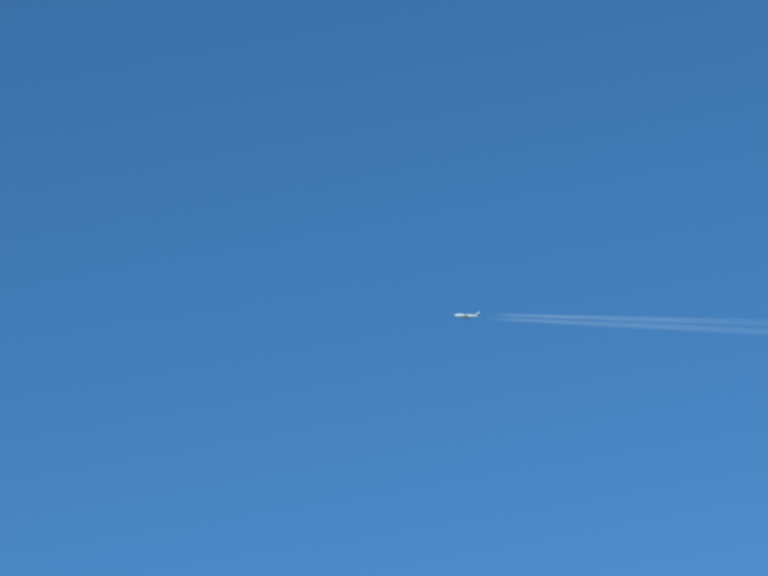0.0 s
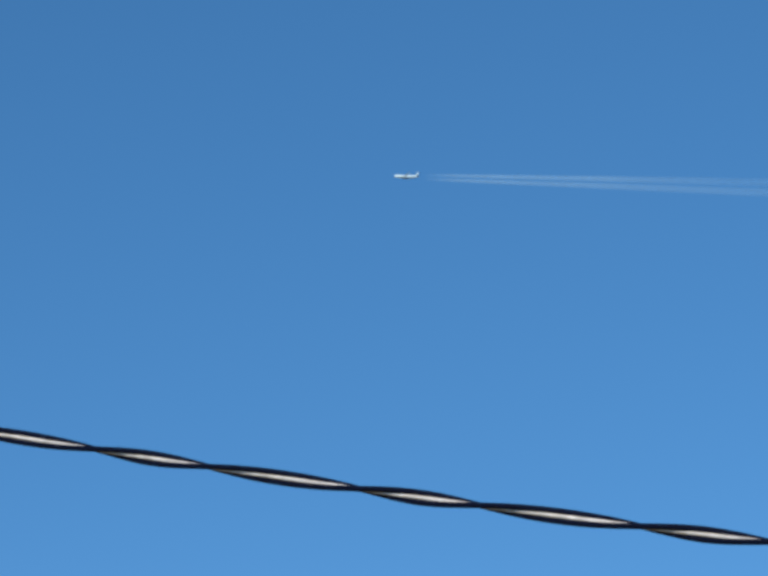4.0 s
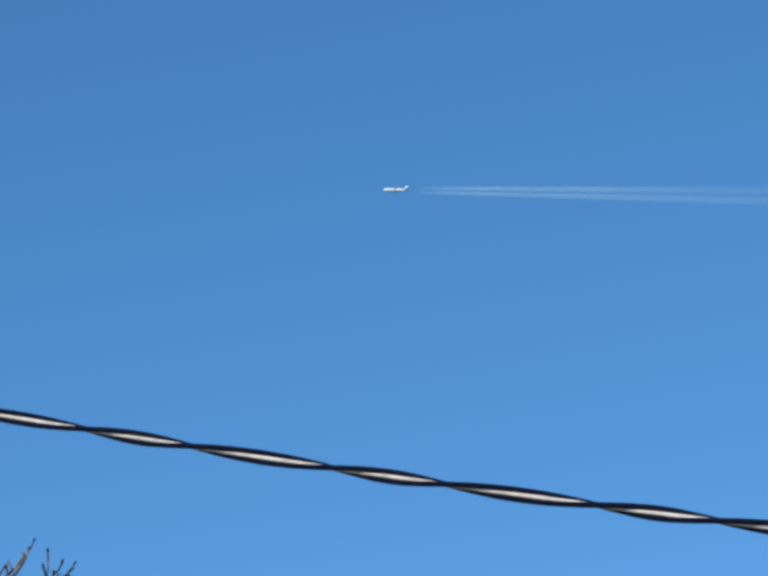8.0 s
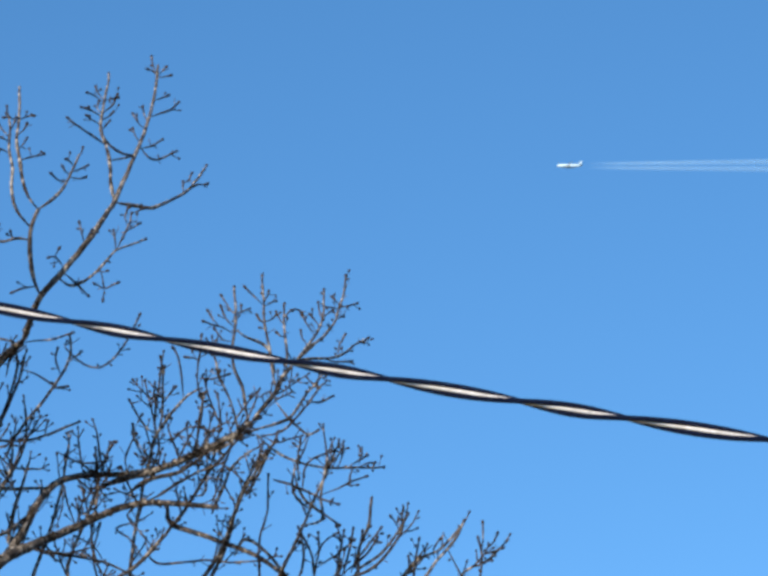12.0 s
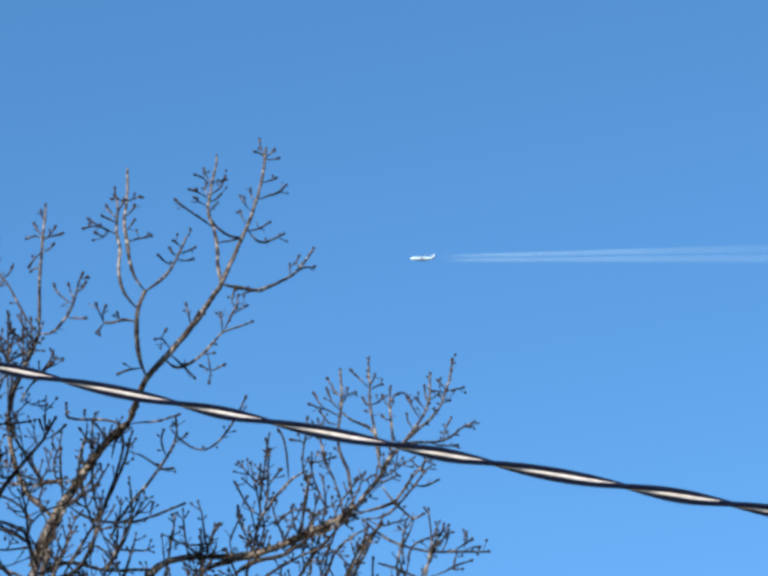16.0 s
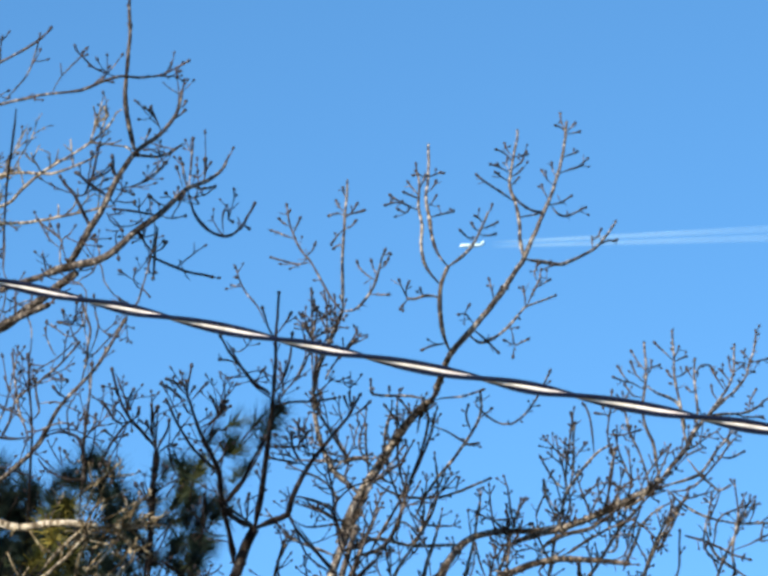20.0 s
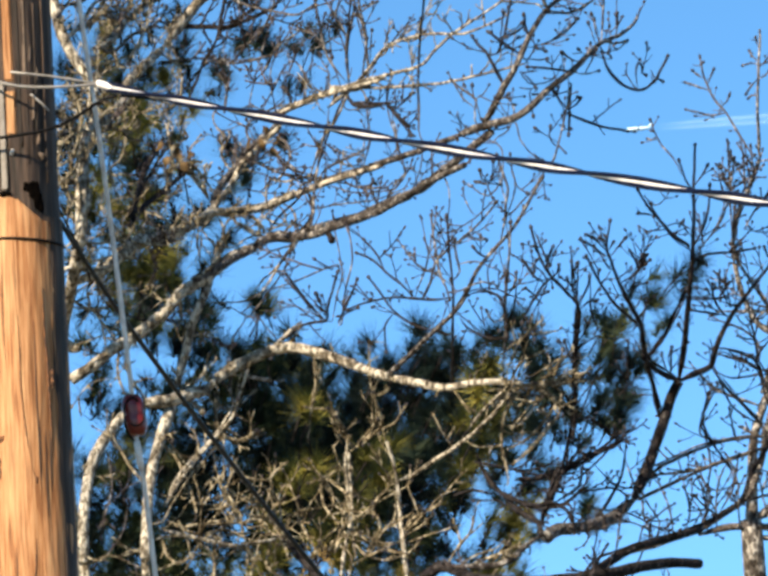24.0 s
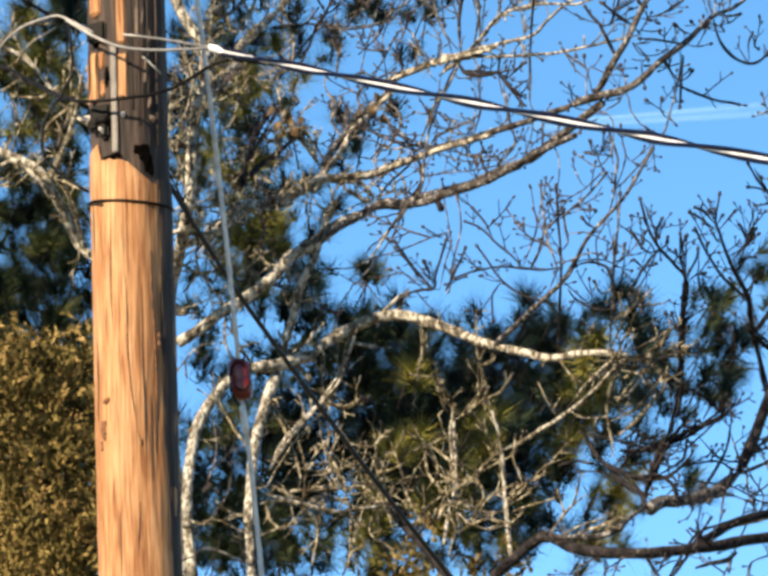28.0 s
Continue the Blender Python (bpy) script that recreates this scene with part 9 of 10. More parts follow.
limb(old_tree, bark_pale, 23.90, "-0.321,9.690 -0.254,9.674 -0.200,9.644", 0.0077, 0.0060, 0.30)
limb(old_tree, bark_pale, 23.90, "-0.238,9.989 -0.311,9.934 -0.358,9.858", 0.0077, 0.0060, 0.30)
limb(old_tree, bark_pale, 23.90, "-0.434,10.127 -0.444,10.110 -0.517,10.063", 0.0060, 0.0043, 0.30)
limb(old_tree, bark_pale, 23.90, "-0.305,10.068 -0.281,10.086 -0.346,10.040 -0.427,10.042", 0.0051, 0.0043, 0.30)
limb(old_tree, bark_pale, 23.90, "-0.286,10.353 -0.285,10.337 -0.396,10.263 -0.461,10.168", 0.0051, 0.0043, 0.30)
limb(old_tree, bark_pale, 23.90, "-0.432,9.746 -0.469,9.699 -0.524,9.662", 0.0051, 0.0043, 0.30)
limb(old_tree, bark_dark, 23.90, "-0.279,10.353 -0.257,10.365 -0.338,10.406 -0.419,10.457", 0.0086, 0.0069, 0.30)
limb(old_tree, bark_pale, 23.60, "1.873,8.929 1.967,8.988 2.058,9.001", 0.0052, 0.0045, 0.50)
limb(old_tree, bark_pale, 23.60, "1.875,8.883 1.900,8.881 1.935,8.958 2.014,9.034", 0.0045, 0.0038, 0.50)
limb(old_tree, bark_pale, 23.60, "1.985,8.783 2.064,8.843 2.127,8.904", 0.0052, 0.0045, 0.50)
limb(old_tree, bark_pale, 23.60, "1.925,8.786 2.016,8.798 2.136,8.802", 0.0052, 0.0045, 0.50)
limb(old_tree, bark_pale, 23.60, "1.985,8.776 1.924,8.762 1.849,8.773", 0.0052, 0.0045, 0.50)
limb(old_tree, bark_pale, 23.60, "2.015,8.782 2.072,8.733 2.115,8.700", 0.0052, 0.0045, 0.50)
limb(old_tree, bark_pale, 23.60, "2.000,8.783 1.966,8.706 1.917,8.645", 0.0052, 0.0045, 0.50)
limb(old_tree, bark_pale, 23.60, "2.029,8.766 2.085,8.686 2.035,8.610 1.955,8.519", 0.0052, 0.0045, 0.50)
limb(old_tree, bark_pale, 23.60, "1.832,8.726 1.892,8.740 1.966,8.721", 0.0052, 0.0045, 0.50)
limb(old_tree, bark_pale, 23.60, "2.060,8.781 2.137,8.809 2.183,8.823", 0.0052, 0.0045, 0.50)
limb(old_tree, bark_dark, 23.50, "1.975,8.195 2.043,8.347 2.097,8.515 2.129,8.670 2.138,8.825 2.167,9.060", 0.0066, 0.0059, 0.30)
limb(old_tree, bark_dark, 23.50, "2.476,8.123 2.628,8.171 2.752,8.244 2.804,8.350 2.871,8.456 2.920,8.516 3.016,8.606", 0.0100, 0.0086, 0.30)
limb(old_tree, bark_ash, 23.60, "2.729,8.424 2.713,8.414 2.677,8.322 2.666,8.155", 0.0045, 0.0038, 0.50)
limb(old_tree, bark_ash, 23.60, "2.702,8.467 2.717,8.476 2.756,8.381 2.758,8.195", 0.0045, 0.0038, 0.50)
limb(old_tree, bark_ash, 23.60, "2.597,8.167 2.606,8.157 2.645,8.292 2.621,8.386", 0.0045, 0.0038, 0.50)
limb(old_tree, bark_ash, 23.60, "2.532,8.157 2.567,8.248 2.557,8.326", 0.0045, 0.0038, 0.50)
limb(old_tree, bark_dark, 23.60, "2.682,8.508 2.644,8.619 2.693,8.719", 0.0052, 0.0038, 0.10)
limb(old_tree, bark_dark, 23.60, "2.771,8.529 2.773,8.520 2.760,8.552 2.757,8.615", 0.0045, 0.0038, 0.10)
limb(old_tree, bark_ash, 23.60, "2.836,8.411 2.891,8.376 2.857,8.315 2.878,8.190", 0.0052, 0.0038, 0.50)
limb(old_tree, bark_dark, 23.60, "2.766,8.277 2.779,8.271 2.885,8.298 2.993,8.341", 0.0052, 0.0045, 0.40)
limb(old_tree, bark_dark, 23.60, "2.154,8.341 2.260,8.353 2.317,8.319 2.298,8.243", 0.0052, 0.0045, 0.30)
limb(old_tree, bark_dark, 23.60, "1.812,8.369 1.899,8.319 1.968,8.224", 0.0059, 0.0052, 0.30)
limb(old_tree, bark_dark, 23.60, "2.001,8.285 2.092,8.297 2.102,8.219", 0.0059, 0.0045, 0.30)
limb(old_tree, bark_dark, 23.60, "1.826,8.353 1.957,8.286 2.046,8.283", 0.0059, 0.0045, 0.30)
limb(old_tree, bark_dark, 23.60, "2.172,8.636 2.231,8.618 2.317,8.553", 0.0052, 0.0045, 0.30)
limb(old_tree, bark_dark, 23.60, "2.730,8.898 2.804,8.864 2.876,8.814 2.898,8.704 2.937,8.608", 0.0052, 0.0045, 0.30)
limb(old_tree, bark_dark, 23.60, "2.889,8.782 2.879,8.861 2.945,8.938 3.022,8.967", 0.0045, 0.0038, 0.40)
limb(old_tree, bark_dark, 23.60, "2.694,8.839 2.704,8.836 2.761,8.677 2.846,8.596", 0.0045, 0.0038, 0.30)
limb(old_tree, bark_ash, 23.60, "2.428,8.134 2.426,8.145 2.445,8.206 2.404,8.270", 0.0045, 0.0038, 0.50)
limb(old_tree, bark_ash, 23.60, "2.327,8.474 2.345,8.396 2.370,8.317", 0.0045, 0.0038, 0.50)
limb(old_tree, bark_ash, 23.80, "1.555,9.237 1.612,9.383 1.655,9.557", 0.0043, 0.0034, 0.30)
limb(old_tree, bark_ash, 23.80, "1.707,9.275 1.643,9.330 1.578,9.367 1.516,9.457", 0.0043, 0.0034, 0.30)
limb(old_tree, bark_ash, 23.80, "1.884,9.256 1.890,9.268 1.824,9.288 1.739,9.256", 0.0043, 0.0034, 0.30)
limb(old_tree, bark_ash, 23.80, "1.241,9.148 1.251,9.134 1.273,9.255 1.314,9.411 1.303,9.534", 0.0043, 0.0034, 0.30)
limb(old_tree, bark_pale, 23.60, "1.271,8.565 1.266,8.573 1.219,8.626 1.199,8.712 1.126,8.731", 0.0059, 0.0045, 0.30)
limb(old_tree, bark_pale, 23.60, "1.283,8.581 1.334,8.621 1.362,8.706 1.344,8.826", 0.0059, 0.0045, 0.30)
limb(old_tree, bark_pale, 23.60, "1.099,8.681 1.130,8.817 1.126,8.903", 0.0066, 0.0059, 0.20)
limb(old_tree, bark_pale, 23.60, "0.662,8.581 0.729,8.626 0.799,8.726 0.828,8.845", 0.0059, 0.0052, 0.20)
limb(old_tree, bark_pale, 23.60, "0.731,8.677 0.794,8.607 0.876,8.630", 0.0059, 0.0045, 0.20)

for tree in (maple, old_tree):
    at = tree.location.copy()
    for ob in tree.children:
        ob.location -= at


# ---- pines behind ----
pine = thing("pine_tree", (0.9, 31, 0), "dark green pine with long needles in tufts", "tree", "pines behind the bare trees")
far_pine = thing("pine_tree", (-0.9, 34, 0), "dark green pine with long needles in tufts", "tree", "pines behind the bare trees")
for tree, x, y in ((pine, 0.9, 31), (far_pine, -0.9, 34)):
    s = Sheet()
    line = smooth_line([Vector((0, 0, -0.1)), Vector((0.05, 0, 4)), Vector((-0.05, 0.1, 8)), Vector((0.0, 0.1, 9.5))], 0.2)
    s.tube(line, [0.19 - 0.012 * p.z for p in line], 12)
    part("trunk", s, bark_dark, tree)


def tuft(needles, at, way, size, count):
    """A round brush of fine needles at the end of a shoot."""
    for i in range(count):
        d = rand_dir(way, min(2.0, abs(rng.gauss(0.85, 0.5))))
        needles.blade(at - way * rng.uniform(0.0, 0.06), d, size * rng.uniform(0.75, 1.1), rng.uniform(0.0018, 0.0034), d.orthogonal().normalized())


def bough(x, y, z, wide, high, count, leaf=needle_green):
    """A mass of needle tufts on thin shoots, on a pine behind the bare trees."""
    tree = pine if x > -0.1 else far_pine
    needles, shoots = Sheet(), Sheet()
    o = Vector((x, y, z)) - tree.location
    root = o + Vector((rng.uniform(-0.2, 0.2) - x * 0.3, 0.5, -0.4))
    for i in range(int(count * 1.1)):
        a, r = rng.uniform(0, 6.283), math.sqrt(rng.random())
        c = o + Vector((wide * r * math.cos(a), rng.uniform(-0.6, 1.4), high * r * math.sin(a)))
        out = ((c - root).normalized() + Vector((rng.gauss(0, 0.4), rng.gauss(0, 0.4), rng.gauss(0.5, 0.3)))).normalized()
        shoots.tube([c - out * 0.16 + Vector((0, 0, -0.03)), c - out * 0.07, c], [0.0045, 0.0036, 0.0024], 5)
        for k in range(2):
            p = c + Vector((rng.gauss(0, 0.03), rng.gauss(0, 0.06), rng.gauss(0, 0.03)))
            way = (out + Vector((rng.gauss(0, 0.35), rng.gauss(0, 0.35), rng.gauss(0.1, 0.3)))).normalized()
            tuft(needles, p, way, rng.uniform(0.1, 0.16), 78)
    b = part("bough", needles, leaf, tree, kind="stuff")
    part("shoot_growth", shoots, bark_dark, b, kind="stuff")


bough(0.27, 31.00, 12.66, 0.06, 0.39, 4)
bough(0.25, 31.00, 12.12, 0.06, 0.20, 3)
bough(-0.49, 29.00, 12.10, 0.12, 0.11, 9)
bough(-0.33, 31.00, 12.92, 0.13, 0.15, 8)
bough(0.56, 31.00, 12.57, 0.28, 0.23, 3)
bough(0.72, 31.00, 12.89, 0.31, 0.23, 2)
bough(-0.28, 31.00, 12.81, 0.10, 0.23, 10)
bough(-0.32, 31.00, 12.40, 0.09, 0.18, 6)
bough(-0.62, 31.00, 12.63, 0.15, 0.05, 3)
bough(-0.53, 31.00, 11.68, 0.36, 0.43, 60)
bough(-0.43, 31.00, 11.95, 0.23, 0.20, 16)
bough(-0.54, 30.50, 11.00, 0.37, 0.22, 30)
bough(0.54, 31.00, 12.92, 0.28, 0.23, 4)
bough(0.54, 31.00, 11.92, 0.18, 0.18, 4)
bough(0.71, 30.00, 11.37, 0.22, 0.10, 6)
bough(0.40, 31.00, 11.50, 0.10, 0.15, 4)
bough(1.00, 29.50, 10.82, 0.14, 0.10, 5)
bough(0.68, 31.00, 12.84, 0.23, 0.15, 3)
bough(0.57, 31.00, 13.31, 0.28, 0.23, 4)
bough(0.59, 30.00, 12.03, 0.20, 0.12, 2)
bough(0.72, 30.00, 11.53, 0.27, 0.12, 8)
bough(1.02, 30.00, 11.13, 0.22, 0.12, 10)
bough(1.02, 30.50, 10.00, 0.49, 0.22, 20)
bough(0.63, 30.50, 9.93, 0.22, 0.30, 12)
bough(0.60, 31.00, 10.64, 0.28, 0.35, 10)
bough(0.34, 31.00, 10.39, 0.23, 0.50, 16)
bough(-0.96, 31.00, 11.96, 0.23, 0.51, 20)
bough(2.10, 28.50, 10.16, 0.138, 0.110, 11, needle_sunlit)
bough(1.57, 28.50, 9.91, 0.120, 0.110, 11, needle_sunlit)
bough(1.31, 28.50, 10.01, 0.106, 0.101, 8, needle_sunlit)
bough(2.20, 28.50, 9.55, 0.115, 0.092, 10, needle_sunlit)
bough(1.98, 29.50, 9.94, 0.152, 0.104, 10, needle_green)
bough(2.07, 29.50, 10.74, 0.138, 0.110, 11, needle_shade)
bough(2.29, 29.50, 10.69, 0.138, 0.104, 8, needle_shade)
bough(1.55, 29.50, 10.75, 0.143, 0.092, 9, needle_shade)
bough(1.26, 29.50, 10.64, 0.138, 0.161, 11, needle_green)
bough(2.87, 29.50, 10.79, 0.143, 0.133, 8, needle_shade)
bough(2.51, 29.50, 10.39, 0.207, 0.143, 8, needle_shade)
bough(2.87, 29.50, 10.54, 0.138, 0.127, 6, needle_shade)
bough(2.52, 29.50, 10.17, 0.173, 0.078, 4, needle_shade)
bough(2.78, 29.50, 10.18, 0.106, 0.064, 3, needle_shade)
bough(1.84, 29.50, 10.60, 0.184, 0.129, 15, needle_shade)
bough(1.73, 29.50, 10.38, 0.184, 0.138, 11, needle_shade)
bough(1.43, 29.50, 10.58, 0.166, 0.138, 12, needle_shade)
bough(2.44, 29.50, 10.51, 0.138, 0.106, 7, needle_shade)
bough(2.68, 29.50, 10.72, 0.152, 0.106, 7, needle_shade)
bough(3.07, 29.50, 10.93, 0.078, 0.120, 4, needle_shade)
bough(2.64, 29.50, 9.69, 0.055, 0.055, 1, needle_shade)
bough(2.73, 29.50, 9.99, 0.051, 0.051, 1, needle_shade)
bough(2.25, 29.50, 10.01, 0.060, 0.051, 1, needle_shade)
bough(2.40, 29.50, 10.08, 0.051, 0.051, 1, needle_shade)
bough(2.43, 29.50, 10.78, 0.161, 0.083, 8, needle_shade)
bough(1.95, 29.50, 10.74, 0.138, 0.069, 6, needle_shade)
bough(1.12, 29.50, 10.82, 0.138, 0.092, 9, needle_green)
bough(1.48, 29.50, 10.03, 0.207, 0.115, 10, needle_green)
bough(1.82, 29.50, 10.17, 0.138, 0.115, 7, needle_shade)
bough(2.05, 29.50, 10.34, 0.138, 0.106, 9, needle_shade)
bough(1.19, 28.50, 9.66, 0.138, 0.115, 6, needle_sunlit)
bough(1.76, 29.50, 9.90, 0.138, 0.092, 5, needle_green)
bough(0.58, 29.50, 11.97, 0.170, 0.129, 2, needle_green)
bough(0.50, 28.50, 11.56, 0.101, 0.069, 2, needle_sunlit)
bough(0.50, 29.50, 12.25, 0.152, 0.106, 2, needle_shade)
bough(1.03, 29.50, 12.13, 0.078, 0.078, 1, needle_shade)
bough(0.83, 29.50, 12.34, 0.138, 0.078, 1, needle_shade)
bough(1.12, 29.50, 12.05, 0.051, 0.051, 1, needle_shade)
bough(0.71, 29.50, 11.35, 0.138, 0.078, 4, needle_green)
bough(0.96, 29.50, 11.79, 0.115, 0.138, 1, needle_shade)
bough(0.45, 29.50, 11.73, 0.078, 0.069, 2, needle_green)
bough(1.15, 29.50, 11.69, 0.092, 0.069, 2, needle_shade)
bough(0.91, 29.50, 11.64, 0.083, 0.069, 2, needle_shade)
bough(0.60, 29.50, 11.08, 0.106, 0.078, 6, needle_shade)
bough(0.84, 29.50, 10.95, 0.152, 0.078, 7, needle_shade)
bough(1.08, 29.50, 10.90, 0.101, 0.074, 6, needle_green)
bough(-0.50, 28.50, 11.91, 0.120, 0.092, 13, needle_sunlit)
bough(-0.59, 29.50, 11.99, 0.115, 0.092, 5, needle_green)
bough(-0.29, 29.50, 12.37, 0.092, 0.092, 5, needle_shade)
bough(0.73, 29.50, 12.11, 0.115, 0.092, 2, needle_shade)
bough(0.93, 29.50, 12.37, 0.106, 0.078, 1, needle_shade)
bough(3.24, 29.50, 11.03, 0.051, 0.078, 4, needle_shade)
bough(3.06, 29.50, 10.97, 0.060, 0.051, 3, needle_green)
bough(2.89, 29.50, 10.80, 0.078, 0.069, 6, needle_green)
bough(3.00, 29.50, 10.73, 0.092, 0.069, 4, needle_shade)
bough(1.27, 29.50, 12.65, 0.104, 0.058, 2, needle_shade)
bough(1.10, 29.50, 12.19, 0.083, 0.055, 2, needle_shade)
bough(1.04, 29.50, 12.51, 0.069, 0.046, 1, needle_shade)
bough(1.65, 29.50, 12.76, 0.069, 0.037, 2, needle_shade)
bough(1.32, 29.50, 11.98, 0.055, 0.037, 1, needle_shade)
bough(0.49, 29.50, 11.90, 0.104, 0.081, 3, needle_sunlit)
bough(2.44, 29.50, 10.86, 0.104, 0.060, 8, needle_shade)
bough(0.60, 29.50, 11.37, 0.138, 0.092, 9, needle_sunlit)
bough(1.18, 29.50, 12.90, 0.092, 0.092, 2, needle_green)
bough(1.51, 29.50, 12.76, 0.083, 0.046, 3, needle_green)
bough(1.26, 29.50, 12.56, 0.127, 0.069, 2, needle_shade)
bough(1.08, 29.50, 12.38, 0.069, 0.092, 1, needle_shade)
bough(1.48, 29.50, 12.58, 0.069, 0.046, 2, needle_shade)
bough(0.56, 28.80, 11.68, 0.124, 0.079, 6, needle_sunlit)
bough(0.81, 28.80, 11.93, 0.090, 0.067, 2, needle_sunlit)
bough(0.43, 28.80, 12.02, 0.090, 0.067, 4, needle_sunlit)
bough(0.70, 28.80, 11.33, 0.112, 0.067, 7, needle_sunlit)
bough(-0.42, 28.80, 11.89, 0.124, 0.085, 12, needle_sunlit)
bough(0.37, 28.80, 11.42, 0.090, 0.090, 6, needle_sunlit)
bough(0.59, 28.80, 11.04, 0.112, 0.067, 6, needle_sunlit)


back_pine = thing("pine_tree", (0.6, 37, 0), "tall pine standing behind the other trees, needles coloured as deep shade", "tree", "pines behind the bare trees")
s = Sheet()
line = smooth_line([Vector((0, 0, -0.1)), Vector((0.05, 0, 6)), Vector((0, 0.1, 11))], 0.3)
s.tube(line, [0.22 - 0.014 * p.z for p in line], 12)
part("trunk", s, bark_dark, back_pine)


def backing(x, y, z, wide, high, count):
    """Dense foliage farther back, its shade put into the needle colour."""
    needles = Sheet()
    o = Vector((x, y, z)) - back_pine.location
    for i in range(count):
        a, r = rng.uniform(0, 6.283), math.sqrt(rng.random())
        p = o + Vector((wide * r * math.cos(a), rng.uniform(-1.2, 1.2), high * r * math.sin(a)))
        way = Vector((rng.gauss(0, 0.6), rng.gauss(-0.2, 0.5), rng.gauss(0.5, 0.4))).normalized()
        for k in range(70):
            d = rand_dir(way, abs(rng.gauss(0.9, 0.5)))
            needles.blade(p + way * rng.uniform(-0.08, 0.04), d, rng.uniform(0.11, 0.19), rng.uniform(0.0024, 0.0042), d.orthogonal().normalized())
    part("bough", needles, needle_shadow, back_pine, kind="stuff")


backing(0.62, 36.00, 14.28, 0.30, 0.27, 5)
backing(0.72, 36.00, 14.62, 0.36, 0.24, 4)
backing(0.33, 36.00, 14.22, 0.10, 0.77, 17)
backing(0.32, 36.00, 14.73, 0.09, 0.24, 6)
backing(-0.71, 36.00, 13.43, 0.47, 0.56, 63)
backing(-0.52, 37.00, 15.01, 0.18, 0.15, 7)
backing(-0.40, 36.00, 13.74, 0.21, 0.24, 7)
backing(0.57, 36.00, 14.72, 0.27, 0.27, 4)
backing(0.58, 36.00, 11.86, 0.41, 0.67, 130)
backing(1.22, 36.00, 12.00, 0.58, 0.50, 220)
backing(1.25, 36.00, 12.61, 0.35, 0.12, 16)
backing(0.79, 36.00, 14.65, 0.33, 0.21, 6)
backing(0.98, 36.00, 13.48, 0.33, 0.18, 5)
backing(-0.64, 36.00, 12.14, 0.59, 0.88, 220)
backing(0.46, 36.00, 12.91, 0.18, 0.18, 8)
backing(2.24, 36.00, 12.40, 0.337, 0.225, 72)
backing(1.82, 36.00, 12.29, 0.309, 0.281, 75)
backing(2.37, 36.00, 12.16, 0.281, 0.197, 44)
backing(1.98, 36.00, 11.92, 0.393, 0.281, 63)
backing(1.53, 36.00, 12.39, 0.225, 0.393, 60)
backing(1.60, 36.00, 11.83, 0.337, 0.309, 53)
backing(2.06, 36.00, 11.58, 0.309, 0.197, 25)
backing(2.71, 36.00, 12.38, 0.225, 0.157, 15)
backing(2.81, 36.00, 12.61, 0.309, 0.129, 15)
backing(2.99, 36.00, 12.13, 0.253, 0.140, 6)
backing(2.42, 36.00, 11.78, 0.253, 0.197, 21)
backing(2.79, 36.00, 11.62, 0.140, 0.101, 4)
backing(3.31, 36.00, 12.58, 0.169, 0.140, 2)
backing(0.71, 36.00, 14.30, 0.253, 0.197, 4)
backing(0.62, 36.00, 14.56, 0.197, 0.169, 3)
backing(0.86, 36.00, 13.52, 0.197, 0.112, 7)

cedar = thing("cedar_shrub", (-0.7, 27, 0), "olive-brown winter cedar with dense scaly sprays", "tree")
low_cedar = thing("cedar_shrub", (0.9, 26.6, 0), "olive-brown winter cedar with dense scaly sprays", "tree")
for tree, high in ((cedar, 9.2), (low_cedar, 8.2)):
    s = Sheet()
    line = smooth_line([Vector((0, 0, -0.1)), Vector((0.03, 0.05, high * 0.5)), Vector((0, 0, high))], 0.2)
    s.tube(line, [0.12 * (1 - p.z / high * 0.9) + 0.004 for p in line], 10)
    part("trunk", s, bark_brown, tree)


def spray_mass(x, y, z, wide, high, count):
    """A mass of flat scaly sprays."""
    tree = cedar if x < 0 else low_cedar
    o = Vector((x, y, z)) - tree.location
    s = Sheet()
    for i in range(int(count * 3.6)):
        a, r = rng.uniform(0, 6.283), math.sqrt(rng.random())
        dx, dz = wide * r * math.cos(a), high * r * math.sin(a)
        p = o + Vector((dx, rng.uniform(-0.35, 0.4) - 0.1 * (1 - r), dz))
        way = Vector((rng.gauss(0, 0.6), rng.gauss(-0.3, 0.5), rng.gauss(0.6, 0.4))).normalized()
        for j in range(14):
            d = rand_dir(way, rng.uniform(0.05, 0.8))
            q = p + way * rng.uniform(0, 0.07)
            s.lozenge(q, d, rng.uniform(0.022, 0.042), d.cross(Vector((rng.gauss(0, 1), rng.gauss(0, 1), rng.gauss(0, 1)))).normalized(), rng.uniform(0.004, 0.0075))
    part("foliage", s, cedar_green, tree, kind="stuff")


spray_mass(-0.42, 27.00, 9.37, 0.33, 0.50, 420)
spray_mass(-0.44, 27.70, 9.52, 0.36, 0.62, 420)
spray_mass(-0.40, 28.00, 9.30, 0.30, 0.40, 200)
spray_mass(-0.56, 27.00, 9.74, 0.24, 0.24, 110)
spray_mass(-0.36, 27.00, 8.91, 0.26, 0.20, 120)
spray_mass(1.17, 26.50, 8.60, 0.12, 0.12, 44)
spray_mass(1.54, 26.50, 8.66, 0.17, 0.09, 12)
spray_mass(-0.26, 27.50, 9.97, 0.13, 0.18, 30)
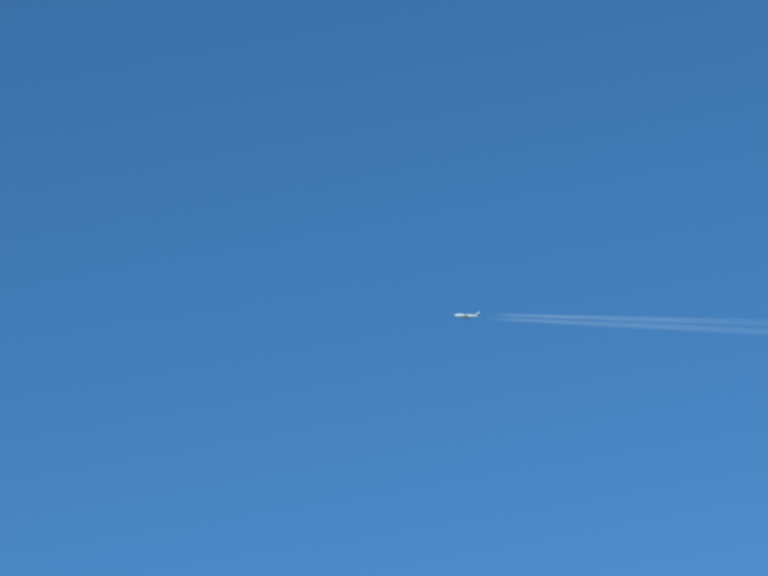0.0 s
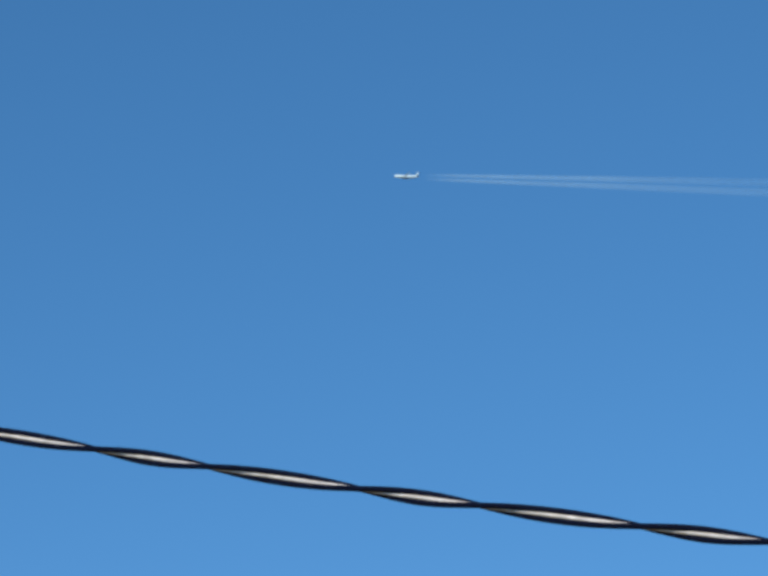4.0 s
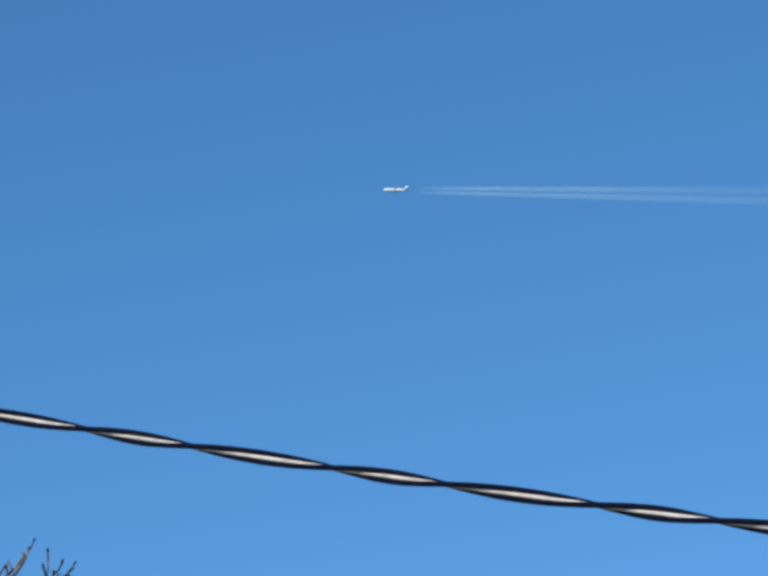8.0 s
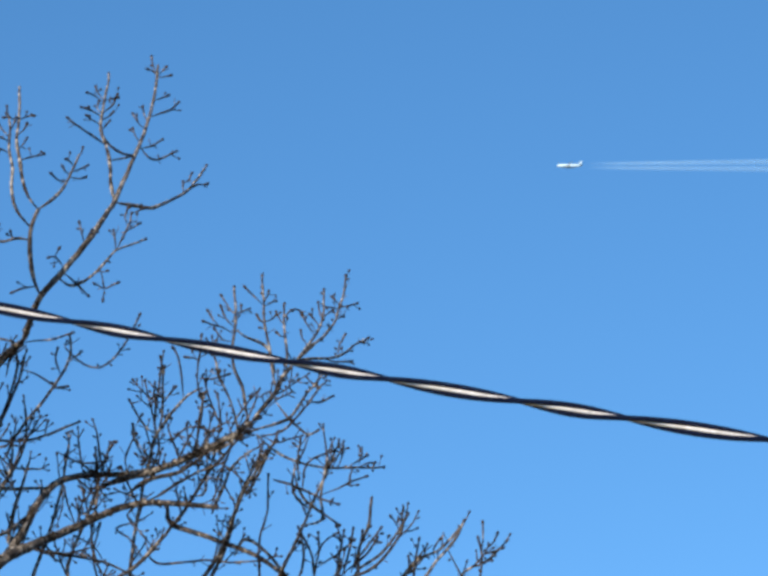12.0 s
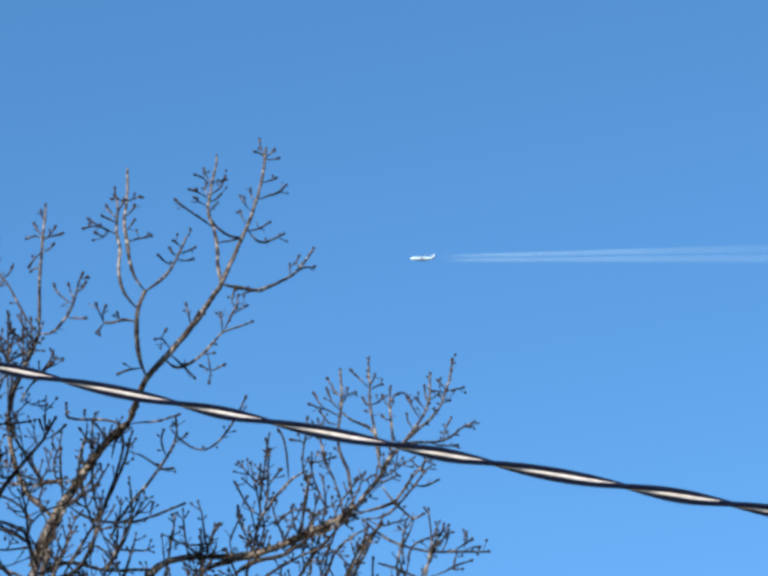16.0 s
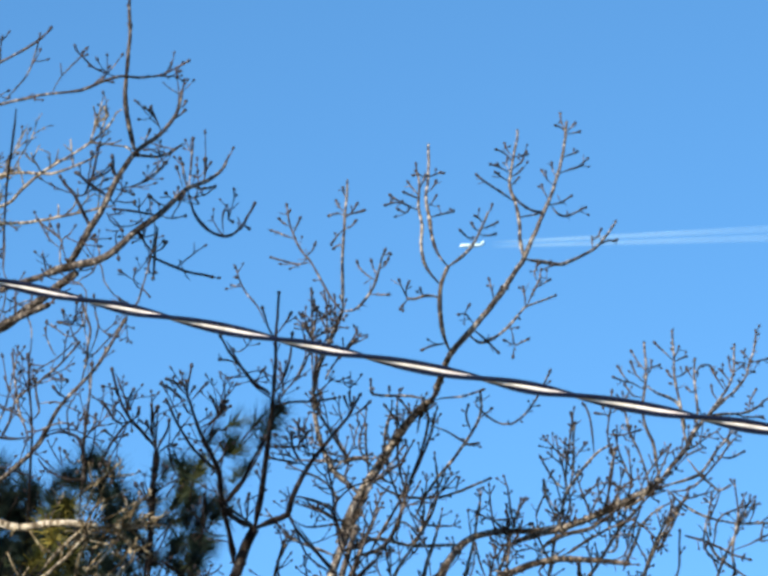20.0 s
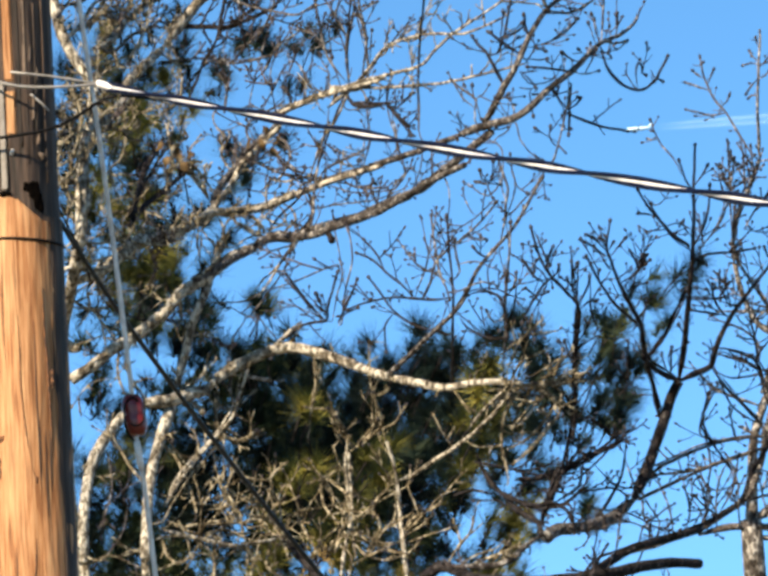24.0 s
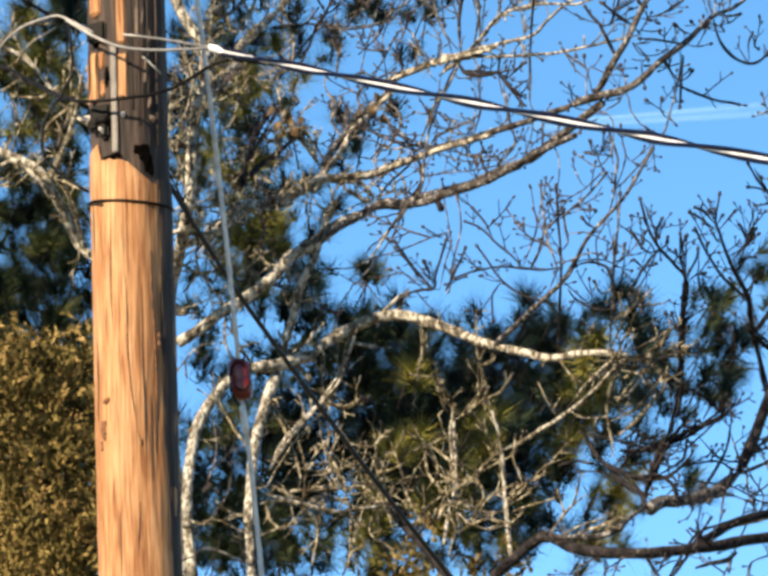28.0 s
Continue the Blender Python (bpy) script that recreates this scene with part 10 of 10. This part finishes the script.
spray_mass(1.26, 26.50, 8.86, 0.05, 0.04, 6)

# a few curled brown leaves that still hang in the old tree
for x, z in ((0.64, 9.98), (0.67, 10.02), (0.61, 9.93), (0.69, 9.95), (0.98, 9.98), (1.02, 9.95), (0.95, 10.0), (0.93, 9.96), (1.05, 9.99), (0.66, 9.89), (1.0, 10.02), (0.58, 10.0)):
    s = Sheet()
    p = Vector((x, 23.95 + rng.uniform(-0.05, 0.05), z)) - old_tree.location
    d = Vector((rng.gauss(0, 0.4), rng.gauss(0, 0.4), -1)).normalized()
    side = d.cross(Vector((rng.gauss(0, 1), rng.gauss(0, 1), 0.2))).normalized()
    for k in range(4):
        f = d * (k * 0.016) + d.cross(side) * 0.01 * math.sin(k * 1.1)
        w = (0.006, 0.018, 0.016, 0.003)[k]
        s.v += [p + f - side * w, p + f + d.cross(side) * 0.006, p + f + side * w]
    for k in range(3):
        s.f += [(3 * k, 3 * k + 1, 3 * k + 4, 3 * k + 3), (3 * k + 1, 3 * k + 2, 3 * k + 5, 3 * k + 4)]
    part("leaf", s, dead_leaf, old_tree, "curled brown dead leaf")

# ---- jet and its trail ----
jet = thing("jet_airliner", (0, 0, 0), "small white twin-engine jet airliner high in flight", "airplane")


def fuselage():
    s = Sheet()
    prof = [(0, 0.05), (0.35, 0.5), (1.0, 0.8), (2.2, 0.98), (5, 1.0), (12.5, 1.0), (15, 0.8), (17.2, 0.45), (18.4, 0.15)]
    s.tube([Vector((x, 0, 0.35 * max(0, (x - 12) / 6) ** 2)) for x, r in prof], [r * 1.2 for x, r in prof], 16)
    return s


def plate(root, tip, chord0, chord1, thick):
    """A tapered wing between two places; chords run along +x."""
    s = Sheet()
    for p, c, th in ((Vector(root), chord0, thick), (Vector(tip), chord1, thick * 0.4)):
        span = (Vector(tip) - Vector(root)).normalized()
        nrm = span.cross(Vector((1, 0, 0))).normalized()
        for f, h in ((0, 0), (0.15, 0.8), (0.4, 1), (1, 0.05), (0.4, -0.6), (0.15, -0.5)):
            s.v.append(p + Vector((c * f, 0, 0)) + nrm * (th * h))
    for j in range(6):
        s.f.append((j, (j + 1) % 6, 6 + (j + 1) % 6, 6 + j))
    s.f += [(5, 4, 3, 2, 1, 0), (6, 7, 8, 9, 10, 11)]
    return s


part("fuselage", fuselage(), white_skin, jet)
for sgn in (1, -1):
    part("wing", plate((6.6, 0.5 * sgn, -0.4), (11.4, 8.6 * sgn, 0.6), 1.7, 0.6, 0.14), white_skin, jet)
    part("tailplane", plate((15.6, 0.2 * sgn, 0.6), (17.8, 3.2 * sgn, 0.8), 1.9, 0.7, 0.1), white_skin, jet)
    e = Sheet()
    e.tube([Vector((x, 2.9 * sgn, -0.75)) for x in (6.2, 6.5, 8.0, 9.0)], [0.26, 0.3, 0.28, 0.2], 12)
    part("engine", e, engine_grey, jet)
part("fin", plate((15.0, 0, 0.6), (17.6, 0, 3.6), 2.8, 1.2, 0.12), white_skin, jet)

trail = thing("vapour_trail", (0, 0, 0), "twin thin white vapour trails behind a jet", "contrail")
for sgn in (1, -1):
    s = Sheet()
    n = 60
    line, rad = [], []
    for i in range(n + 1):
        x = 24 + 676 * (i / n) ** 1.3
        line.append(Vector((x, 0, sgn * (1.3 + 0.0095 * min(x, 330)))))
        rad.append(0.85 + 0.0085 * min(x, 400))
    s.tube(line, rad, 10, cap=False)
    o = part("streak", s, vapour, trail)
    o.visible_shadow = False


def motions():
    """The jet crosses the sky with its trail behind it."""
    rows = []
    for t, a, e, d, slope in FLIGHT:
        nose = towards(a, e, d)
        sight = (nose - Vector(EYE)).normalized()
        right = sight.cross(Vector((0, 0, 1))).normalized()
        up = right.cross(sight)
        x = right * math.cos(radians(slope)) + up * math.sin(radians(slope))
        y = (Vector((0, 0, 1)).cross(x)).normalized()
        z = x.cross(y)
        rows.append((t, Matrix(((x.x, y.x, z.x, nose.x), (x.y, y.y, z.y, nose.y), (x.z, y.z, z.z, nose.z), (0, 0, 0, 1)))))
    walk(jet, rows)
    walk(trail, rows)


motions()
